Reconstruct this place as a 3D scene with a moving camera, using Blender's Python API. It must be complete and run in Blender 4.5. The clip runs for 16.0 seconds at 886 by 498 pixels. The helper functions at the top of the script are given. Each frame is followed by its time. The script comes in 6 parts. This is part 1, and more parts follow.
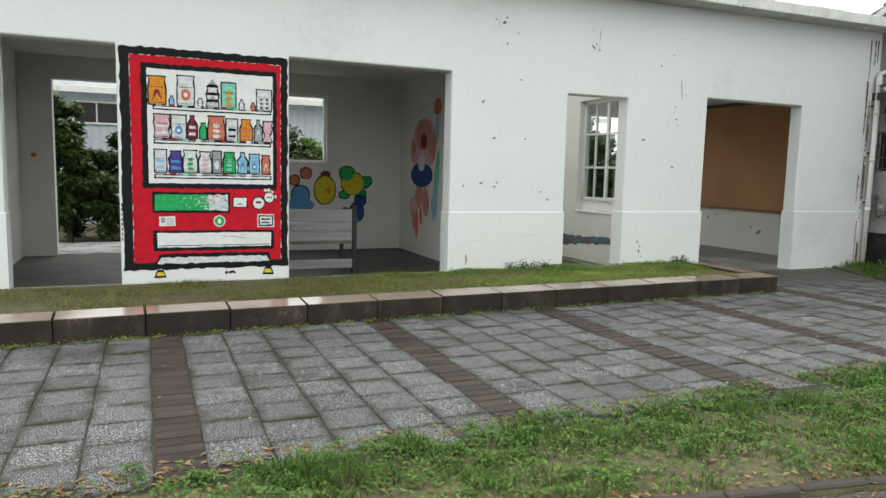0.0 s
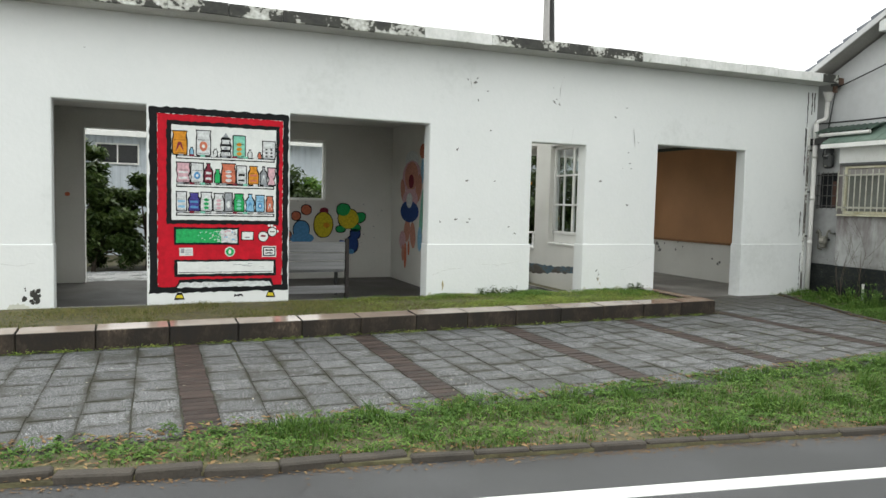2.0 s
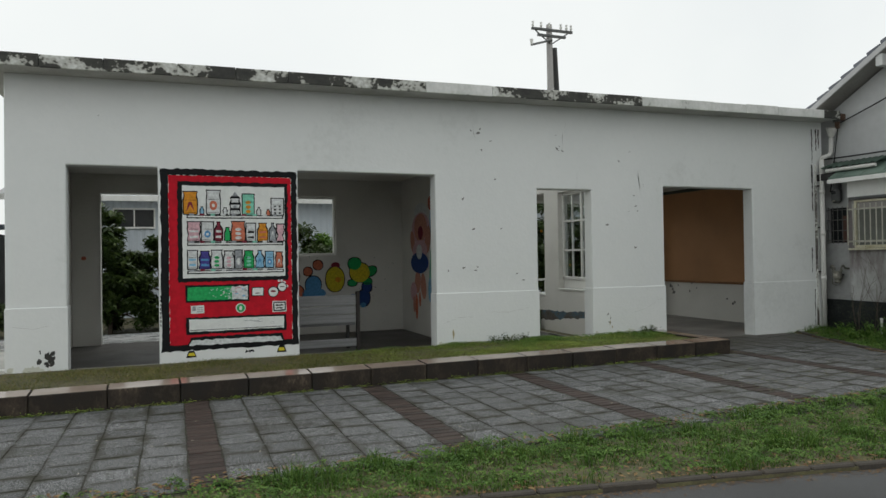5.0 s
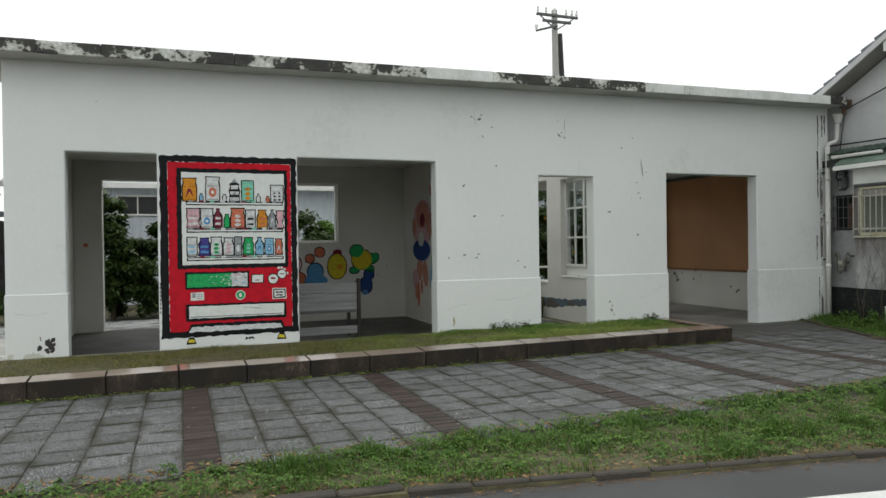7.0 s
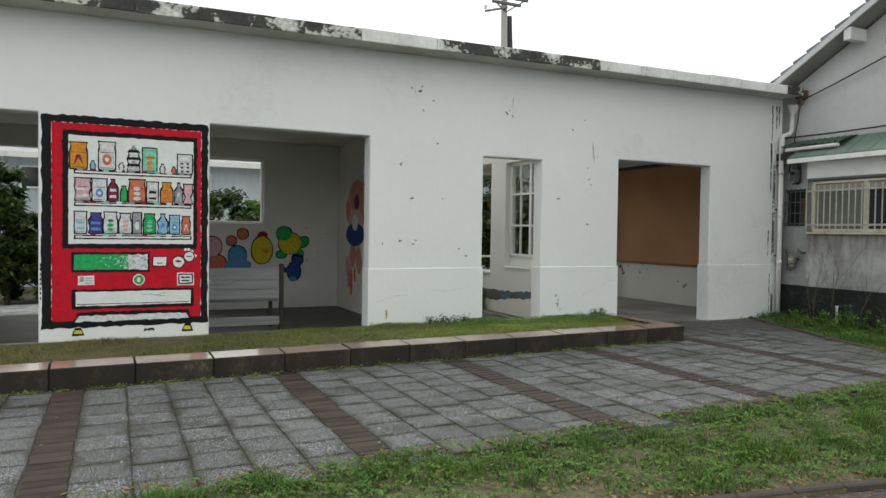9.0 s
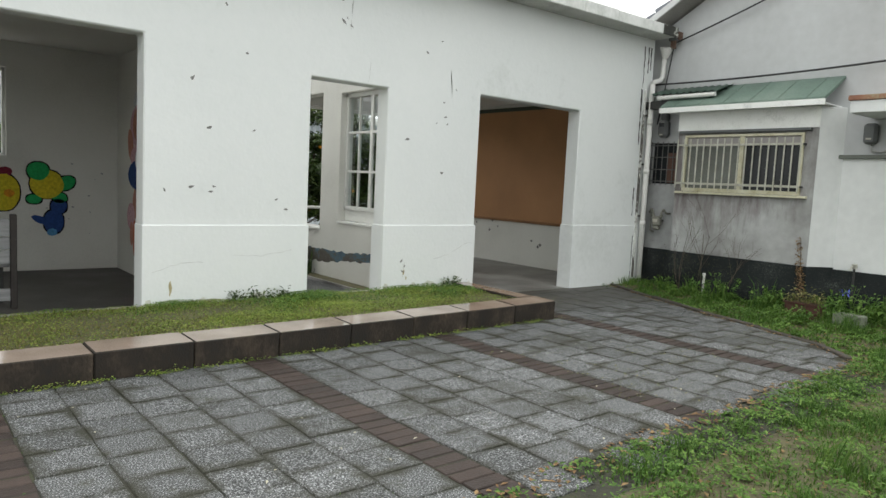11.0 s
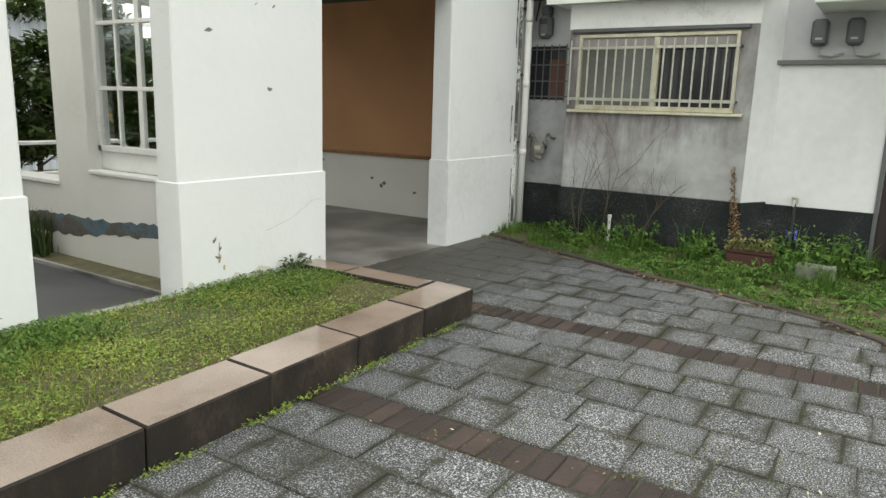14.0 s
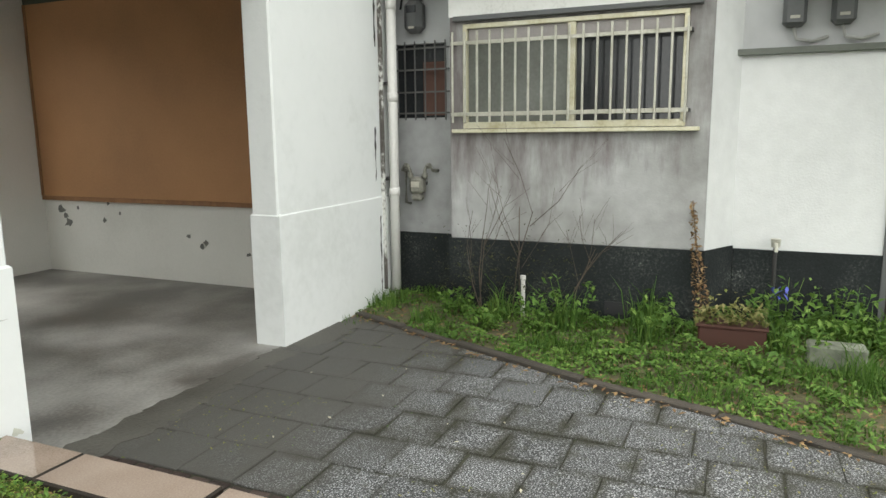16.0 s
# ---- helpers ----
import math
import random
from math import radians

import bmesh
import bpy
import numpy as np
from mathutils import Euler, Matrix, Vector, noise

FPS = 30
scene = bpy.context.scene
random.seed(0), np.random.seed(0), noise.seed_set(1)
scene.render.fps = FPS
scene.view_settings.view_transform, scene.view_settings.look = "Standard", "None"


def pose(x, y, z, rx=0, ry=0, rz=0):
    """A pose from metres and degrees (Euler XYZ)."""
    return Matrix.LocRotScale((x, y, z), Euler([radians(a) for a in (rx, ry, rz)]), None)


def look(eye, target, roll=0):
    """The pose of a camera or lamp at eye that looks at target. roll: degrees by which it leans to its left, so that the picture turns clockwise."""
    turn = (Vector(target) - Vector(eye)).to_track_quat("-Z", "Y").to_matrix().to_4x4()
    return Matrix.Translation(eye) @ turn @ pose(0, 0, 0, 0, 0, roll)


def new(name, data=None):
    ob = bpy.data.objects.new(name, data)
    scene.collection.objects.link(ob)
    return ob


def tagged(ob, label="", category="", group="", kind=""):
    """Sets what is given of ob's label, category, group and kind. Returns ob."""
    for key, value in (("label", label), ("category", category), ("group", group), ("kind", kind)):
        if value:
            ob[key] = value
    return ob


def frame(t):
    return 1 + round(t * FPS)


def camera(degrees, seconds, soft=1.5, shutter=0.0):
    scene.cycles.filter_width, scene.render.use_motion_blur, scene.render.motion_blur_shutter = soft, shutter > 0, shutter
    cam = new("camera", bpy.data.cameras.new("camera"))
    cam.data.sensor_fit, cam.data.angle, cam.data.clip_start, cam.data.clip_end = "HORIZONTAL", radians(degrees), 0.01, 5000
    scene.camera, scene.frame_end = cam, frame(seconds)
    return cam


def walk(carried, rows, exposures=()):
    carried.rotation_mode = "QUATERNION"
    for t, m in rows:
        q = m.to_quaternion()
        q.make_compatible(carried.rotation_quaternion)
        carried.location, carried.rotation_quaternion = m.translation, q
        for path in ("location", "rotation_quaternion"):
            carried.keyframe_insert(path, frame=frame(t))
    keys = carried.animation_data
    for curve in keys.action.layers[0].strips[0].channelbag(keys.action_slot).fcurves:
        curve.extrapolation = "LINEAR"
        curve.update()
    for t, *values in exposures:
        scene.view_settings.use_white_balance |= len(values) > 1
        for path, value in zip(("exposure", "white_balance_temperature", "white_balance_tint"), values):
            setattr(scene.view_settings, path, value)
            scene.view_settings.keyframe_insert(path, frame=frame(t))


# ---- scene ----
cam = camera(65.1, 16.0)
PATH = [
    (0, (0.006, 0.453, 1.426), (0.789, 2.279, 1.199), 1.4),
    (0.5, (-0.102, 0.034, 1.43), (0.643, 1.889, 1.36), 1.6),
    (1, (-0.12, -0.36, 1.406), (0.629, 1.493, 1.339), 0.7),
    (1.5, (-0.088, -0.65, 1.425), (0.664, 1.197, 1.279), 0.9),
    (2, (-0.165, -0.904, 1.505), (0.604, 0.938, 1.372), 1.4),
    (2.5, (-0.074, -1.02, 1.493), (0.655, 0.842, 1.478), 0.8),
    (3, (-0.057, -1.014, 1.489), (0.626, 0.865, 1.534), -0.1),
    (3.5, (-0.072, -1.003, 1.476), (0.62, 0.873, 1.522), -0.7),
    (4, (-0.097, -1.003, 1.466), (0.622, 0.863, 1.505), -0.6),
    (6.5, (-0.003, -1.006, 1.424), (0.715, 0.86, 1.419), -1.0),
    (7, (0.016, -0.995, 1.438), (0.723, 0.876, 1.423), -0.8),
    (7.5, (0.047, -0.968, 1.451), (0.749, 0.905, 1.423), -1.2),
    (8, (0.107, -0.744, 1.447), (0.869, 1.105, 1.403), -0.6),
    (8.5, (0.229, -0.465, 1.444), (1.092, 1.339, 1.392), -0.2),
    (9, (0.472, -0.16, 1.404), (1.329, 1.646, 1.353), 0.8),
    (9.5, (0.647, 0.245, 1.42), (1.464, 2.07, 1.37), 2.3),
    (10, (0.821, 0.755, 1.424), (1.797, 2.498, 1.323), -0.7),
    (10.2, (0.991, 0.914, 1.412), (2.067, 2.596, 1.3), -0.1),
    (12.3, (2.157, 3.076, 1.406), (3.479, 4.55, 1.13), 4.2),
    (12.5, (2.23, 3.214, 1.403), (3.528, 4.708, 1.118), 3.0),
    (13, (2.43, 3.585, 1.445), (3.679, 5.108, 1.098), 3.7),
    (13.5, (2.746, 4.034, 1.437), (4.32, 5.149, 0.906), 2.5),
    (14, (3.164, 4.356, 1.447), (4.814, 5.413, 1.048), 1.8),
    (14.5, (3.699, 4.63, 1.471), (5.439, 5.545, 1.106), 3.6),
    (15, (4.31, 4.84, 1.479), (6.104, 5.659, 1.147), 0.0),
    (15.5, (4.904, 5.097, 1.487), (6.664, 5.976, 1.13), -1.6),
    (16, (5.466, 5.412, 1.453), (7.279, 6.19, 1.121), -0.6),
]
EXPOSURES = [(t, e, k, 5) for t, e, k in ((0.0, 0.84, 6600), (1.0, 0.88, 6600), (1.5, 0.93, 6600), (2.0, 0.88, 6600), (2.5, 0.40, 6600), (3.0, -0.08, 6550), (3.5, -0.22, 6550), (4.2, -0.18, 6550), (6.5, 0.14, 6550), (8.0, 0.36, 6600), (9.0, 0.42, 6600), (10.0, 0.70, 6600), (12.5, 0.86, 6650), (13.0, 0.90, 6700), (14.0, 1.10, 6800), (15.0, 1.29, 6800), (16.0, 1.42, 6800))]
walk(cam, [(t, look(eye, target, roll)) for t, eye, target, roll in PATH], EXPOSURES)

# ---- world and sun ----
world = bpy.data.worlds.new("overcast_sky")
scene.world = world
world.use_nodes = True
wn, wl = world.node_tree.nodes, world.node_tree.links
wn.clear()
sky = wn.new("ShaderNodeTexSky")
sky.sky_type, sky.sun_disc = "NISHITA", False
sky.sun_elevation, sky.sun_rotation = radians(60), radians(0)
sky.air_density, sky.dust_density = 1.0, 4.0
clouds = wn.new("ShaderNodeTexNoise")
clouds.inputs["Scale"].default_value, clouds.inputs["Detail"].default_value = 2.2, 5
wcoord = wn.new("ShaderNodeTexCoord")
wl.new(wcoord.outputs["Generated"], clouds.inputs["Vector"])
wramp = wn.new("ShaderNodeMapRange")
wramp.inputs["From Min"].default_value, wramp.inputs["From Max"].default_value = 0.3, 0.62
wramp.inputs["To Min"].default_value, wramp.inputs["To Max"].default_value = 0.86, 0.99
wl.new(clouds.outputs["Fac"], wramp.inputs["Value"])
wmix = wn.new("ShaderNodeMix")
wmix.data_type = "RGBA"
wl.new(wramp.outputs["Result"], wmix.inputs["Factor"])
wl.new(sky.outputs["Color"], wmix.inputs["A"])
wmix.inputs["B"].default_value = (10.0, 10.1, 10.3, 1)
back = wn.new("ShaderNodeBackground")
back.inputs["Strength"].default_value = 0.1
wl.new(wmix.outputs["Result"], back.inputs["Color"])
wout = wn.new("ShaderNodeOutputWorld")
wl.new(back.outputs["Background"], wout.inputs["Surface"])

sun = new("sun", bpy.data.lights.new("sun", "SUN"))
sun.data.energy, sun.data.angle, sun.data.color = 0.5, radians(30), (1.0, 0.97, 0.93)
sun.matrix_world = look((3, 7, 14), (0, 0, 0))


# ---- materials ----
def material(name, stops, scale=4.0, rough=(0.7, 0.9), bump=0.2, bscale=60.0, stretch=(1, 1, 1), fine=0.35, fine_scale=45.0, metal=0.0,
             island=0.0, spec=0.5, detail=6.0, contrast=(0.3, 0.7), trans=0.0):
    """Noise at two scales through a colour ramp, with roughness and relief that follow the grain."""
    m = bpy.data.materials.new(name)
    m.use_nodes = True
    nt = m.node_tree
    n, l = nt.nodes, nt.links
    b = n["Principled BSDF"]
    co = n.new("ShaderNodeTexCoord")
    mp = n.new("ShaderNodeMapping")
    mp.inputs["Scale"].default_value = stretch
    if island:
        own = n.new("ShaderNodeObjectInfo")
        far = n.new("ShaderNodeVectorMath")
        far.operation = "MULTIPLY_ADD"
        l.new(own.outputs["Random"], far.inputs[0])
        far.inputs[1].default_value = (31.7, 57.3, 11.9)
        l.new(co.outputs["Object"], far.inputs[2])
        l.new(far.outputs["Vector"], mp.inputs["Vector"])
    else:
        l.new(co.outputs["Object"], mp.inputs["Vector"])
    big = n.new("ShaderNodeTexNoise")
    big.inputs["Scale"].default_value, big.inputs["Detail"].default_value = scale, detail
    l.new(mp.outputs["Vector"], big.inputs["Vector"])
    small = n.new("ShaderNodeTexNoise")
    small.inputs["Scale"].default_value, small.inputs["Detail"].default_value = fine_scale, 4
    l.new(mp.outputs["Vector"], small.inputs["Vector"])
    fac = n.new("ShaderNodeMix")
    fac.inputs["Factor"].default_value = fine
    l.new(big.outputs["Fac"], fac.inputs["A"])
    l.new(small.outputs["Fac"], fac.inputs["B"])
    src = fac.outputs["Result"]
    spread = n.new("ShaderNodeMapRange")
    spread.inputs["From Min"].default_value, spread.inputs["From Max"].default_value = contrast
    l.new(src, spread.inputs["Value"])
    src = spread.outputs["Result"]
    if island:
        geo = n.new("ShaderNodeNewGeometry")
        info = n.new("ShaderNodeObjectInfo")
        both = n.new("ShaderNodeMath")
        both.operation = "ADD"
        l.new(geo.outputs["Random Per Island"], both.inputs[0])
        l.new(info.outputs["Random"], both.inputs[1])
        frac = n.new("ShaderNodeMath")
        frac.operation = "FRACT"
        l.new(both.outputs[0], frac.inputs[0])
        im = n.new("ShaderNodeMix")
        im.inputs["Factor"].default_value = island
        l.new(src, im.inputs["A"])
        l.new(frac.outputs[0], im.inputs["B"])
        src = im.outputs["Result"]
    ramp = n.new("ShaderNodeValToRGB")
    els = ramp.color_ramp.elements
    while len(els) < len(stops):
        els.new(0.5)
    for e, (p, c) in zip(els, stops):
        e.position, e.color = p, (*c, 1)
    l.new(src, ramp.inputs["Fac"])
    l.new(ramp.outputs["Color"], b.inputs["Base Color"])
    r = n.new("ShaderNodeMapRange")
    r.inputs["To Min"].default_value, r.inputs["To Max"].default_value = rough
    l.new(src, r.inputs["Value"])
    l.new(r.outputs["Result"], b.inputs["Roughness"])
    b.inputs["Metallic"].default_value = metal
    b.inputs["Specular IOR Level"].default_value = spec
    if bump:
        bt = n.new("ShaderNodeTexNoise")
        bt.inputs["Scale"].default_value, bt.inputs["Detail"].default_value = bscale, 5
        l.new(mp.outputs["Vector"], bt.inputs["Vector"])
        bn = n.new("ShaderNodeBump")
        bn.inputs["Strength"].default_value, bn.inputs["Distance"].default_value = bump, 0.01
        l.new(bt.outputs["Fac"], bn.inputs["Height"])
        l.new(bn.outputs["Normal"], b.inputs["Normal"])
    if trans:
        tr = n.new("ShaderNodeBsdfTranslucent")
        l.new(ramp.outputs["Color"], tr.inputs["Color"])
        ms = n.new("ShaderNodeMixShader")
        ms.inputs["Fac"].default_value = trans
        l.new(b.outputs["BSDF"], ms.inputs[1])
        l.new(tr.outputs["BSDF"], ms.inputs[2])
        l.new(ms.outputs["Shader"], n["Material Output"].inputs["Surface"])
    return m


def paint(name, c, rough=0.6, vary=0.12, scale=9.0, spec=0.5):
    lo = tuple(max(0.0, a * (1 - vary)) for a in c)
    hi = tuple(min(1.0, a * (1 + vary)) for a in c)
    return material(name, [(0.0, lo), (1.0, hi)], scale=scale, rough=(rough, min(1, rough + 0.15)), bump=0.12, bscale=90, spec=spec)


def glass(name, tint=(0.9, 0.95, 0.95), rough=0.02):
    m = bpy.data.materials.new(name)
    m.use_nodes = True
    b = m.node_tree.nodes["Principled BSDF"]
    b.inputs["Base Color"].default_value = (*tint, 1)
    b.inputs["Transmission Weight"].default_value = 1.0
    b.inputs["Roughness"].default_value = rough
    b.inputs["IOR"].default_value = 1.45
    return m


PLASTER = material("white_plaster", [(0.0, (0.66, 0.68, 0.665)), (0.3, (0.735, 0.755, 0.745)), (1.0, (0.78, 0.795, 0.785))], scale=0.7, fine=0.25, fine_scale=14, rough=(0.75, 0.9), bump=0.25, bscale=26)
INNER = material("inner_plaster", [(0.0, (0.58, 0.57, 0.53)), (0.5, (0.70, 0.69, 0.65)), (1.0, (0.76, 0.75, 0.71))], scale=0.8, fine=0.2, rough=(0.8, 0.95), bump=0.15)
FASCIA = material("weathered_fascia", [(0.0, (0.03, 0.03, 0.028)), (0.52, (0.06, 0.06, 0.052)), (0.6, (0.42, 0.42, 0.38)), (1.0, (0.76, 0.77, 0.74))], scale=1.5, stretch=(2.2, 1, 2.6), fine=0.3, fine_scale=9, detail=10, bump=0.6, bscale=30, contrast=(0.36, 0.64))
FASCIA_PALE = material("pale_fascia", [(0.0, (0.08, 0.08, 0.075)), (0.2, (0.3, 0.3, 0.28)), (0.35, (0.6, 0.61, 0.58)), (1.0, (0.8, 0.8, 0.78))], scale=1.2, stretch=(2.4, 1, 2.0), fine=0.3, fine_scale=9, detail=10, bump=0.5, bscale=30, contrast=(0.27, 0.62))
ROOFCON = material("roof_concrete", [(0.0, (0.3, 0.3, 0.28)), (1.0, (0.6, 0.6, 0.57))], scale=2, bump=0.3)
def paver_material():
    """Exposed-aggregate concrete: dark matrix, pale chips, moss that spreads over several slabs."""
    m = bpy.data.materials.new("aggregate_paver")
    m.use_nodes = True
    n, l = m.node_tree.nodes, m.node_tree.links
    b = n["Principled BSDF"]
    co, own, geo = n.new("ShaderNodeTexCoord"), n.new("ShaderNodeObjectInfo"), n.new("ShaderNodeNewGeometry")
    far = n.new("ShaderNodeVectorMath")
    far.operation = "MULTIPLY_ADD"
    l.new(own.outputs["Random"], far.inputs[0])
    far.inputs[1].default_value = (31.7, 57.3, 11.9)
    l.new(co.outputs["Object"], far.inputs[2])
    chips = n.new("ShaderNodeTexNoise")
    chips.inputs["Scale"].default_value, chips.inputs["Detail"].default_value = 135, 3
    l.new(far.outputs["Vector"], chips.inputs["Vector"])
    ramp = n.new("ShaderNodeValToRGB")
    e = ramp.color_ramp.elements
    e.new(0.5), e.new(0.5)
    for q, (p, c) in zip(e, ((0.34, (0.022, 0.023, 0.022)), (0.46, (0.062, 0.064, 0.065)), (0.55, (0.135, 0.138, 0.142)), (0.66, (0.50, 0.51, 0.52)))):
        q.position, q.color = p, (*c, 1)
    l.new(chips.outputs["Fac"], ramp.inputs["Fac"])
    rnd_ = n.new("ShaderNodeMath")
    rnd_.operation = "ADD"
    l.new(own.outputs["Random"], rnd_.inputs[0])
    l.new(geo.outputs["Random Per Island"], rnd_.inputs[1])
    fr = n.new("ShaderNodeMath")
    fr.operation = "FRACT"
    l.new(rnd_.outputs[0], fr.inputs[0])
    tone = n.new("ShaderNodeMapRange")
    tone.inputs["To Min"].default_value, tone.inputs["To Max"].default_value = 0.80, 1.18
    l.new(fr.outputs[0], tone.inputs["Value"])
    mul = n.new("ShaderNodeVectorMath")
    mul.operation = "SCALE"
    l.new(ramp.outputs["Color"], mul.inputs[0])
    l.new(tone.outputs["Result"], mul.inputs["Scale"])
    last = mul.outputs["Vector"]
    for scale, lo, hi, amount, col in ((1.1, 0.54, 0.70, 0.75, (0.034, 0.033, 0.022)), (6.5, 0.56, 0.72, 0.7, (0.05, 0.052, 0.028))):
        moss = n.new("ShaderNodeTexNoise")
        moss.inputs["Scale"].default_value, moss.inputs["Detail"].default_value, moss.inputs["Roughness"].default_value = scale, 8, 0.65
        l.new(geo.outputs["Position"], moss.inputs["Vector"])
        mr = n.new("ShaderNodeMapRange")
        mr.inputs["From Min"].default_value, mr.inputs["From Max"].default_value, mr.inputs["To Max"].default_value = lo, hi, amount
        l.new(moss.outputs["Fac"], mr.inputs["Value"])
        mx = n.new("ShaderNodeMix")
        mx.data_type = "RGBA"
        l.new(mr.outputs["Result"], mx.inputs["Factor"])
        l.new(last, mx.inputs["A"])
        mx.inputs["B"].default_value = (*col, 1)
        last = mx.outputs["Result"]
    # dirt and moss creeping in from the joints, ragged
    uv = n.new("ShaderNodeUVMap")
    uv.uv_map = "slab"
    off = n.new("ShaderNodeVectorMath")
    off.operation = "SUBTRACT"
    off.inputs[1].default_value = (0.5, 0.5, 0.0)
    l.new(uv.outputs["UV"], off.inputs[0])
    ab = n.new("ShaderNodeVectorMath")
    ab.operation = "ABSOLUTE"
    l.new(off.outputs["Vector"], ab.inputs[0])
    ax = n.new("ShaderNodeSeparateXYZ")
    l.new(ab.outputs["Vector"], ax.inputs[0])
    mxm = n.new("ShaderNodeMath")
    mxm.operation = "MAXIMUM"
    l.new(ax.outputs["X"], mxm.inputs[0])
    l.new(ax.outputs["Y"], mxm.inputs[1])
    rag = n.new("ShaderNodeTexNoise")
    rag.inputs["Scale"].default_value, rag.inputs["Detail"].default_value, rag.inputs["Roughness"].default_value = 2.6, 9, 0.68
    l.new(geo.outputs["Position"], rag.inputs["Vector"])
    rs = n.new("ShaderNodeMath")
    rs.operation = "MULTIPLY_ADD"
    rs.inputs[1].default_value = 1.0
    l.new(rag.outputs["Fac"], rs.inputs[0])
    l.new(mxm.outputs[0], rs.inputs[2])
    rim = n.new("ShaderNodeMapRange")
    rim.inputs["From Min"].default_value, rim.inputs["From Max"].default_value, rim.inputs["To Max"].default_value = 0.84, 1.06, 0.9
    l.new(rs.outputs[0], rim.inputs["Value"])
    mx = n.new("ShaderNodeMix")
    mx.data_type = "RGBA"
    l.new(rim.outputs["Result"], mx.inputs["Factor"])
    l.new(last, mx.inputs["A"])
    mx.inputs["B"].default_value = (0.032, 0.031, 0.019, 1)
    last = mx.outputs["Result"]
    # silt washed over the slabs by the open room
    sep = n.new("ShaderNodeSeparateXYZ")
    l.new(geo.outputs["Position"], sep.inputs[0])
    sil = n.new("ShaderNodeTexNoise")
    sil.inputs["Scale"].default_value, sil.inputs["Detail"].default_value = 2.5, 6
    l.new(geo.outputs["Position"], sil.inputs["Vector"])
    add = n.new("ShaderNodeMath")
    add.operation = "ADD"
    l.new(sep.outputs["Y"], add.inputs[0])
    l.new(sil.outputs["Fac"], add.inputs[1])
    sm = n.new("ShaderNodeMapRange")
    sm.inputs["From Min"].default_value, sm.inputs["From Max"].default_value, sm.inputs["To Max"].default_value = 7.25, 7.9, 0.93
    l.new(add.outputs[0], sm.inputs["Value"])
    mx = n.new("ShaderNodeMix")
    mx.data_type = "RGBA"
    l.new(sm.outputs["Result"], mx.inputs["Factor"])
    l.new(last, mx.inputs["A"])
    mx.inputs["B"].default_value = (0.085, 0.082, 0.074, 1)
    last = mx.outputs["Result"]
    l.new(last, b.inputs["Base Color"])
    b.inputs["Roughness"].default_value = 0.7
    b.inputs["Specular IOR Level"].default_value = 0.3
    bn = n.new("ShaderNodeBump")
    bn.inputs["Strength"].default_value, bn.inputs["Distance"].default_value = 0.7, 0.006
    l.new(chips.outputs["Fac"], bn.inputs["Height"])
    l.new(bn.outputs["Normal"], b.inputs["Normal"])
    return m


TILE = paver_material()
BRICKP = material("brown_paving_brick", [(0.0, (0.018, 0.013, 0.011)), (0.5, (0.042, 0.029, 0.025)), (1.0, (0.085, 0.060, 0.050))], scale=5, rough=(0.45, 0.75), spec=0.35, bump=0.4, bscale=70, island=0.4)
JOINT = material("mossy_joint_soil", [(0.0, (0.016, 0.015, 0.011)), (0.5, (0.032, 0.031, 0.020)), (1.0, (0.06, 0.066, 0.032))], scale=6, bump=0.8, bscale=40)
SOIL = material("litter_soil", [(0.0, (0.05, 0.04, 0.022)), (0.5, (0.10, 0.09, 0.045)), (1.0, (0.17, 0.16, 0.07))], scale=8, bump=1.0, bscale=30)
ASPHALT = material("wet_asphalt", [(0.0, (0.03, 0.031, 0.032)), (0.6, (0.055, 0.057, 0.06)), (1.0, (0.09, 0.092, 0.095))], scale=1.2, fine=0.5, fine_scale=160, rough=(0.25, 0.6), bump=0.5, bscale=200)
CONCRETE = material("damp_concrete", [(0.0, (0.055, 0.052, 0.047)), (0.3, (0.14, 0.134, 0.124)), (0.55, (0.25, 0.243, 0.228)), (1.0, (0.40, 0.39, 0.37))], scale=1.2, detail=9, fine=0.2, rough=(0.3, 0.75), contrast=(0.33, 0.66), bump=0.2, bscale=50)
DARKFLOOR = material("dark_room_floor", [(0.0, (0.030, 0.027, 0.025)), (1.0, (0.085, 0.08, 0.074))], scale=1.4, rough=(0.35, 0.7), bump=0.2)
PALECON = material("pale_wet_concrete", [(0.0, (0.35, 0.36, 0.36)), (1.0, (0.6, 0.6, 0.6))], scale=2, rough=(0.15, 0.4), bump=0.15)
GRANITE = material("pink_granite", [(0.0, (0.17, 0.13, 0.10)), (0.4, (0.30, 0.235, 0.19)), (1.0, (0.42, 0.345, 0.29))], scale=2.2, detail=10, contrast=(0.32, 0.66), fine=0.36, fine_scale=150, rough=(0.04, 0.13), bump=0.015, bscale=60, island=0.2)
RISER = material("dark_brown_kerb_face", [(0.0, (0.006, 0.005, 0.004)), (0.5, (0.020, 0.014, 0.009)), (0.8, (0.055, 0.040, 0.028)), (1.0, (0.15, 0.115, 0.085))], scale=2.4, detail=9, stretch=(2, 2, 1.2), fine=0.3, fine_scale=20, bump=0.5, bscale=40, island=0.15)
KERBM = material("brown_kerb_stone", [(0.0, (0.025, 0.022, 0.017)), (1.0, (0.085, 0.072, 0.058))], scale=6, bump=0.6, island=0.3)
WHITELINE = material("road_line_paint", [(0.0, (0.6, 0.6, 0.58)), (1.0, (0.85, 0.85, 0.84))], scale=6, bump=0.3, bscale=120)
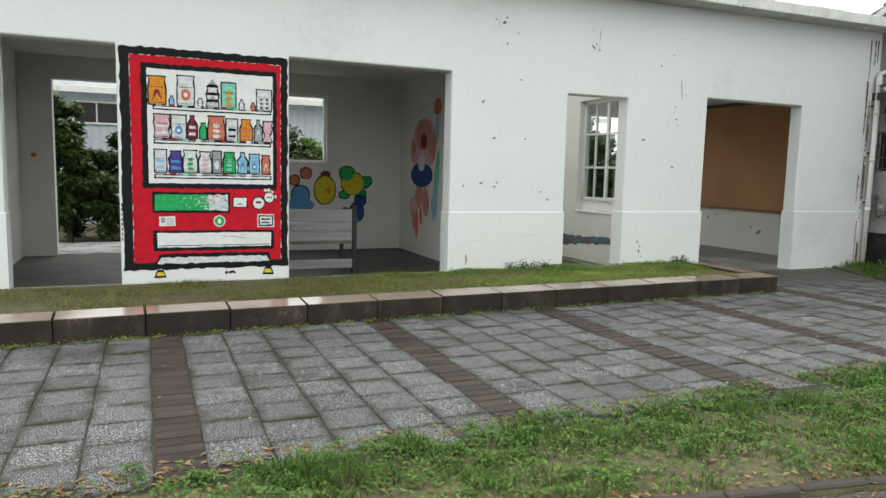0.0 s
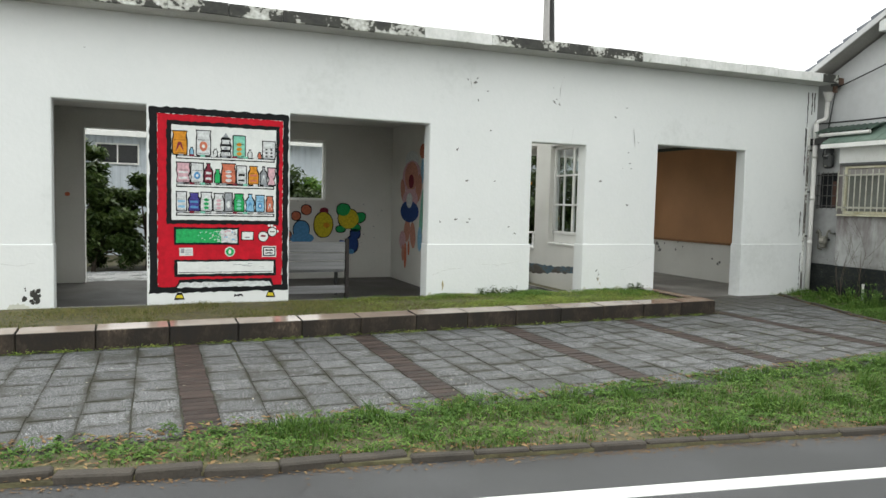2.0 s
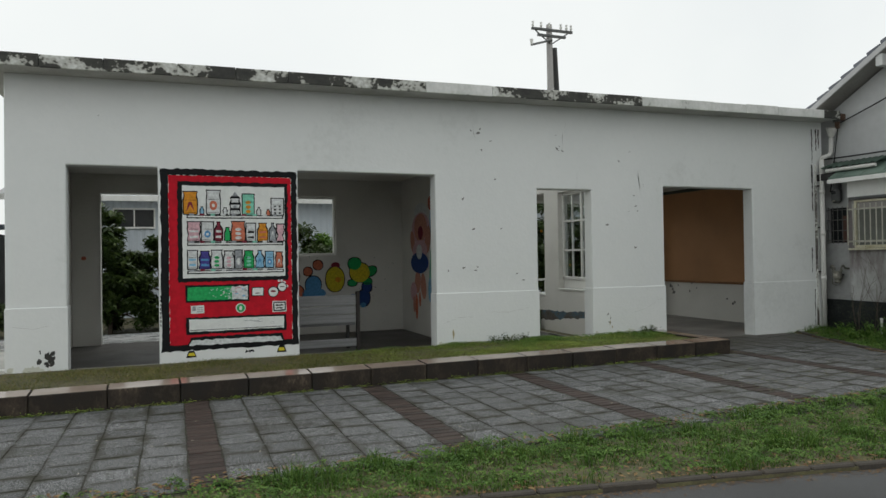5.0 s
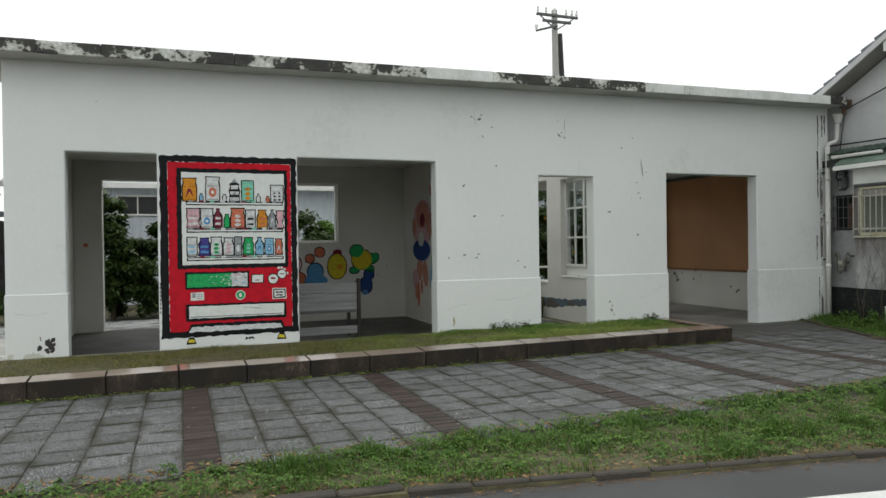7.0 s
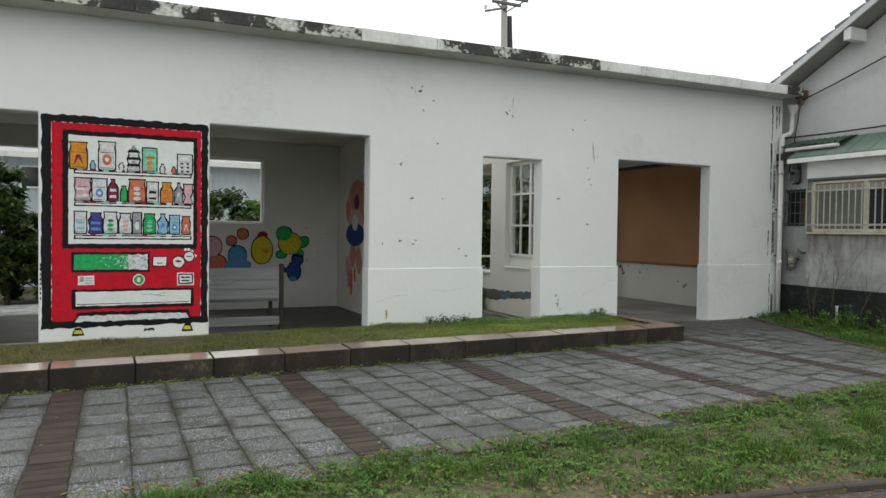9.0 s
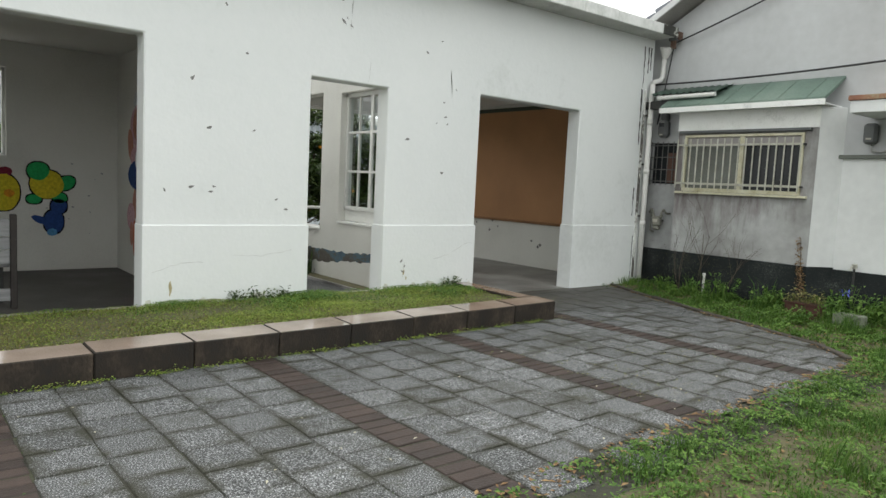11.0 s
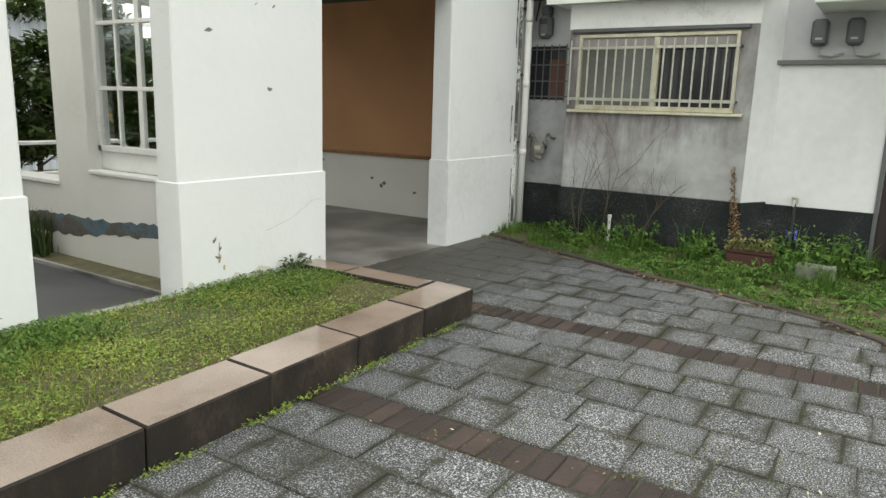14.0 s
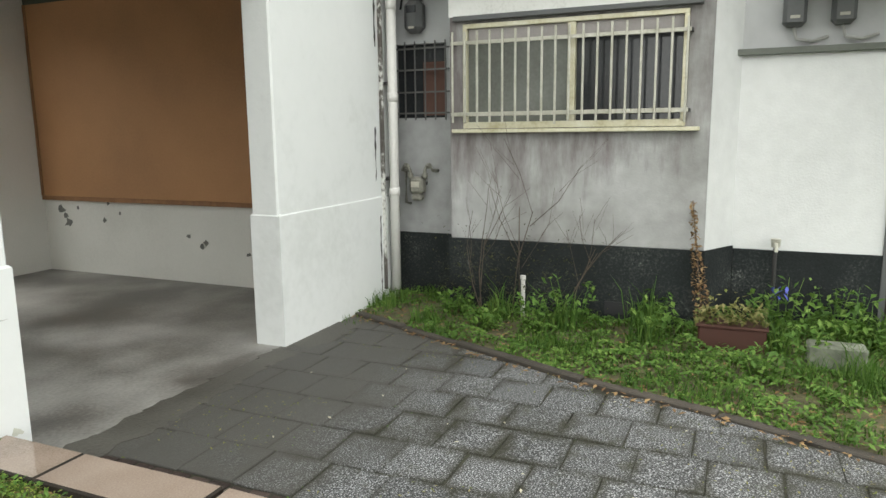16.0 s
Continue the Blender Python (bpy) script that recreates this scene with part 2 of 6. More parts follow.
GRASS = material("grass_blades", [(0.0, (0.022, 0.055, 0.010)), (0.5, (0.075, 0.16, 0.026)), (1.0, (0.20, 0.28, 0.068))], scale=1.5, rough=(0.5, 0.7), bump=0, island=0.6, trans=0.3, spec=0.3)
DRYGRASS = material("olive_turf", [(0.0, (0.055, 0.075, 0.020)), (0.4, (0.14, 0.165, 0.045)), (0.75, (0.27, 0.25, 0.10)), (1.0, (0.42, 0.36, 0.18))], scale=1.5, rough=(0.5, 0.75), bump=0, island=0.6, trans=0.3, spec=0.3)
YELLOWGRASS = material("yellow_green_turf", [(0.0, (0.07, 0.14, 0.022)), (0.45, (0.22, 0.33, 0.055)), (0.8, (0.45, 0.50, 0.12)), (1.0, (0.60, 0.57, 0.24))], scale=1.5, rough=(0.5, 0.7), bump=0, island=0.6, trans=0.3, spec=0.3)
LEAF = material("broad_leaves", [(0.0, (0.018, 0.036, 0.010)), (0.5, (0.05, 0.088, 0.020)), (1.0, (0.13, 0.17, 0.05))], scale=1.0, rough=(0.35, 0.6), bump=0, island=0.6, trans=0.25, spec=0.4)
WEED = material("weed_leaves", [(0.0, (0.03, 0.075, 0.013)), (0.5, (0.105, 0.21, 0.037)), (1.0, (0.26, 0.38, 0.092))], scale=2.0, rough=(0.45, 0.7), bump=0, island=0.6, trans=0.3, spec=0.3)
DULLLEAF = material("dull_leaves", [(0.0, (0.02, 0.026, 0.01)), (0.5, (0.05, 0.055, 0.02)), (1.0, (0.11, 0.10, 0.04))], scale=1.0, rough=(0.5, 0.7), bump=0, island=0.6, trans=0.25, spec=0.3)
HERB = material("herb_leaves", [(0.0, (0.035, 0.085, 0.014)), (0.5, (0.10, 0.20, 0.038)), (1.0, (0.23, 0.35, 0.085))], scale=2.6, rough=(0.45, 0.7), bump=0, island=0.45, trans=0.3, spec=0.3)
LITTER = material("dead_leaves", [(0.0, (0.10, 0.05, 0.02)), (0.5, (0.22, 0.13, 0.055)), (1.0, (0.36, 0.25, 0.12))], scale=3, bump=0, island=0.8)
BARK = material("bark", [(0.0, (0.04, 0.03, 0.022)), (1.0, (0.13, 0.10, 0.075))], scale=8, stretch=(1, 1, 0.3), bump=0.8)
BROWNPANEL = material("brown_board", [(0.0, (0.33, 0.165, 0.075)), (0.5, (0.42, 0.215, 0.098)), (1.0, (0.49, 0.26, 0.125))], scale=0.9, fine=0.2, rough=(0.55, 0.75), bump=0.1)
WOODRAIL = material("brown_wood", [(0.0, (0.06, 0.035, 0.02)), (1.0, (0.14, 0.08, 0.045))], scale=3, stretch=(1, 1, 6), bump=0.3)
RAILBROWN = material("brown_rail", [(0.0, (0.20, 0.10, 0.048)), (1.0, (0.34, 0.175, 0.085))], scale=3, stretch=(1, 4, 1), bump=0.2)
DARKPOST = paint("blackened_wood", (0.035, 0.029, 0.026), 0.7, 0.35)
BENCHW = material("bleached_bench_wood", [(0.0, (0.17, 0.17, 0.17)), (0.5, (0.26, 0.26, 0.262)), (1.0, (0.37, 0.37, 0.37))], scale=3, stretch=(0.4, 4, 8), bump=0.3)
DARKIRON = paint("dark_iron", (0.035, 0.034, 0.033), 0.45)
WHITEP = material("white_gloss_paint", [(0.0, (0.6, 0.6, 0.57)), (0.4, (0.78, 0.78, 0.75)), (1.0, (0.84, 0.84, 0.82))], scale=5, rough=(0.35, 0.6), bump=0.1)
PVC = material("aged_pvc", [(0.0, (0.35, 0.34, 0.31)), (0.3, (0.66, 0.65, 0.62)), (1.0, (0.78, 0.77, 0.74))], scale=3, stretch=(1, 1, 0.5), rough=(0.4, 0.6), bump=0.05)
HOUSEW = material("house_plaster", [(0.0, (0.36, 0.36, 0.35)), (0.35, (0.6, 0.61, 0.6)), (1.0, (0.72, 0.73, 0.72))], scale=0.8, fine=0.25, fine_scale=10, rough=(0.8, 0.95), bump=0.2, contrast=(0.22, 0.6))


def grime_plaster():
    """White plaster with a purple-brown bloom of grime under the sill and runs below it."""
    m = material("stained_house_plaster", [(0.0, (0.18, 0.175, 0.17)), (0.4, (0.31, 0.31, 0.30)), (1.0, (0.48, 0.485, 0.48))], detail=9, scale=1.1, fine=0.3, fine_scale=7, rough=(0.8, 0.95), bump=0.2, contrast=(0.3, 0.66))
    n, l = m.node_tree.nodes, m.node_tree.links
    b = n["Principled BSDF"]
    clean = b.inputs["Base Color"].links[0].from_socket
    co, sep = n.new("ShaderNodeTexCoord"), n.new("ShaderNodeSeparateXYZ")
    l.new(co.outputs["Object"], sep.inputs[0])
    mp = n.new("ShaderNodeMapping")
    mp.inputs["Scale"].default_value = (1, 3.2, 0.7)
    l.new(co.outputs["Object"], mp.inputs["Vector"])
    run = n.new("ShaderNodeTexNoise")
    run.inputs["Scale"].default_value, run.inputs["Detail"].default_value, run.inputs["Roughness"].default_value = 2.0, 9, 0.7
    l.new(mp.outputs["Vector"], run.inputs["Vector"])
    up = n.new("ShaderNodeMapRange")
    up.inputs["From Min"].default_value, up.inputs["From Max"].default_value, up.inputs["To Min"].default_value, up.inputs["To Max"].default_value = 0.75, 1.45, -0.22, 0.12
    l.new(sep.outputs["Z"], up.inputs["Value"])
    side = n.new("ShaderNodeMapRange")
    side.inputs["From Min"].default_value, side.inputs["From Max"].default_value, side.inputs["To Min"].default_value, side.inputs["To Max"].default_value = 5.9, 6.9, -0.10, 0.10
    l.new(sep.outputs["Y"], side.inputs["Value"])
    t1, t2 = n.new("ShaderNodeMath"), n.new("ShaderNodeMath")
    l.new(run.outputs["Fac"], t1.inputs[0])
    l.new(up.outputs["Result"], t1.inputs[1])
    l.new(t1.outputs[0], t2.inputs[0])
    l.new(side.outputs["Result"], t2.inputs[1])
    amount = n.new("ShaderNodeMapRange")
    amount.inputs["From Min"].default_value, amount.inputs["From Max"].default_value, amount.inputs["To Max"].default_value = 0.42, 0.78, 0.85
    l.new(t2.outputs[0], amount.inputs["Value"])
    mx = n.new("ShaderNodeMix")
    mx.data_type = "RGBA"
    l.new(amount.outputs["Result"], mx.inputs["Factor"])
    l.new(clean, mx.inputs["A"])
    mx.inputs["B"].default_value = (0.115, 0.088, 0.088, 1)
    l.new(mx.outputs["Result"], b.inputs["Base Color"])
    return m


STAINW = grime_plaster()
PLINTH = material("tarred_plinth", [(0.0, (0.010, 0.012, 0.012)), (0.6, (0.021, 0.025, 0.025)), (0.85, (0.05, 0.055, 0.052)), (1.0, (0.16, 0.165, 0.155))], scale=2.2, fine=0.5, fine_scale=70, rough=(0.75, 0.95), bump=0.5, spec=0.25)
COPPER = material("green_sheet_roof", [(0.0, (0.07, 0.095, 0.08)), (0.5, (0.13, 0.19, 0.155)), (1.0, (0.23, 0.28, 0.235))], scale=1.4, rough=(0.5, 0.7), bump=0.15)
RUST = material("rusty_sheet_roof", [(0.0, (0.16, 0.06, 0.035)), (0.5, (0.28, 0.13, 0.075)), (1.0, (0.35, 0.33, 0.2))], scale=3, rough=(0.6, 0.8), bump=0.2)
ROOFTILE = material("blue_grey_roof_tile", [(0.0, (0.07, 0.08, 0.10)), (1.0, (0.18, 0.19, 0.22))], scale=3, rough=(0.35, 0.6), bump=0.2, island=0.3)
SASH = material("anodised_sash", [(0.0, (0.42, 0.38, 0.22)), (0.5, (0.60, 0.57, 0.42)), (1.0, (0.7, 0.68, 0.56))], scale=6, rough=(0.35, 0.55), bump=0.05, metal=0.2)
BAR = material("aluminium_bar", [(0.0, (0.34, 0.33, 0.26)), (1.0, (0.60, 0.59, 0.53))], scale=9, rough=(0.35, 0.5), bump=0.05, metal=0.3)
DOORW = material("dark_stained_door", [(0.0, (0.015, 0.009, 0.008)), (1.0, (0.035, 0.022, 0.018))], scale=2, stretch=(3, 3, 0.4), rough=(0.5, 0.7), bump=0.2)
GREYBOX = paint("grey_enamel", (0.10, 0.104, 0.104), 0.5)
CREAM = paint("cream_metal", (0.42, 0.40, 0.34), 0.5, 0.2)
SIDING = material("pale_blue_siding", [(0.0, (0.48, 0.53, 0.58)), (1.0, (0.62, 0.67, 0.72))], scale=1.2, rough=(0.5, 0.7), bump=0.1)
DARKROOM = paint("dark_interior", (0.03, 0.03, 0.032), 0.8)
GLASS = glass("clear_glass")
FROST = material("frosted_pane", [(0.0, (0.12, 0.125, 0.11)), (1.0, (0.2, 0.21, 0.19))], scale=2, rough=(0.15, 0.3), bump=0.05)
DARKPANE = material("dark_pane", [(0.0, (0.018, 0.02, 0.022)), (1.0, (0.04, 0.042, 0.045))], scale=2, rough=(0.06, 0.15), bump=0)
POLE = paint("pole_concrete", (0.32, 0.31, 0.30), 0.8)
CABLE = paint("black_cable", (0.02, 0.02, 0.02), 0.6)
GASGREY = paint("weathered_gas_meter", (0.20, 0.195, 0.165), 0.55, 0.45, 30.0)
GREYPIPE = paint("grey_conduit", (0.33, 0.33, 0.31), 0.5)
IRONBAR = paint("grey_iron", (0.11, 0.11, 0.105), 0.5)
TERRACOTTA = paint("plastic_planter", (0.07, 0.026, 0.018), 0.6)


# ---- mesh helpers ----
def link(name, bm, mat, parent=None, label="", smooth=False):
    me = bpy.data.meshes.new(name)
    bm.to_mesh(me)
    bm.free()
    for m in (mat if isinstance(mat, (list, tuple)) else [mat]):
        me.materials.append(m)
    if smooth:
        for p in me.polygons:
            p.use_smooth = True
    ob = new(name, me)
    if parent is not None:
        ob.parent = parent
    if label:
        ob["label"] = label
    return ob


def part(name, bm, mat, parent, label="", smooth=False):
    return link(name, bm, mat, parent, label, smooth)


def structure(ob, label, category):
    return tagged(ob, label, category, kind="structure")


def thing(name, label, category, group="", at=(0, 0, 0)):
    ob = new(name)
    ob.location = at
    ob.empty_display_size = 0.1
    return tagged(ob, label, category, group)


def add_box(bm, a, b, bevel=0.0, m=None):
    (x0, y0, z0), (x1, y1, z1) = a, b
    made = bmesh.ops.create_cube(bm, size=1.0)["verts"]
    for v in made:
        v.co = Vector((x0 + (v.co.x + 0.5) * (x1 - x0), y0 + (v.co.y + 0.5) * (y1 - y0), z0 + (v.co.z + 0.5) * (z1 - z0)))
    if bevel:
        edges = list({e for v in made for e in v.link_edges})
        out = bmesh.ops.bevel(bm, geom=edges, offset=bevel, segments=1, affect="EDGES")
        made = list({v for f in out["faces"] for v in f.verts} | {v for v in made if v.is_valid})
    if m is not None:
        bmesh.ops.transform(bm, matrix=m, verts=made)
    return bm


def box(a, b, bevel=0.0, m=None):
    return add_box(bmesh.new(), a, b, bevel, m)


def add_tube(bm, pts, r, seg=8, caps=True):
    """A round tube along a line of points; r is one radius or one for each point."""
    pts = [Vector(p) for p in pts]
    rr = r if isinstance(r, (list, tuple)) else [r] * len(pts)
    rings = []
    for i, p in enumerate(pts):
        d = (pts[min(i + 1, len(pts) - 1)] - pts[max(i - 1, 0)]).normalized()
        u = d.orthogonal().normalized() if abs(d.z) > 0.9 else d.cross(Vector((0, 0, 1))).normalized()
        w = d.cross(u)
        rings.append([bm.verts.new(p + rr[i] * (math.cos(2 * math.pi * k / seg) * u + math.sin(2 * math.pi * k / seg) * w)) for k in range(seg)])
    for a, b in zip(rings, rings[1:]):
        best = min(range(seg), key=lambda s: (a[0].co - b[s].co).length)
        for k in range(seg):
            bm.faces.new((a[k], a[(k + 1) % seg], b[(k + 1 + best) % seg], b[(k + best) % seg]))
    if caps:
        bm.faces.new(rings[0])
        bm.faces.new(rings[-1][::-1])
    bmesh.ops.recalc_face_normals(bm, faces=bm.faces)
    return bm


def tube(pts, r, seg=8):
    return add_tube(bmesh.new(), pts, r, seg)


def holed_wall(axis, c0, c1, lo, hi, z0, z1, holes, bevel=0.008):
    """A wall from lo to hi along x (axis 'x') or y, between c0 and c1 across, with openings (lo, hi, z0, z1) cut right through."""
    us = sorted({lo, hi, *[h[0] for h in holes], *[h[1] for h in holes]})
    zs = sorted({z0, z1, *[h[2] for h in holes], *[h[3] for h in holes]})
    us, zs = [u for u in us if lo <= u <= hi], [z for z in zs if z0 <= z <= z1]
    bm = bmesh.new()
    grid = {}

    def vert(i, j, k):
        if (i, j, k) not in grid:
            c = (c0, c1)[k]
            grid[i, j, k] = bm.verts.new((us[i], c, zs[j]) if axis == "x" else (c, us[i], zs[j]))
        return grid[i, j, k]

    solid = set()
    for i in range(len(us) - 1):
        for j in range(len(zs) - 1):
            u, z = (us[i] + us[i + 1]) / 2, (zs[j] + zs[j + 1]) / 2
            if not any(h[0] < u < h[1] and h[2] < z < h[3] for h in holes):
                solid.add((i, j))
    for i, j in solid:
        for k in (0, 1):
            bm.faces.new([vert(i, j, k), vert(i + 1, j, k), vert(i + 1, j + 1, k), vert(i, j + 1, k)])
        for (di, dj), (a, b) in (((-1, 0), ((0, 0), (0, 1))), ((1, 0), ((1, 0), (1, 1))), ((0, -1), ((0, 0), (1, 0))), ((0, 1), ((0, 1), (1, 1)))):
            if (i + di, j + dj) not in solid:
                p, q = (i + a[0], j + a[1]), (i + b[0], j + b[1])
                bm.faces.new([vert(*p, 0), vert(*q, 0), vert(*q, 1), vert(*p, 1)])
    bmesh.ops.recalc_face_normals(bm, faces=bm.faces)
    bmesh.ops.dissolve_limit(bm, angle_limit=0.01, verts=bm.verts, edges=bm.edges)
    if bevel:
        sharp = [e for e in bm.edges if len(e.link_faces) == 2 and e.calc_face_angle() > 0.5]
        bmesh.ops.bevel(bm, geom=sharp, offset=bevel, segments=1, affect="EDGES")
    return bm


def slab(points, z0, z1):
    """A flat plate from an outline in plan."""
    bm = bmesh.new()
    f = bm.faces.new([bm.verts.new((x, y, z0)) for x, y in points])
    up = bmesh.ops.extrude_face_region(bm, geom=[f])["geom"]
    for v in up:
        if isinstance(v, bmesh.types.BMVert):
            v.co.z = z1
    bmesh.ops.recalc_face_normals(bm, faces=bm.faces)
    return bm


def polygon_plate(outline, plane, c, thick):
    """A thin painted shape: outline (u, z) on a wall; plane 'y' (facing -y) or 'x' (facing -x), standing proud by thick."""
    bm = bmesh.new()
    put = (lambda u, z, d: (u, c - d, z)) if plane == "y" else (lambda u, z, d: (c - d, u, z))
    a = [bm.verts.new(put(u, z, thick)) for u, z in outline]
    b = [bm.verts.new(put(u, z, 0.0)) for u, z in outline]
    bm.faces.new(a)
    for i in range(len(a)):
        j = (i + 1) % len(a)
        bm.faces.new((a[i], a[j], b[j], b[i]))
    bmesh.ops.recalc_face_normals(bm, faces=bm.faces)
    return bm


def wobble(outline, amount, step, rnd):
    """Breaks an outline into short steps and lets it waver like a brush line."""
    out = []
    for (x0, z0), (x1, z1) in zip(outline, outline[1:] + outline[:1]):
        n = max(1, int(math.hypot(x1 - x0, z1 - z0) / step))
        for k in range(n):
            f = k / n
            out.append((x0 + (x1 - x0) * f + rnd.uniform(-amount, amount), z0 + (z1 - z0) * f + rnd.uniform(-amount, amount)))
    return out


def rect(x0, z0, x1, z1):
    return [(x0, z0), (x1, z0), (x1, z1), (x0, z1)]


def oval(x, z, rx, rz, n=18, tilt=0.0):
    c, s = math.cos(tilt), math.sin(tilt)
    return [(x + c * rx * math.cos(2 * math.pi * k / n) - s * rz * math.sin(2 * math.pi * k / n),
             z + s * rx * math.cos(2 * math.pi * k / n) + c * rz * math.sin(2 * math.pi * k / n)) for k in range(n)]


def mesh_from(name, verts, faces, mat, parent=None):
    me = bpy.data.meshes.new(name)
    me.from_pydata(verts, [], faces)
    me.materials.append(mat)
    me.update()
    ob = new(name, me)
    if parent is not None:
        ob.parent = parent
    return ob


def blades(name, pts, h, w, mat, seed, lean=0.5):
    """Grass: a bent, tapered blade at each point (x, y, z, size)."""
    r = np.random.RandomState(seed)
    V, F = [], []
    for x, y, z, s in pts:
        a, b = r.uniform(0, 6.283), r.uniform(0, 6.283)
        hh, ww = h * s * s * r.uniform(0.4, 1.3), w * r.uniform(0.7, 1.3)
        le = lean * hh * r.uniform(0.2, 1.2)
        dx, dy, ex, ey = math.cos(a) * ww, math.sin(a) * ww, math.cos(b) * le, math.sin(b) * le
        n = len(V)
        V += [(x - dx, y - dy, z), (x + dx, y + dy, z), (x + dx * 0.7 + ex * 0.35, y + dy * 0.7 + ey * 0.35, z + hh * 0.6),
              (x - dx * 0.7 + ex * 0.35, y - dy * 0.7 + ey * 0.35, z + hh * 0.6), (x + ex, y + ey, z + hh * r.uniform(0.8, 1.0))]
        F += [(n, n + 1, n + 2, n + 3), (n + 3, n + 2, n + 4)]
    return mesh_from(name, V, F, mat)


def leaves(name, pts, size, mat, seed, parent=None, flat=0.5):
    """Small folded leaves at points; flat: 1 lies level, 0 any way."""
    r = np.random.RandomState(seed)
    V, F = [], []
    for x, y, z in pts:
        a, s = r.uniform(0, 6.283), size * r.uniform(0.6, 1.3)
        t = (1 - flat) * r.uniform(-1.3, 1.3)
        u = Vector((math.cos(a) * math.cos(t), math.sin(a) * math.cos(t), math.sin(t)))
        v = Vector((-math.sin(a), math.cos(a), r.uniform(-0.5, 0.5) * (1.3 - flat))).normalized()
        c = Vector((x, y, z))
        lift = Vector((0, 0, 0.18 * s))
        n = len(V)
        V += [c - u * s, c + v * s * 0.45 + lift, c + u * s, c - v * s * 0.45 + lift]
        F += [(n, n + 1, n + 2), (n, n + 2, n + 3)]
    return mesh_from(name, V, F, mat, parent)


# ---- ground ----
FRONT, THICK = 8.25, 0.22          # outer face of the facade, and its thickness
LEFT_END, RIGHT_END = -1.88, 10.95
KERB_X, KERB_Z = 7.30, 0.195
EAVE_RISE = 0.0105                 # the roof edge climbs slightly along the wall


def road_edge(x):
    return 3.05 - 0.168 * x


structure(link("ground", slab([(-400, -400), (400, -400), (400, 400), (-400, 400)], -0.2, -0.06), SOIL), "bare brown soil reaching to the distance", "ground")
structure(link("road", slab([(-30, road_edge(-3)), (-3, road_edge(-3)), (40, road_edge(40)), (40, -30), (-30, -30)], -0.059, -0.03), ASPHALT), "wet dark asphalt road beside the forecourt", "road")
line = [(-9, road_edge(-9) - 0.55), (30, road_edge(30) - 0.55), (30, road_edge(30) - 0.68), (-9, road_edge(-9) - 0.68)]
structure(link("road_line", slab(line, -0.03, -0.026), WHITELINE), "white painted edge line on the asphalt road", "road line")
verge = [(-6, road_edge(-3)), (-3, road_edge(-3)), (24, road_edge(24)), (24, 4.0), (8.0, 4.05), (5.2, 3.95), (2.6, 3.85), (0.2, 3.82), (-6, 3.75)]
structure(link("verge", slab(verge, -0.058, -0.008), SOIL), "soil verge under the grass strip by the road", "verge")
structure(link("paving_bed", slab([(-6, 3.6), (9.4, 3.6), (10.3, 8.5), (-6, 8.5)], -0.057, -0.0075), JOINT), "mossy soil bed showing in the paving joints", "paving bed")
border = [(10.9, 8.3), (10.2, 8.22), (9.77, 7.15), (9.36, 6.2), (9.12, 5.45), (8.78, 4.6), (8.35, 4.12), (7.9, 3.9), (24, 0), (24, 8.3)]
structure(link("border_soil", slab(border, -0.055, 0.004), SOIL), "weedy soil border along the house wall", "soil border")
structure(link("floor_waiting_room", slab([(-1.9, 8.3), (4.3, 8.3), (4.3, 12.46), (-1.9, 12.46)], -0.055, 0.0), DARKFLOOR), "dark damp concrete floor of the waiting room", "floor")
structure(link("floor_passage", slab([(4.3, 8.3), (6.7, 8.3), (6.7, 13.0), (4.3, 13.0)], -0.055, -0.004), ASPHALT), "dark asphalt floor of the open passage", "floor")
structure(link("floor_shed", slab([(6.7, 8.27), (10.9, 8.27), (10.9, 12.6), (6.7, 12.6)], -0.055, 0.0), CONCRETE), "damp stained concrete floor of the open room", "floor")
structure(link("back_path", slab([(-14, 12.46), (18, 12.46), (18, 14.2), (-14, 14.2)], -0.055, -0.008), PALECON), "pale wet concrete path behind the building", "path")

# ---- building walls ----
OPEN_A, OPEN_B, OPEN_C, OPEN_D = (-1.25, -0.245), (1.47, 3.415), (5.06, 6.02), (7.40, 9.285)
holes = [(*OPEN_A, -0.1, 2.595), (*OPEN_B, -0.1, 2.605), (*OPEN_C, -0.1, 2.445), (*OPEN_D, -0.1, 2.53)]
bm = holed_wall("x", FRONT, FRONT + THICK, LEFT_END, RIGHT_END, -0.05, 3.70, holes, 0.012)
for v in bm.verts:
    if v.co.z > 3.6:
        v.co.z += EAVE_RISE * (v.co.x + 0.5)
structure(link("wall_front", bm, PLASTER), "white plastered front wall with four openings, chipped", "wall")
structure(link("wall_back_room", holed_wall("x", 12.25, 12.47, LEFT_END, 4.4, -0.05, 3.6, [(-1.24, 0.25, -0.1, 2.62), (0.9, 2.86, 1.50, 2.62)]), INNER), "grey-white plastered back wall with painted shapes", "wall")
structure(link("wall_left_room", box((LEFT_END, FRONT + THICK, -0.05), (LEFT_END + 0.2, 12.25, 3.6), 0.01), INNER), "plain plastered end wall", "wall")
structure(link("wall_partition_room", box((4.2, FRONT + THICK, -0.05), (4.4, 12.25, 3.6)), INNER), "grey-white plastered partition wall with a faded painting", "wall")
WX = 6.55
structure(link("wall_passage", holed_wall("y", WX, WX + 0.2, FRONT + THICK, 12.0, -0.05, 3.6, [(8.95, 10.17, 0.80, 2.58), (10.68, 11.85, 0.66, 2.62)]), INNER), "white plastered side wall of the passage with a sash window", "wall")
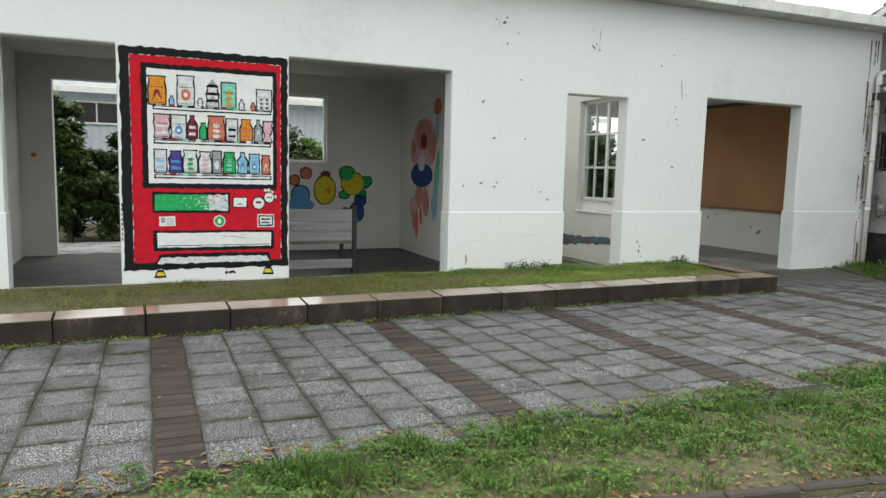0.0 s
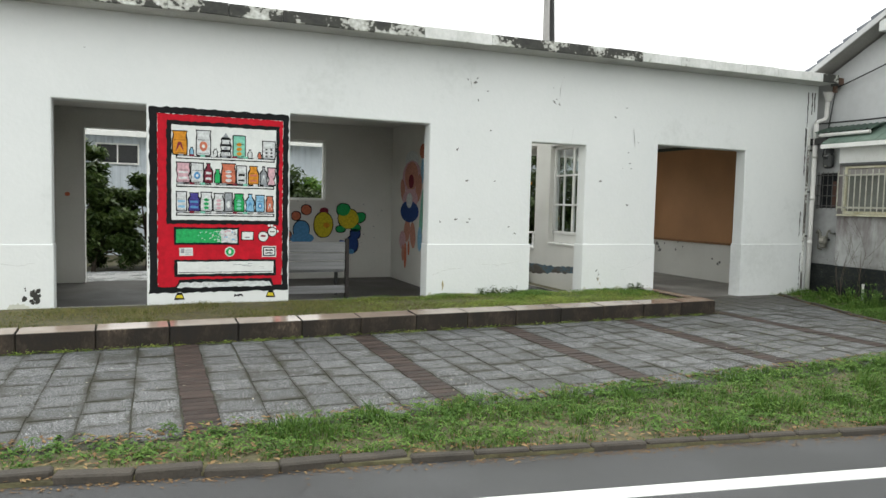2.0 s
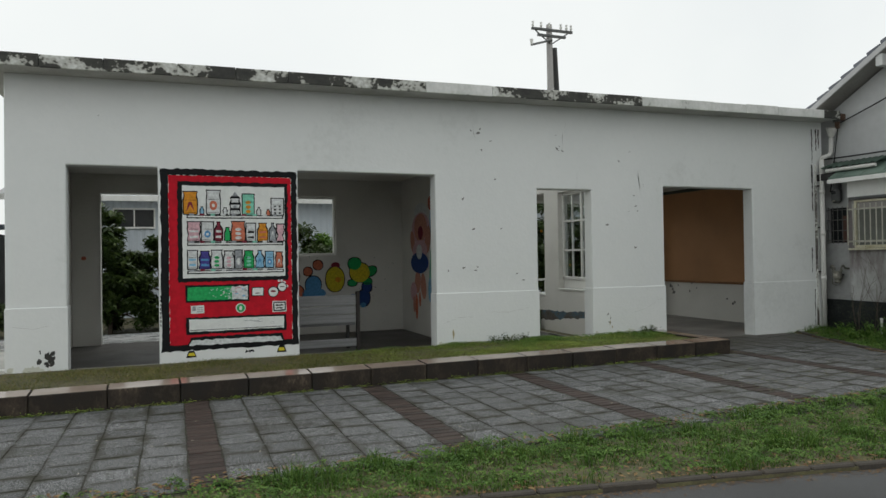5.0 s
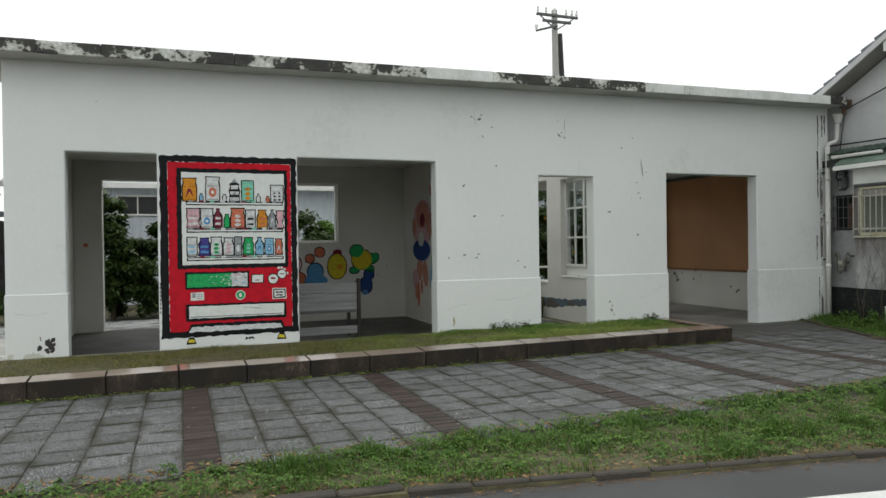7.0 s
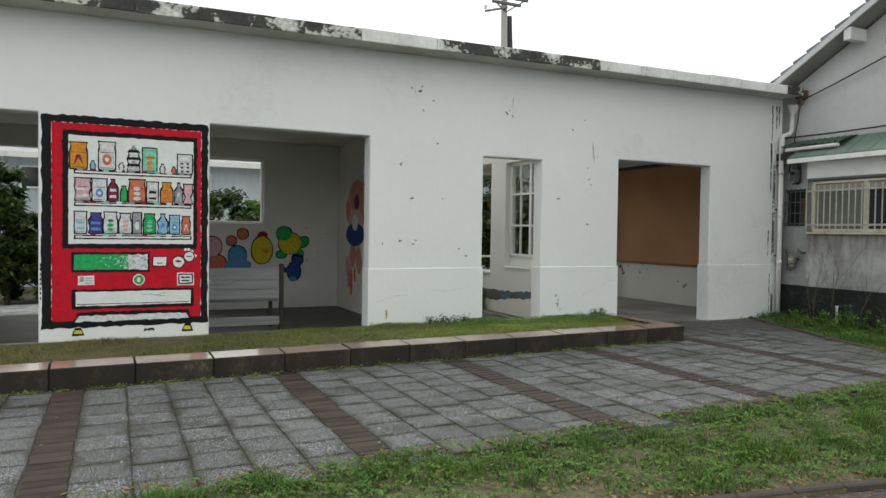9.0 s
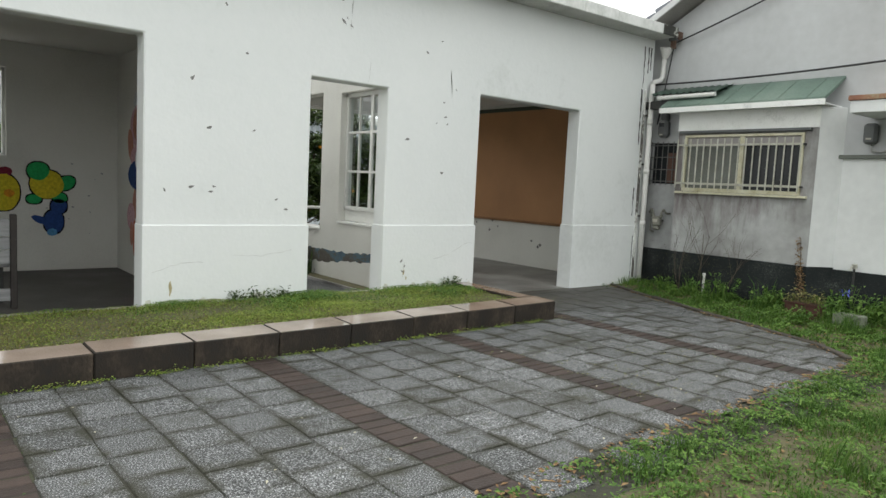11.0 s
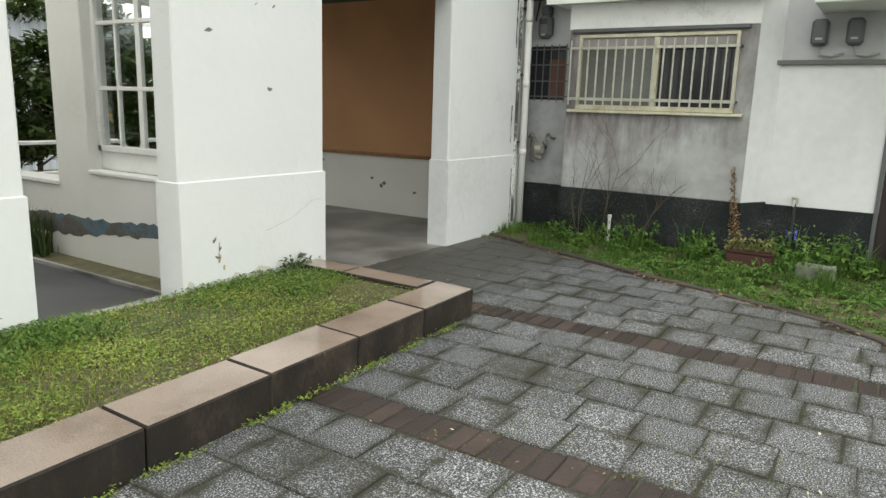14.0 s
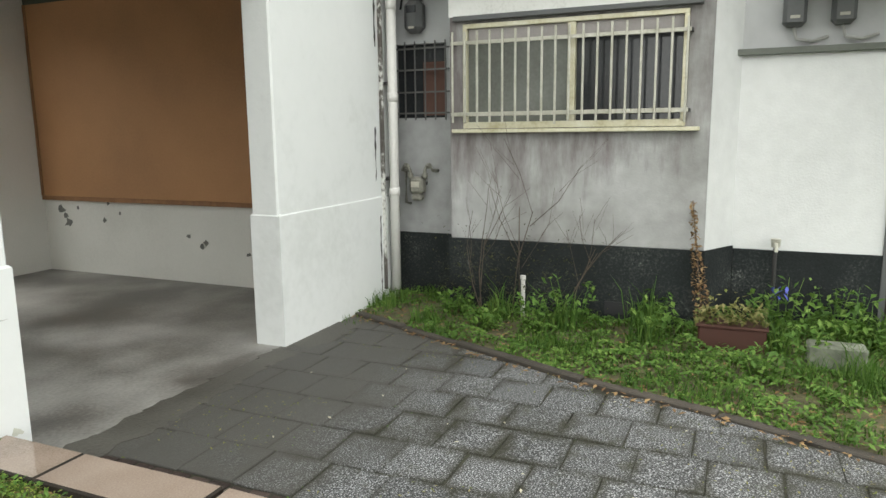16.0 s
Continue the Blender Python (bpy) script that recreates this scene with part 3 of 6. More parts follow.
structure(link("wall_shed_back", holed_wall("x", 12.4, 12.6, WX, RIGHT_END, -0.05, 3.6, [(7.0, 10.1, 0.55, 2.62)]), INNER), "plastered back wall with a wide window opening", "wall")
structure(link("wall_shed_right", box((10.72, FRONT + THICK, -0.05), (RIGHT_END - 0.01, 12.4, 3.6)), INNER), "plastered end wall behind the brown board", "wall")
structure(link("ceiling_waiting_room", box((LEFT_END + 0.2, FRONT + THICK, 2.95), (4.2, 12.25, 3.05)), INNER), "plain plastered ceiling", "ceiling")
structure(link("ceiling_shed", box((WX + 0.2, FRONT + THICK, 2.93), (10.72, 12.4, 3.05)), INNER), "plain plastered ceiling", "ceiling")
# raised lower wall face, with its sloped top edge
for a, b in ((LEFT_END, OPEN_A[0]), (OPEN_B[1], OPEN_C[0]), (OPEN_C[1], OPEN_D[0]), (OPEN_D[1], RIGHT_END)):
    bm = box((a - 0.008, FRONT - 0.012, -0.05), (b + 0.008, FRONT + THICK + 0.008, 0.915))
    top = [v for v in bm.verts if v.co.z > 0.9]
    bmesh.ops.bevel(bm, geom=[e for e in bm.edges if all(v in top for v in e.verts)], offset=0.009, segments=1, affect="EDGES")
    structure(link("trim_plinth", bm, PLASTER), "raised white plaster plinth round the foot of the wall", "plinth")
# concrete roof with a weathered edge, rising slightly along the wall
for a, b, d in ((LEFT_END - 0.28, 4.4, 12.75), (4.4, WX, FRONT + 0.35), (WX, RIGHT_END - 0.02, 12.75)):
    bm = box((a, FRONT - 0.36, 3.65), (b, d, 3.78), 0.006)
    for v in bm.verts:
        v.co.z += EAVE_RISE * (v.co.x + 0.5)
    structure(link("roof", bm, [ROOFCON]), "flat concrete roof slab with a projecting eave", "roof")
rnd = random.Random(4)
xs = [LEFT_END - 0.3]
while xs[-1] < RIGHT_END - 0.1:
    xs.append(min(RIGHT_END, xs[-1] + rnd.uniform(0.6, 1.1)))
eave = structure(new("trim_eave"), "concrete eave edge with black weathering and cracks", "eave")
for a, b in zip(xs, xs[1:]):
    bm = box((a + 0.002, FRONT - 0.39, 3.655 + rnd.uniform(-0.004, 0.004)), (b - 0.002, FRONT - 0.362, 3.80 + rnd.uniform(-0.006, 0.006)), 0.006)
    for v in bm.verts:
        v.co.z += EAVE_RISE * (v.co.x + 0.5) - 0.008
    part("eave_panel", bm, FASCIA if a < 2.9 or 3.9 < a < 6.6 or b > RIGHT_END - 0.05 else FASCIA_PALE, eave)

# ---- paint chips and stains on the facade ----
rnd = random.Random(11)
MOULD = paint("black_streak", (0.045, 0.043, 0.04), 0.85, 0.4)
CHIP = paint("bare_patch", (0.17, 0.17, 0.16), 0.8, 0.3)
spots = [(4.10, 3.24, 1.9), (4.30, 3.13, 1.7), (4.15, 2.99, 1.3), (3.98, 3.27, 1.2), (4.36, 2.57, 1.2), (5.42, 3.06, 1.7), (5.51, 3.03, 1.5), (3.84, 2.27, 1.3), (4.0, 1.83, 1.2), (4.45, 1.84, 1.2),
         (3.84, 1.27, 1.3), (4.03, 1.23, 1.8), (3.60, 1.23, 1.1), (6.75, 3.07, 1.0), (6.54, 2.91, 1.0), (6.72, 2.12, 0.9), (6.83, 1.54, 1.3), (6.30, 1.90, 1.6), (7.0, 2.54, 0.8), (4.70, 1.17, 1.1), (4.81, 1.07, 1.2),
         (5.40, 3.27, 0.9), (6.82, 2.37, 1.0), (6.88, 2.12, 0.9), (6.85, 2.2, 1.2), (6.28, 0.49, 1.4), (6.31, 0.37, 1.4), (6.33, 0.43, 1.0), (4.06, 1.28, 1.0), (4.13, 3.3, 1.0), (5.46, 3.1, 0.9), (-0.9, 3.2, 0.8)]
for x, z, size in spots:
    r, tilt, thin = size * rnd.uniform(0.013, 0.022), rnd.uniform(-1.1, 1.1), rnd.uniform(0.25, 0.6)
    raw = [(r * rnd.uniform(0.5, 1.4) * math.cos(k), r * thin * rnd.uniform(0.4, 1.3) * math.sin(k)) for k in np.linspace(0, 5.6, 9)]
    shape = [(x + u * math.cos(tilt) - v * math.sin(tilt), z + u * math.sin(tilt) + v * math.cos(tilt)) for u, v in raw]
    structure(link("paint_chip", polygon_plate(shape, "y", FRONT + (0.001 if z > 0.9 else -0.011), 0.004), CHIP), "small dark chip in the white plaster", "paint chip")
for k in range(26):
    x, z = -1.43 + rnd.gauss(0, 0.03) - (0.1 if k % 6 == 0 else 0), 0.31 + rnd.gauss(0, 0.045)
    shape = wobble(oval(x, max(0.22, z), rnd.uniform(0.006, 0.026), rnd.uniform(0.012, 0.04), 10, rnd.uniform(-0.5, 0.5)), 0.008, 0.03, rnd)
    structure(link("wall_stain", polygon_plate(shape, "y", FRONT - 0.011, 0.002 + 0.0001 * k), MOULD), "black mould stain low on the wall", "stain")
ALGAE = paint("algae_stain", (0.56, 0.565, 0.49), 0.85, 0.12)
for a, b in ((LEFT_END + 0.05, OPEN_A[0] - 0.05), (OPEN_B[1] + 0.05, OPEN_C[0] - 0.05), (OPEN_C[1] + 0.05, OPEN_D[0] - 0.05)):
    x = a
    while x < b:
        w = rnd.uniform(0.05, 0.16)
        w = min(w, b - x + 0.02, x - a + 0.03)
        shape = wobble(oval(x, 0.185, w, rnd.uniform(0.02, 0.06), 12), 0.014, 0.015, rnd)
        structure(link("wall_stain", polygon_plate(shape, "y", FRONT - 0.011, 0.0015), ALGAE), "pale olive algae stain at the foot of the wall", "stain")
        x += rnd.uniform(0.18, 0.5)
OCHRE = paint("ochre_stain", (0.42, 0.36, 0.2), 0.8, 0.3)
for x, z, rx, rz in ((3.66, 0.32, 0.012, 0.07), (6.32, 0.36, 0.011, 0.03), (6.36, 0.29, 0.008, 0.02)):
    structure(link("wall_stain", polygon_plate(wobble(oval(x, z, rx, rz, 12), 0.006, 0.02, rnd), "y", FRONT - 0.011, 0.003), OCHRE), "small ochre stain low on the wall", "stain")

def crack(pts, w, plane, c):
    """A hairline crack: a thin wavering ribbon along the points."""
    line, out = [], []
    for (x0, z0), (x1, z1) in zip(pts, pts[1:]):
        for k in range(6):
            line.append((x0 + (x1 - x0) * k / 6 + rnd.uniform(-0.006, 0.006), z0 + (z1 - z0) * k / 6 + rnd.uniform(-0.008, 0.008)))
    up = [(x, z + w * rnd.uniform(0.2, 1.0)) for x, z in line]
    structure(link("wall_crack", polygon_plate(line + up[::-1], plane, c, 0.0022), CHIP_GREY), "hairline crack in the white plaster", "crack")


CHIP_GREY = paint("crack_grey", (0.46, 0.46, 0.44), 0.8, 0.3)
LOW = FRONT - 0.0115
for pts in ([(3.5, 0.48), (3.75, 0.55), (4.0, 0.56)], [(4.25, 0.62), (4.55, 0.60), (4.95, 0.66)], [(6.75, 0.5), (7.0, 0.56), (7.25, 0.68), (7.38, 0.7)], [(6.3, 0.3), (6.33, 0.52)], [(-1.8, 0.7), (-1.6, 0.66), (-1.4, 0.7)]):
    crack(pts, 0.004, "y", LOW)
for pts in ([(5.5, 3.0), (5.52, 3.3), (5.6, 3.5)], [(4.0, 3.35), (4.06, 3.1)], [(6.9, 2.75), (6.95, 2.4)], [(5.75, 2.46), (5.78, 2.75)]):
    crack([(x, z) for x, z in pts], 0.005, "y", FRONT + 0.0005)

for x, z0_, z1_, w in ((10.70, 3.02, 3.64, 0.012), (10.80, 3.25, 3.64, 0.016), (10.86, 3.3, 3.64, 0.012), (10.69, 2.15, 3.0, 0.018), (10.66, 1.05, 1.5, 0.012), (10.70, 0.1, 0.75, 0.01)):
    structure(link("wall_stain", polygon_plate(wobble([(x - w, z1_), (x - w * 0.4, z0_), (x + w * 0.4, z0_), (x + w, z1_)], 0.008, 0.04, rnd), "y", FRONT - (0.0005 if z0_ > 0.9 else 0.012), 0.0025), MOULD), "black run-off streak beside the drainpipe", "stain")

# ---- passage window ----
win = structure(new("window_passage"), "white wooden sash window with small panes", "window")
y0, y1, z0, z1 = 8.95, 10.17, 0.99, 2.58
xm = WX + 0.13
bm = bmesh.new()
for a, b in (((xm - 0.04, y0, z0), (xm + 0.05, y0 + 0.05, z1)), ((xm - 0.04, y1 - 0.05, z0), (xm + 0.05, y1, z1)), ((xm - 0.04, y0, z0), (xm + 0.05, y1, z0 + 0.05)), ((xm - 0.04, y0, z1 - 0.05), (xm + 0.05, y1, z1))):
    add_box(bm, a, b, 0.004)
part("window_frame", bm, WHITEP, win)
for k in range(1, 4):
    y = y0 + (y1 - y0) * k / 4
    w = 0.03 if k == 2 else 0.013
    part("glazing_bar", box((xm - 0.02, y - w, z0 + 0.05), (xm + 0.02, y + w, z1 - 0.05), 0.003), WHITEP, win)
for k in range(1, 3):
    z = z0 + (z1 - z0) * k / 3
    part("glazing_bar", box((xm - 0.024, y0 + 0.05, z - 0.016), (xm + 0.024, y1 - 0.05, z + 0.016), 0.003), WHITEP, win)
for i in range(4):
    for j in range(3):
        p = part("pane", box((xm - 0.002, y0 + 0.05 + i * 0.2875 + 0.01, z0 + 0.05 + j * 0.493 + 0.01), (xm + 0.002, y0 + 0.05 + i * 0.2875 + 0.28, z0 + 0.05 + j * 0.493 + 0.485)), GLASS, win)
        p.visible_shadow = False
part("apron_panel", box((xm - 0.015, y0, 0.83), (xm + 0.03, y1, z0 - 0.003), 0.004), WHITEP, win)
part("window_sill", box((WX - 0.02, y0 + 0.003, 0.795), (xm - 0.018, y1 - 0.003, 0.828), 0.006), WHITEP, win)
BLUESTRIP = material("blue_red_paint_strip", [(0.0, (0.05, 0.07, 0.09)), (0.3, (0.09, 0.16, 0.21)), (0.42, (0.11, 0.10, 0.085)), (0.7, (0.08, 0.07, 0.06)), (0.8, (0.2, 0.06, 0.05)), (1.0, (0.16, 0.15, 0.13))], scale=1.6, fine=0.2, bump=0.1, contrast=(0.35, 0.65))
rnd = random.Random(8)
structure(link("painted_strip", polygon_plate(wobble([(8.5, 0.36), (9.3, 0.33), (9.9, 0.28), (10.5, 0.21), (11.4, 0.2), (11.4, 0.37), (10.5, 0.40), (9.9, 0.40), (9.3, 0.44), (8.5, 0.45)], 0.016, 0.06, rnd), "x", WX + 0.001, 0.004), BLUESTRIP), "worn blue and red painted strip on the wall", "painted strip")
structure(link("trim_kerb_passage", box((WX - 0.3, 8.55, -0.05), (WX - 0.27, 11.9, 0.03), 0.004), CONCRETE), "thin concrete edging along the passage wall", "edging")
structure(link("passage_soil", slab([(WX - 0.27, 8.6), (WX - 0.002, 8.6), (WX - 0.002, 11.9), (WX - 0.27, 11.9)], -0.05, 0.012), SOIL), "strip of mossy soil at the foot of the passage wall", "soil")
structure(link("trim_ledge_passage", box((WX - 0.03, 10.66, 0.66), (WX + 0.22, 11.87, 0.70), 0.006), WHITEP), "white ledge of the low wall in the passage", "ledge")

# ---- back windows' white frames ----
for name, (a, b, c, d), y in (("window_waiting_room", (0.9, 2.86, 1.50, 2.62), 12.31), ("window_shed", (7.0, 10.1, 0.55, 2.62), 12.46)):
    w = structure(new(name), "open window hole with a thin white frame", "window")
    bm = bmesh.new()
    for p, q in (((a, y, c), (a + 0.035, y + 0.1, d)), ((b - 0.035, y, c), (b, y + 0.1, d)), ((a, y, c), (b, y + 0.1, c + 0.035)), ((a, y, d - 0.035), (b, y + 0.1, d))):
        add_box(bm, p, q, 0.004)
    part("window_frame", bm, WHITEP, w)

# ---- brown board in the open room ----
panel = thing("wall_board", "large plain brown board on the end wall", "board", at=(0, 0, 0))
part("board", box((10.69, FRONT + THICK + 0.01, 0.82), (10.718, 12.36, 2.80), 0.003), BROWNPANEL, panel)
part("bottom_rail", box((10.675, FRONT + THICK + 0.01, 0.775), (10.718, 12.38, 0.82), 0.004), RAILBROWN, panel, "brown wooden rail")
part("top_rail", box((10.68, FRONT + THICK + 0.01, 2.80), (10.718, 12.38, 2.87), 0.004), paint("dark_green_rail", (0.06, 0.07, 0.05), 0.6), panel, "dark green rail")
part("side_rail", box((10.68, 12.36, 0.82), (10.718, 12.395, 2.80), 0.004), RAILBROWN, panel)
rnd = random.Random(5)
for y, z, r in ((12.15, 0.67, 0.05), (12.06, 0.54, 0.06), (12.1, 0.6, 0.035), (11.46, 0.76, 0.025), (11.53, 0.58, 0.03), (10.40, 0.46, 0.028), (10.19, 0.41, 0.035), (10.23, 0.37, 0.03), (9.68, 0.32, 0.025), (11.9, 0.7, 0.02), (11.3, 0.66, 0.018)):
    shape = [(y + r * rnd.uniform(0.4, 1.4) * math.cos(a), z + r * rnd.uniform(0.4, 1.2) * math.sin(a)) for a in np.linspace(0, 5.6, 8)]
    structure(link("paint_chip", polygon_plate(shape, "x", 10.721, 0.004), CHIP), "dark chip in the plaster under the board", "paint chip")

# ---- rainwater pipe ----
pipe = thing("rainwater_pipe", "white plastic rainwater pipe with peeling paint", "drainpipe", at=(0, 0, 0))
px, py = 10.84, 8.17
part("downpipe", tube([(px, py, 0.02), (px, py, 3.08)], 0.042, 12), PVC, pipe, smooth=True)
part("elbow", tube([(px, py, 3.06), (px + 0.02, py, 3.12), (px + 0.16, py - 0.02, 3.16), (px + 0.2, py - 0.03, 3.22), (px + 0.2, py - 0.04, 3.55)], 0.038, 12), PVC, pipe, smooth=True)
part("funnel", tube([(px + 0.2, py - 0.05, 3.5), (px + 0.17, py - 0.08, 3.66)], [0.045, 0.1], 12), PVC, pipe)
for z in (0.95, 1.75, 2.5):
    part("coupling", tube([(px, py, z - 0.035), (px, py, z + 0.035)], 0.048, 12), PVC, pipe, smooth=True)
    part("bracket", box((px - 0.055, py + 0.03, z + 0.1), (px + 0.055, py + 0.08, z + 0.125), 0.003), DARKIRON, pipe)
part("spacer", box((px - 0.1, py + 0.045, 0.1), (px - 0.07, py + 0.078, 3.0), 0.004), material("peeling_strip", [(0.0, (0.04, 0.035, 0.03)), (0.45, (0.1, 0.09, 0.08)), (0.6, (0.6, 0.6, 0.57)), (1.0, (0.75, 0.75, 0.72))], scale=2.5, stretch=(1, 1, 0.6)), pipe, "peeling dark and white strip")
RUSTY = material("rusted_iron", [(0.0, (0.03, 0.018, 0.012)), (0.5, (0.10, 0.05, 0.03)), (1.0, (0.30, 0.28, 0.25))], scale=12, rough=(0.6, 0.85), bump=0.4)
CAB = thing("eave_box", "small rusty metal box at the end of the eave", "junction box", at=(0, 0, 0))
part("box", box((10.98, 7.9, 3.64), (11.12, 8.05, 3.78), 0.01), GREYBOX, CAB)
part("lid", box((10.99, 7.885, 3.65), (11.11, 7.9, 3.77), 0.004), RUSTY, CAB, "rusty lid")
CAB.location.z = 0.10
part("bracket", box((11.0, 7.93, 3.52), (11.025, 8.02, 3.645), 0.003), RUSTY, CAB, "rusty bracket")

# ---- neighbouring house ----
house = thing("house", "white plastered house with a tarred plinth and tiled gable roof", "house", at=(0, 0, 0))
HX, BX = 11.12, 10.79
BY0, BY1, SPLAY = 5.63, 7.62, 5.45
GABLEW = material("grey_gable_plaster", [(0.0, (0.30, 0.30, 0.295)), (0.4, (0.43, 0.435, 0.435)), (1.0, (0.54, 0.55, 0.555))], scale=0.6, fine=0.2, fine_scale=9, rough=(0.8, 0.95), bump=0.15, contrast=(0.25, 0.68))
DIRTYW = material("sooty_house_plaster", [(0.0, (0.17, 0.165, 0.16)), (0.4, (0.30, 0.30, 0.295)), (1.0, (0.46, 0.47, 0.47))], scale=0.9, fine=0.25, fine_scale=10, rough=(0.8, 0.95), bump=0.2, contrast=(0.25, 0.68))
part("wall", holed_wall("y", HX, HX + 0.2, -2.0, BY0 + 0.05, 0.56, 1.98, [(3.5, 4.42, 0.0, 1.9)], 0.002), HOUSEW, house)
part("side_wall", holed_wall("y", HX, HX + 0.2, BY0 + 0.052, 12.0, 0.56, 1.98, [(7.79, 8.28, 1.58, 2.5)], 0.002), DIRTYW, house, "grey weathered wall")
part("upper_wall", holed_wall("y", HX, HX + 0.2, -2.0, 12.0, 1.982, 3.9, [(3.5, 4.42, 1.0, 2.42), (7.79, 8.28, 1.0, 2.21)], 0.002), GABLEW, house, "grey upper wall")
gable = [(-2.0, 3.9), (8.28, 3.9), (3.4, 6.6)]
bm = polygon_plate(gable, "x", HX + 0.2, 0.2)
part("gable", bm, GABLEW, house)
for ya, yb in ((-2.0, 3.5), (4.42, SPLAY - 0.013)):
    part("plinth", box((HX - 0.012, ya, -0.05), (HX + 0.2, yb, 0.56), 0.004), PLINTH, house, "black tarred plinth")
part("plinth", box((HX - 0.012, BY1, -0.05), (HX + 0.2, 8.6, 0.56), 0.004), PLINTH, house, "black tarred plinth")
part("plinth", slab([(BX - 0.012, BY0 - 0.008), (HX - 0.01, SPLAY - 0.012), (HX + 0.19, SPLAY - 0.012), (HX + 0.19, BY1 + 0.012), (BX - 0.012, BY1 + 0.012)], -0.05, 0.58), PLINTH, house, "black tarred plinth")
part("air_vent", box((BX - 0.018, 6.14, 0.05), (BX - 0.0125, 6.33, 0.15), 0.002), DARKROOM, house, "dark open air vent")
# bay
bay = part("bay", holed_wall("y", BX, BX + 0.12, BY0, BY1, 0.58, 2.62, [(5.80, 7.50, 1.48, 2.29)], 0.006), STAINW, house, "bay of grimy stained white plaster")
part("bay_cheek", slab([(BX, BY0 - 0.0005), (HX, SPLAY), (HX, BY0 + 0.1), (BX + 0.121, BY0 + 0.1), (BX + 0.121, BY0 - 0.0005)], 0.581, 2.619), HOUSEW, bay)
part("bay_cheek", box((BX + 0.121, BY1 - 0.1, 0.58), (HX, BY1, 2.62)), HOUSEW, bay)
part("bay_back", box((HX - 0.03, BY0 + 0.1, 0.58), (HX - 0.005, BY1 - 0.1, 2.62)), DARKROOM, bay)
part("head_band", box((BX - 0.015, BY0 - 0.004, 2.35), (BX - 0.002, BY1 + 0.004, 2.62), 0.003), WHITEP, bay, "clean white band over the window")
part("drip_board", box((BX - 0.06, BY0 + 0.08, 2.31), (BX - 0.001, BY1 - 0.05, 2.348), 0.004), GREYBOX, bay)
# bay window with its guard
hw = part("window", box((BX + 0.03, 5.80, 1.48), (BX + 0.06, 7.50, 1.515), 0.003), SASH, house, "cream aluminium sliding window behind a guard of bars")
bm = bmesh.new()
for a, b in (((BX - 0.02, 5.80, 2.255), (BX + 0.06, 7.50, 2.29)), ((BX - 0.02, 5.80, 1.515), (BX + 0.06, 5.835, 2.255)), ((BX - 0.02, 7.465, 1.515), (BX + 0.06, 7.50, 2.255)), ((BX - 0.02, 5.80, 1.48), (BX + 0.029, 7.50, 1.53))):
    add_box(bm, a, b, 0.003)
part("window_frame", bm, SASH, hw)
part("mullion", box((BX - 0.01, 6.60, 1.53), (BX + 0.055, 6.66, 2.255), 0.003), SASH, hw)
part("pane", box((BX + 0.02, 6.66, 1.53), (BX + 0.026, 7.465, 2.255)), FROST, hw, "frosted pane")
part("pane", box((BX + 0.04, 5.835, 1.53), (BX + 0.046, 6.60, 2.255)), DARKPANE, hw, "dark clear pane")
part("blind", box((BX + 0.012, 5.84, 2.15), (BX + 0.018, 7.46, 2.252)), paint("pale_blind", (0.3, 0.28, 0.27), 0.7), hw, "pale blind across the top")
part("window_sill", box((BX - 0.07, 5.70, 1.445), (BX - 0.001, 7.58, 1.475), 0.004), SASH, hw)
guard = part("guard", box((BX - 0.085, 5.78, 1.575), (BX - 0.068, 7.58, 1.607), 0.003), BAR, house, "cream window guard of upright bars")
part("rail", box((BX - 0.085, 5.78, 2.125), (BX - 0.068, 7.58, 2.153), 0.003), BAR, guard)
for k in range(18):
    y = 5.80 + k * 0.1035
    part("bar", box((BX - 0.102, y - 0.008, 1.525 if k % 9 else 1.505), (BX - 0.086, y + 0.008, 2.225), 0.003), BAR, guard)
for y in (5.78, 7.57):
    for z in (1.59, 2.14):
        part("bracket", box((BX - 0.07, y - 0.012, z - 0.012), (BX - 0.001, y + 0.012, z + 0.012), 0.002), DARKIRON, guard)
# bay roof
bm = bmesh.new()
vs = [bm.verts.new(p) for p in ((BX - 0.22, BY0 - 0.12, 2.66), (BX - 0.22, BY1 + 0.2, 2.66), (HX, BY1 + 0.2, 2.98), (HX, BY0 - 0.12, 2.98), (BX - 0.22, BY0 - 0.12, 2.70), (BX - 0.22, BY1 + 0.2, 2.70), (HX, BY1 + 0.2, 3.02), (HX, BY0 - 0.12, 3.02))]
for q in ((0, 1, 2, 3), (4, 5, 6, 7), (0, 1, 5, 4), (1, 2, 6, 5), (2, 3, 7, 6), (3, 0, 4, 7)):
    bm.faces.new([vs[i] for i in q])
bmesh.ops.recalc_face_normals(bm, faces=bm.faces)
bayroof = part("bay_roof", bm, COPPER, house, "weathered green sheet roof")
part("fascia", box((BX - 0.235, BY0 - 0.13, 2.60), (BX - 0.221, BY1 + 0.21, 2.675), 0.003), WHITEP, bayroof)
part("soffit", box((BX - 0.22, BY0 - 0.1, 2.622), (HX, BY1 + 0.18, 2.64)), HOUSEW, bayroof)
for k in range(6):
    y = BY0 + 0.1 + k * 0.37
    part("seam", tube([(BX - 0.22, y, 2.705), (HX, y, 3.022)], 0.008, 5), COPPER, bayroof)
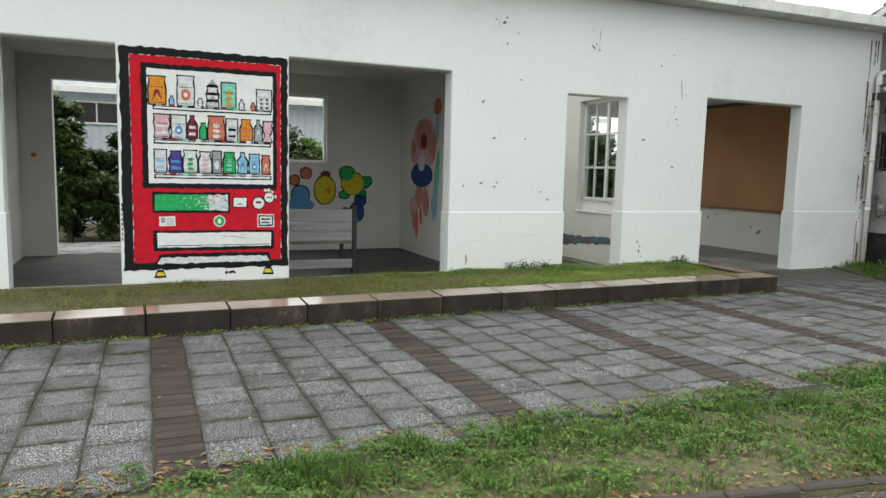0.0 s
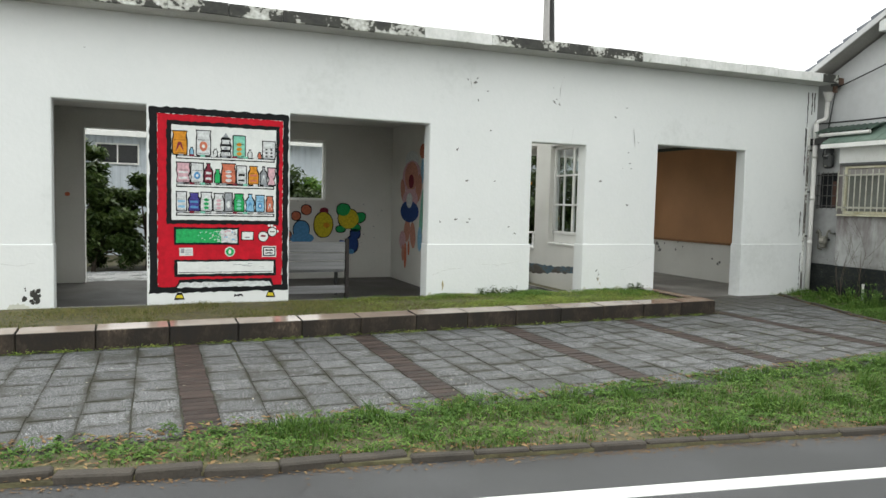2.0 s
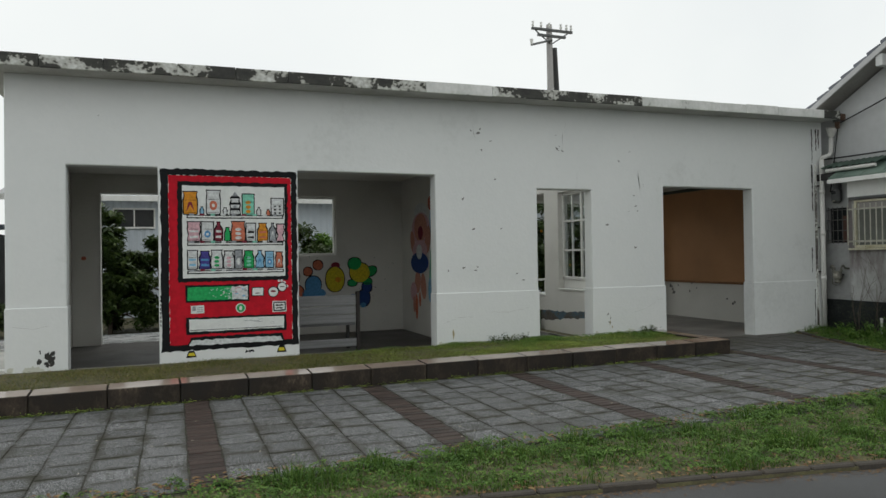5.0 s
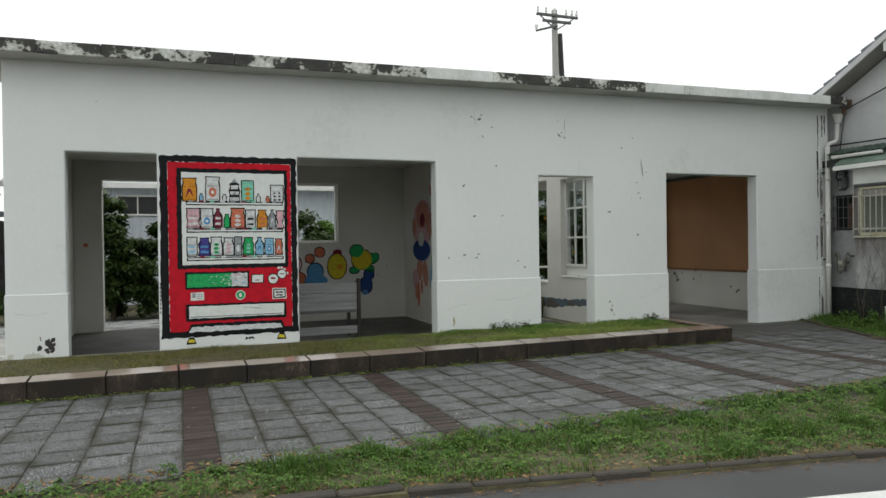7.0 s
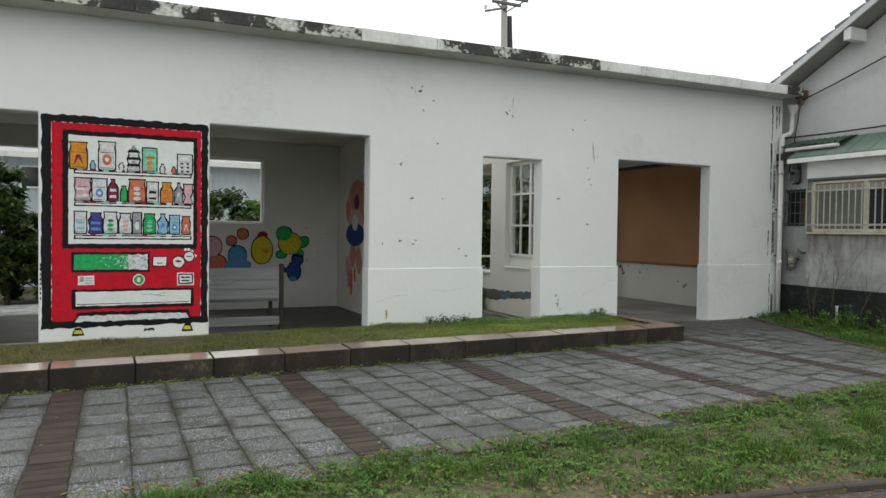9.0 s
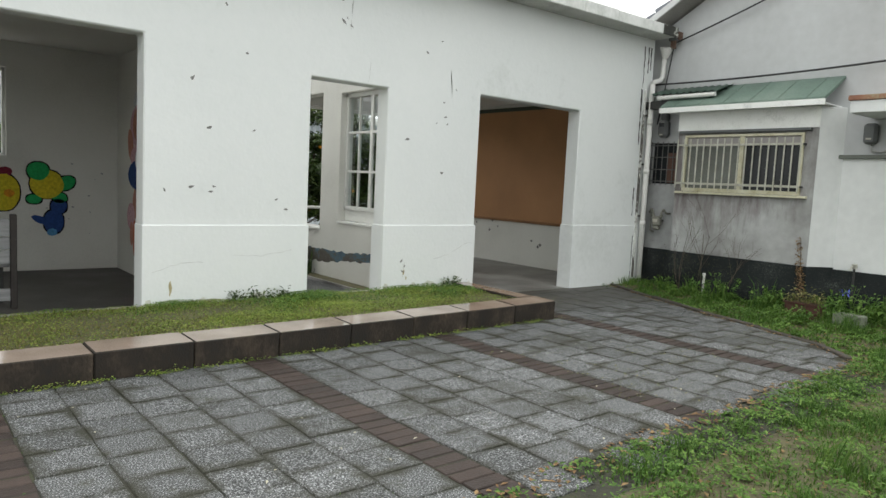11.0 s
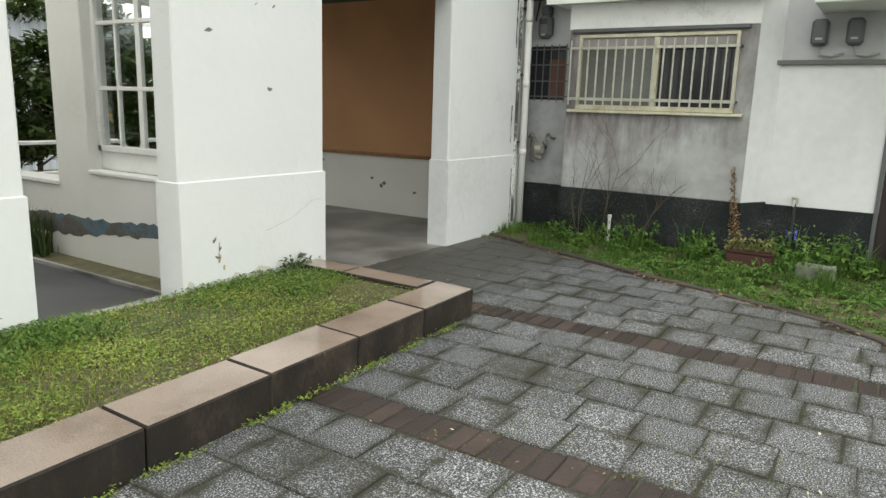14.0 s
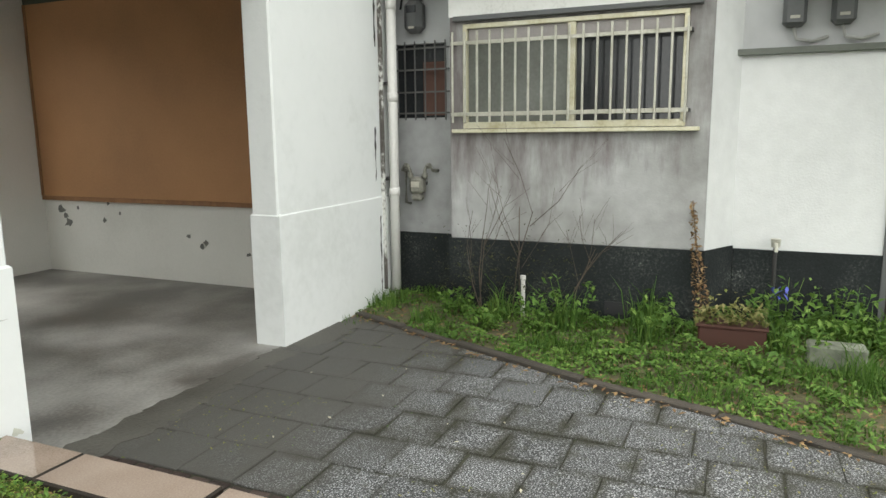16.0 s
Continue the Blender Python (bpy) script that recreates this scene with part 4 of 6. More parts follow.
# small lean-to roof next to the white building
bm = bmesh.new()
n = 40
rows = []
for k in range(n + 1):
    y = 7.0 + 1.1 * k / n
    w = 0.018 * math.cos(k * math.pi / 2)
    rows.append([bm.verts.new((x, y, z + w)) for x, z in ((10.72, 2.90), (HX + 0.1, 3.06))])
for a, b in zip(rows, rows[1:]):
    bm.faces.new((a[0], b[0], b[1], a[1]))
bmesh.ops.solidify(bm, geom=bm.faces[:], thickness=0.01)
lean = part("lean_to_roof", bm, COPPER, house, "mossy corrugated green lean-to roof")
part("gutter", tube([(10.72, 7.05, 2.85), (10.72, 7.98, 2.85)], 0.03, 8), PVC, lean)
part("beam", box((10.8, 7.7, 2.70), (10.9, 8.5, 2.82), 0.004), DARKIRON, lean)
# barred small window
sw = part("small_window", box((HX + 0.06, 7.79, 1.58), (HX + 0.07, 8.28, 2.21)), DARKPANE, house, "small dark window behind iron bars")
part("curtain", box((HX + 0.05, 7.79, 1.60), (HX + 0.058, 8.03, 2.06)), paint("brown_curtain", (0.12, 0.065, 0.05), 0.9), sw, "brown curtain")
for k in range(6):
    y = 7.79 + k * 0.096
    part("iron_bar", tube([(HX - 0.02, y, 1.56), (HX - 0.02, y, 2.23)], 0.007, 6), IRONBAR, sw)
for z in (1.62, 1.80, 1.99, 2.17):
    part("iron_bar", box((HX - 0.028, 7.75, z - 0.007), (HX - 0.018, 8.3, z + 0.007)), IRONBAR, sw)
# wall by the door: ledge, meters, door, canopy
part("ledge", box((HX - 0.06, 4.42, 1.975), (HX - 0.001, BY0 - 0.004, 2.02), 0.004), paint("mossy_ledge", (0.14, 0.15, 0.13), 0.8), house, "mossy grey ledge")
door = part("door", box((HX + 0.05, 3.5, 0.0), (HX + 0.09, 4.42, 1.9), 0.003), DOORW, house, "dark stained wooden front door")
for k in range(5):
    part("door_batten", box((HX + 0.035, 3.55 + k * 0.18, 0.05), (HX + 0.049, 3.60 + k * 0.18, 1.86), 0.003), DOORW, door)
part("lintel", box((HX - 0.03, 3.4, 1.9), (HX + 0.1, 4.45, 1.98), 0.004), WHITEP, house)
part("transom_pane", box((HX + 0.05, 3.5, 1.98), (HX + 0.06, 4.42, 2.42)), DARKPANE, house)
part("door_post", box((HX - 0.02, 4.421, 0.0), (HX - 0.001, 4.46, 1.94), 0.003), GREYBOX, house)
canopy = part("canopy", box((HX - 0.75, 2.6, 2.46), (HX - 0.001, 5.14, 2.60), 0.008), HOUSEW, house, "concrete canopy with a rusty sheet top")
part("sheet", box((HX - 0.77, 2.58, 2.604), (HX - 0.001, 5.16, 2.66), 0.004), RUST, canopy, "rust-red sheet")
# main roof: stepped tiles up the verge
vx0, vx1 = HX - 0.40, 18.0
s0, s1 = Vector((0, 8.5, 3.905)), Vector((0, 3.4, 6.76))
SOFFIT = material("grey_soffit", [(0.0, (0.14, 0.13, 0.12)), (0.5, (0.24, 0.23, 0.215)), (1.0, (0.32, 0.315, 0.30))], scale=1.5, bump=0.2)
roof = part("roof_board", slab([(vx0 + 0.02, 0), (vx1, 0), (vx1, 1), (vx0 + 0.02, 1)], 0, 0.05), SOFFIT, house, "grey soffit boarding under the roof")
dvec = (s1 - s0)
for v in roof.data.vertices:
    f, h = v.co.y, v.co.z
    v.co.y, v.co.z = s0.y + dvec.y * f, s0.z + dvec.z * f + h - 0.10
slope_n = 21
for k in range(slope_n):
    f = k / slope_n
    y, z = s0.y + dvec.y * f, s0.z + dvec.z * f
    for j in range(5):
        x = vx0 + j * 0.32
        bm = box((x, -0.14, -0.02), (x + 0.31, 0.13, 0.07), 0.014, Matrix.Translation((0, y, z - 0.015)) @ Matrix.Rotation(math.atan2(dvec.z, -dvec.y) * -1 + 0.14, 4, "X"))
        part("roof_tile", bm, ROOFTILE, roof)
bm = slab([(vx0 + 1.6, 0), (vx1, 0), (vx1, 1), (vx0 + 1.6, 1)], 0, 0.06)
for v in bm.verts:
    f, h = v.co.y, v.co.z
    v.co.y, v.co.z = s0.y + dvec.y * f, s0.z + dvec.z * f + h - 0.03
part("roof_plane", bm, ROOFTILE, roof)
part("verge_board", polygon_plate([(s0.y + 0.05, s0.z - 0.13), (s1.y, s1.z - 0.13), (s1.y, s1.z - 0.03), (s0.y + 0.05, s0.z - 0.03)], "x", vx0 + 0.02, 0.03), paint("grey_verge_paint", (0.5, 0.5, 0.5), 0.6), roof, "grey-white verge board")
for f in (0.3, 0.62):
    p = s0.lerp(s1, f)
    part("purlin_end", box((vx0 + 0.02, p.y - 0.06, p.z - 0.3), (HX, p.y + 0.06, p.z - 0.11), 0.004), HOUSEW, roof)
part("louvre", box((HX - 0.02, 6.2, 4.35), (HX - 0.001, 6.6, 4.5), 0.003), DARKROOM, house)

# meters and pipes on the house
gm = thing("gas_meter", "cream gas meter with pipes on the house wall", "gas meter")
part("body", box((HX - 0.17, 7.96, 0.92), (HX - 0.06, 8.09, 1.07), 0.025), GASGREY, gm)
part("lower_case", box((HX - 0.16, 7.975, 0.86), (HX - 0.07, 8.075, 0.925), 0.02), GASGREY, gm)
part("dial", box((HX - 0.176, 7.985, 0.98), (HX - 0.17, 8.065, 1.03), 0.002), CREAM, gm, "cream dial plate")
for y, side in ((7.955, -1), (8.095, 1)):
    part("pipe_bend", tube([(HX - 0.115, y, 1.05), (HX - 0.115, y, 1.12), (HX - 0.115, y + 0.02 * side, 1.165), (HX - 0.115, y + 0.055 * side, 1.165), (HX - 0.115, y + 0.075 * side, 1.13), (HX - 0.06, y + 0.075 * side, 1.12), (HX + 0.005, y + 0.075 * side, 1.12)], 0.016, 8), GASGREY, gm, smooth=True)
    part("union_nut", tube([(HX - 0.115, y, 1.065), (HX - 0.115, y, 1.10)], 0.026, 6), GASGREY, gm)
    part("union_nut", tube([(HX - 0.115, y + 0.03 * side, 1.165), (HX - 0.115, y + 0.05 * side, 1.165)], 0.026, 6), GASGREY, gm)
part("drop_pipe", tube([(HX - 0.09, 8.15, 1.12), (HX - 0.09, 8.15, 0.84), (HX + 0.004, 8.15, 0.82)], 0.013, 8), GASGREY, gm, smooth=True)
part("bracket", box((HX - 0.07, 7.98, 0.99), (HX + 0.0, 8.07, 1.02), 0.003), DARKIRON, gm)
em = thing("electricity_meter", "dark grey rounded electricity meter under the eave", "meter")
part("case", box((HX - 0.15, 7.96, 2.29), (HX - 0.001, 8.13, 2.56), 0.045), GREYBOX, em)
part("neck", box((HX - 0.12, 7.99, 2.55), (HX - 0.001, 8.10, 2.66), 0.02), GREYBOX, em)
part("window", box((HX - 0.157, 8.0, 2.45), (HX - 0.15, 8.09, 2.51), 0.003), DARKPANE, em)
part("tag", box((HX - 0.156, 8.02, 2.32), (HX - 0.15, 8.07, 2.338)), CREAM, em)
part("conduit", tube([(HX - 0.06, 8.045, 2.65), (HX - 0.06, 8.045, 2.85)], 0.015, 8), GREYBOX, em)
for k, y in enumerate((5.13, 4.83)):
    mb = thing("meter_box", "grey metal meter box above the mossy ledge", "meter box", "meter boxes by the door")
    part("case", box((HX - 0.13, y - 0.075, 2.15), (HX - 0.001, y + 0.075, 2.40), 0.03), GREYBOX, mb)
    part("cover", box((HX - 0.142, y - 0.055, 2.17), (HX - 0.131, y + 0.055, 2.36), 0.005), GREYBOX, mb)
    part("label_plate", box((HX - 0.146, y - 0.03, 2.20), (HX - 0.142, y + 0.03, 2.22)), CREAM, mb)
    part("cable", tube([(HX - 0.06, y, 2.15), (HX - 0.06, y - 0.02, 2.07), (HX - 0.05, y - 0.12, 2.05), (HX - 0.03, y - 0.22, 2.08)], 0.013, 6), GREYPIPE, mb, smooth=True)
tap = thing("garden_tap", "steel standpipe tap against the plinth", "tap")
part("pipe", tube([(HX - 0.1, 5.15, 0.0), (HX - 0.1, 5.15, 0.6)], 0.014, 8), DARKIRON, tap)
part("head", tube([(HX - 0.1, 5.15, 0.6), (HX - 0.1, 5.15, 0.66)], [0.03, 0.035], 10), BAR, tap)
part("spout", tube([(HX - 0.1, 5.15, 0.63), (HX - 0.2, 5.15, 0.63), (HX - 0.22, 5.15, 0.58)], 0.012, 8), BAR, tap)
stub = thing("pipe_stub", "short white plastic pipe stub standing in the border", "pipe")
part("pipe", tube([(BX - 0.14, 6.95, 0.0), (BX - 0.14, 6.95, 0.30)], 0.018, 8), PVC, stub)
part("cap", tube([(BX - 0.14, 6.95, 0.30), (BX - 0.14, 6.95, 0.33)], 0.023, 8), PVC, stub)

# ---- cables ----
def cable(a, b, sag, r=0.012):
    a, b = Vector(a), Vector(b)
    pts = [a.lerp(b, k / 14) - Vector((0, 0, sag * 4 * (k / 14) * (1 - k / 14))) for k in range(15)]
    c = thing("cable", "black service cable slung from the eave", "cable", "service cables")
    part("wire", tube(pts, r, 5), CABLE, c)


cable((11.02, 7.97, 3.7), (11.05, 3.0, 5.6), 0.12)
cable((11.02, 7.97, 3.66), (11.08, 8.2, 2.5), 0.02, 0.01)
cable((10.98, 8.3, 3.1), (11.05, 2.5, 3.35), 0.1, 0.014)

# ---- planter with granite kerb ----
def kerb_y(x):
    return 6.745 - 0.03 * (KERB_X - x)


planter = structure(new("trim_planter_kerb"), "pink granite kerb round a raised turf bed, dark brown face", "kerb")
KLEFT, KW, KRW = -6.0, 0.305, 0.235
x = KERB_X
rnd = random.Random(21)
ang = math.atan(0.03)


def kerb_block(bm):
    """Sets the polished top apart from the dark brown faces."""
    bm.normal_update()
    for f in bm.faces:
        # up-facing faces take the granite, all others the dark brown
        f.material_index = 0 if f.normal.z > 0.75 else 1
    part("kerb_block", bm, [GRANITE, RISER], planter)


w = 0.635
while x > KLEFT:
    m = Matrix.Translation((x, kerb_y(x), 0)) @ Matrix.Rotation(ang, 4, "Z") @ Matrix.Translation((0, rnd.uniform(-0.004, 0.004), rnd.uniform(-0.003, 0.002))) @ Matrix.Rotation(radians(2.2 + rnd.uniform(-0.2, 0.2)), 4, "X")
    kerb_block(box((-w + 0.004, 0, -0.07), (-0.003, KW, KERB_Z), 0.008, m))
    x -= w * math.cos(ang)
    w = 0.669
y = kerb_y(KERB_X) + KW + 0.014
for w in (0.70, 0.50):
    z = rnd.uniform(-0.002, 0.002)
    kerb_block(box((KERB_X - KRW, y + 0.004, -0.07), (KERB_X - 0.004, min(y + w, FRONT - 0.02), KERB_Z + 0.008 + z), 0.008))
    y += w
structure(link("planter_soil", slab([(KLEFT, kerb_y(KLEFT) + KW - 0.06), (KERB_X - KRW + 0.06, kerb_y(KERB_X) + KW - 0.06), (KERB_X - KRW + 0.06, FRONT - 0.013), (KLEFT, FRONT - 0.013)], -0.05, 0.168), SOIL), "soil of the raised bed in front of the building", "soil bed")
for a, b in ((OPEN_A, 0), (OPEN_B, 0), (OPEN_C, 0)):
    structure(link("trim_threshold", box((a[0] + 0.01, FRONT - 0.012, -0.05), (a[1] - 0.01, FRONT + 0.09, 0.165), 0.008), CONCRETE), "low concrete threshold at the opening", "threshold")

# ---- road kerb stones ----
rkerb = structure(new("trim_road_kerb"), "row of low brown kerb stones along the road, some tilted", "kerb")
x = -3.0
a = math.atan(-0.168)
while x < 11:
    w = rnd.uniform(0.34, 0.42)
    loose = x < 0.9
    m = Matrix.Translation((x, road_edge(x) + (rnd.uniform(-0.03, 0.03) if loose else rnd.uniform(-0.006, 0.006)), rnd.uniform(-0.012, 0.012) if loose else 0.0)) @ Matrix.Rotation(a + (rnd.uniform(-0.12, 0.12) if loose else 0), 4, "Z") @ Matrix.Rotation(rnd.uniform(-0.08, 0.08) if loose else 0, 4, "X")
    part("kerb_stone", box((0.005, 0.0, -0.06), (w - 0.005, 0.09 if loose else 0.062, 0.022 if loose else 0.012), 0.010, m), KERBM, rkerb)
    x += w * math.cos(a)
edging = structure(new("trim_border_edging"), "low sunken edging along the weedy border", "edging")
line = [(10.2, 8.2), (9.75, 7.15), (9.35, 6.2), (9.12, 5.45), (8.78, 4.6), (8.38, 4.15)]
for (xa, ya), (xb, yb) in zip(line, line[1:]):
    n = max(1, int(math.hypot(xb - xa, yb - ya) / 0.55))
    for k in range(n):
        p, q = Vector((xa + (xb - xa) * k / n, ya + (yb - ya) * k / n, 0)), Vector((xa + (xb - xa) * (k + 1) / n, ya + (yb - ya) * (k + 1) / n, 0))
        d = q - p
        m = Matrix.Translation(p) @ Matrix.Rotation(math.atan2(d.y, d.x), 4, "Z")
        part("edging_stone", box((0.006, -0.03, -0.05), (d.length - 0.006, 0.04, 0.028 + rnd.uniform(-0.012, 0.01)), 0.008, m), KERBM, edging)

# ---- bench ----
bench = thing("bench", "weathered slatted wooden bench seen from behind", "bench", at=(0, 0, 0))
bx0, bx1, by = 0.75, 2.60, 9.5
for z0, z1 in ((0.44, 0.57), (0.58, 0.70), (0.71, 0.87)):
    part("backrest_board", box((bx0, by, z0), (bx1 - 0.05, by + 0.03, z1), 0.004), BENCHW, bench)
for k in range(3):
    part("seat_board", box((bx0, by + 0.06 + k * 0.135, 0.40), (bx1 - 0.05, by + 0.18 + k * 0.135, 0.435), 0.004), BENCHW, bench)
for x in (bx0, bx1 - 0.05):
    part("post", box((x, by - 0.03, 0.0), (x + 0.055, by + 0.04, 0.92), 0.006), DARKPOST, bench, "blackened wooden post")
    part("front_leg", box((x - 0.06, by + 0.4, 0.0), (x - 0.01, by + 0.45, 0.40), 0.005), DARKIRON, bench)
part("stretcher", box((bx0, by - 0.01, 0.08), (bx1 - 0.05, by + 0.02, 0.20), 0.004), BENCHW, bench)

# ---- painted vending machine on the pillar ----
V_RED, V_BLACK, V_WHITE = paint("mural_red", (0.50, 0.010, 0.024), 0.75, 0.22, 14.0, 0.2), paint("mural_black", (0.010, 0.011, 0.012), 0.75, 0.4, 14.0, 0.2), paint("mural_white", (0.72, 0.74, 0.72), 0.75, 0.08, 14.0, 0.3)
V_COL = {n: paint("mural_" + n, c, 0.8, 0.3, 25, 0.2) for n, c in (("orange", (0.62, 0.26, 0.03)), ("green", (0.03, 0.36, 0.11)), ("blue", (0.10, 0.28, 0.52)), ("purple", (0.07, 0.06, 0.26)), ("pink", (0.6, 0.38, 0.42)),
          ("pale", (0.62, 0.64, 0.64)), ("mint", (0.22, 0.55, 0.42)), ("wine", (0.2, 0.03, 0.05)), ("brick", (0.55, 0.17, 0.1)), ("sky", (0.25, 0.48, 0.66)), ("yellow", (0.6, 0.5, 0.04)), ("grey", (0.30, 0.32, 0.34)), ("navy", (0.03, 0.07, 0.22)), ("skin", (0.52, 0.25, 0.19)))}
mural = thing("vending_machine_mural", "red and black vending machine painted on the wall", "mural", at=(0, 0, 0))
rnd = random.Random(31)


def daub(name, outline, mat, level, waver=0.004, step=0.04, label=""):
    """One painted patch; level sets how proud of the wall it lies."""
    outline = [(1.47 - 0.982 * (1.47 - x), 0.31 + 1.0135 * (z - 0.31)) for x, z in outline]
    return part(name, polygon_plate(wobble(outline, waver, step, rnd), "y", FRONT - 0.0025 * (level - 1) + 0.0005, 0.0028), mat, mural, label)


daub("border", rect(-0.248, 0.31, 1.452, 2.555), V_BLACK, 1, 0.010, 0.05)
daub("body", rect(-0.155, 0.385, 1.375, 2.475), V_RED, 2, 0.005, 0.06, label="red painted body")
for a, b in (((-0.155, 0.385), (-0.155, 2.475)), ((1.375, 0.385), (1.375, 2.475)), ((-0.155, 2.475), (1.375, 2.475))):
    for k in range(22):
        f = (k + rnd.uniform(0, 0.7)) / 22
        g = min(1.0, f + rnd.uniform(0.008, 0.042))
        p, q = (a[0] + (b[0] - a[0]) * f, a[1] + (b[1] - a[1]) * f), (a[0] + (b[0] - a[0]) * g, a[1] + (b[1] - a[1]) * g)
        t_ = rnd.uniform(0.002, 0.0045)
        daub("bare_edge", [p, q, (q[0] + (t_ if a[0] == b[0] else 0), q[1] + (0 if a[0] == b[0] else t_)), (p[0] + (t_ if a[0] == b[0] else 0), p[1] + (0 if a[0] == b[0] else t_))], V_WHITE, 3, 0.0035, 0.02)
daub("display_border", rect(-0.05, 1.155, 1.33, 2.40), V_BLACK, 3, 0.008)
daub("display", rect(0.008, 1.205, 1.288, 2.35), V_WHITE, 4, 0.004, label="white painted display")
for z in (1.965, 1.625, 1.275):
    daub("shelf_line", rect(0.06, z - 0.022, 1.27, z + 0.022), V_BLACK, 5, 0.003)
    daub("shelf", rect(0.075, z - 0.008, 1.255, z + 0.010), V_WHITE, 6, 0.002)
    for k in range(9):
        daub("price_tag", rect(0.09 + k * 0.13, z + 0.012, 0.145 + k * 0.13, z + 0.038), V_COL[("grey", "wine", "mint", "pale")[k % 4]], 7, 0.002)


def bottle(x, z, w, h, waist, neck):
    """The outline of a jar or bottle standing at z."""
    fs = (0.0, 0.05, 0.14, 0.25, 0.36, 0.48, 0.60, 0.68, 0.76, 0.84, 0.93, 0.94, 1.0)
    rs = [w / 2 * float(np.interp(f, (0, 0.06, 0.36, 0.60, 0.70, 0.80, 0.92, 0.94, 1), (0.86, 1.0, waist, 1.0, 0.5 + neck / 2, neck, neck, min(1.0, neck * 1.2), min(1.0, neck * 1.1)))) for f in fs]
    return [(x - r, z + h * f) for f, r in zip(fs, rs)][::-1] + [(x + r, z + h * f) for f, r in zip(fs, rs)]


def grown(outline, d):
    cx, cz = sum(p[0] for p in outline) / len(outline), sum(p[1] for p in outline) / len(outline)
    return [(cx + (x - cx) * (1 + d / max(0.02, abs(x - cx))) if abs(x - cx) > 1e-6 else x, cz + (z - cz) * (1 + d / max(0.02, abs(z - cz))) if abs(z - cz) > 1e-6 else z) for x, z in outline]


def goods(x, z, w, h, waist, neck, colour, mark):
    shape = bottle(x, z, w, h, waist, neck)
    daub("can_outline", grown(shape, 0.013), V_BLACK, 5, 0.002, 0.05)
    can = daub("can", shape, V_COL[colour], 6, 0.002, 0.05)
    if not mark:
        return
    ink = V_BLACK if mark == "black" else V_COL[mark]
    kind = int(x * 100 + z * 37) % 5
    if kind == 0:
        for k in range(3):
            daub("can_mark", oval(x, z + h * (0.17 + 0.22 * k), w * 0.24, h * 0.085, 10), ink, 7, 0.002, 0.05)
    elif kind == 1:
        for k in range(2):
            daub("can_mark", rect(x - w * 0.36, z + h * (0.15 + 0.3 * k), x + w * 0.36, z + h * (0.27 + 0.3 * k)), ink, 7, 0.004, 0.02)
    elif kind == 2:
        daub("can_mark", oval(x, z + h * 0.36, w * 0.3, h * 0.2, 14), ink, 7, 0.004, 0.02)
        daub("can_mark", oval(x, z + h * 0.36, w * 0.12, h * 0.08, 8), V_WHITE, 8, 0.003, 0.02)
    elif kind == 3:
        for k in range(6):
            daub("can_mark", oval(x + (k % 2 - 0.5) * w * 0.42, z + h * (0.14 + 0.2 * (k // 2)), w * 0.11, h * 0.055, 7), ink, 7, 0.002, 0.02)
    else:
        daub("can_mark", [(x - w * 0.3, z + h * 0.1), (x, z + h * 0.42), (x + w * 0.3, z + h * 0.1), (x + w * 0.12, z + h * 0.55), (x - w * 0.12, z + h * 0.55)], ink, 7, 0.003, 0.02)
    for k in range(2):
        daub("can_line", rect(x - w * 0.42, z + h * (0.05 + 0.57 * k), x + w * 0.42, z + h * (0.065 + 0.57 * k)), V_BLACK, 8, 0.002, 0.02)


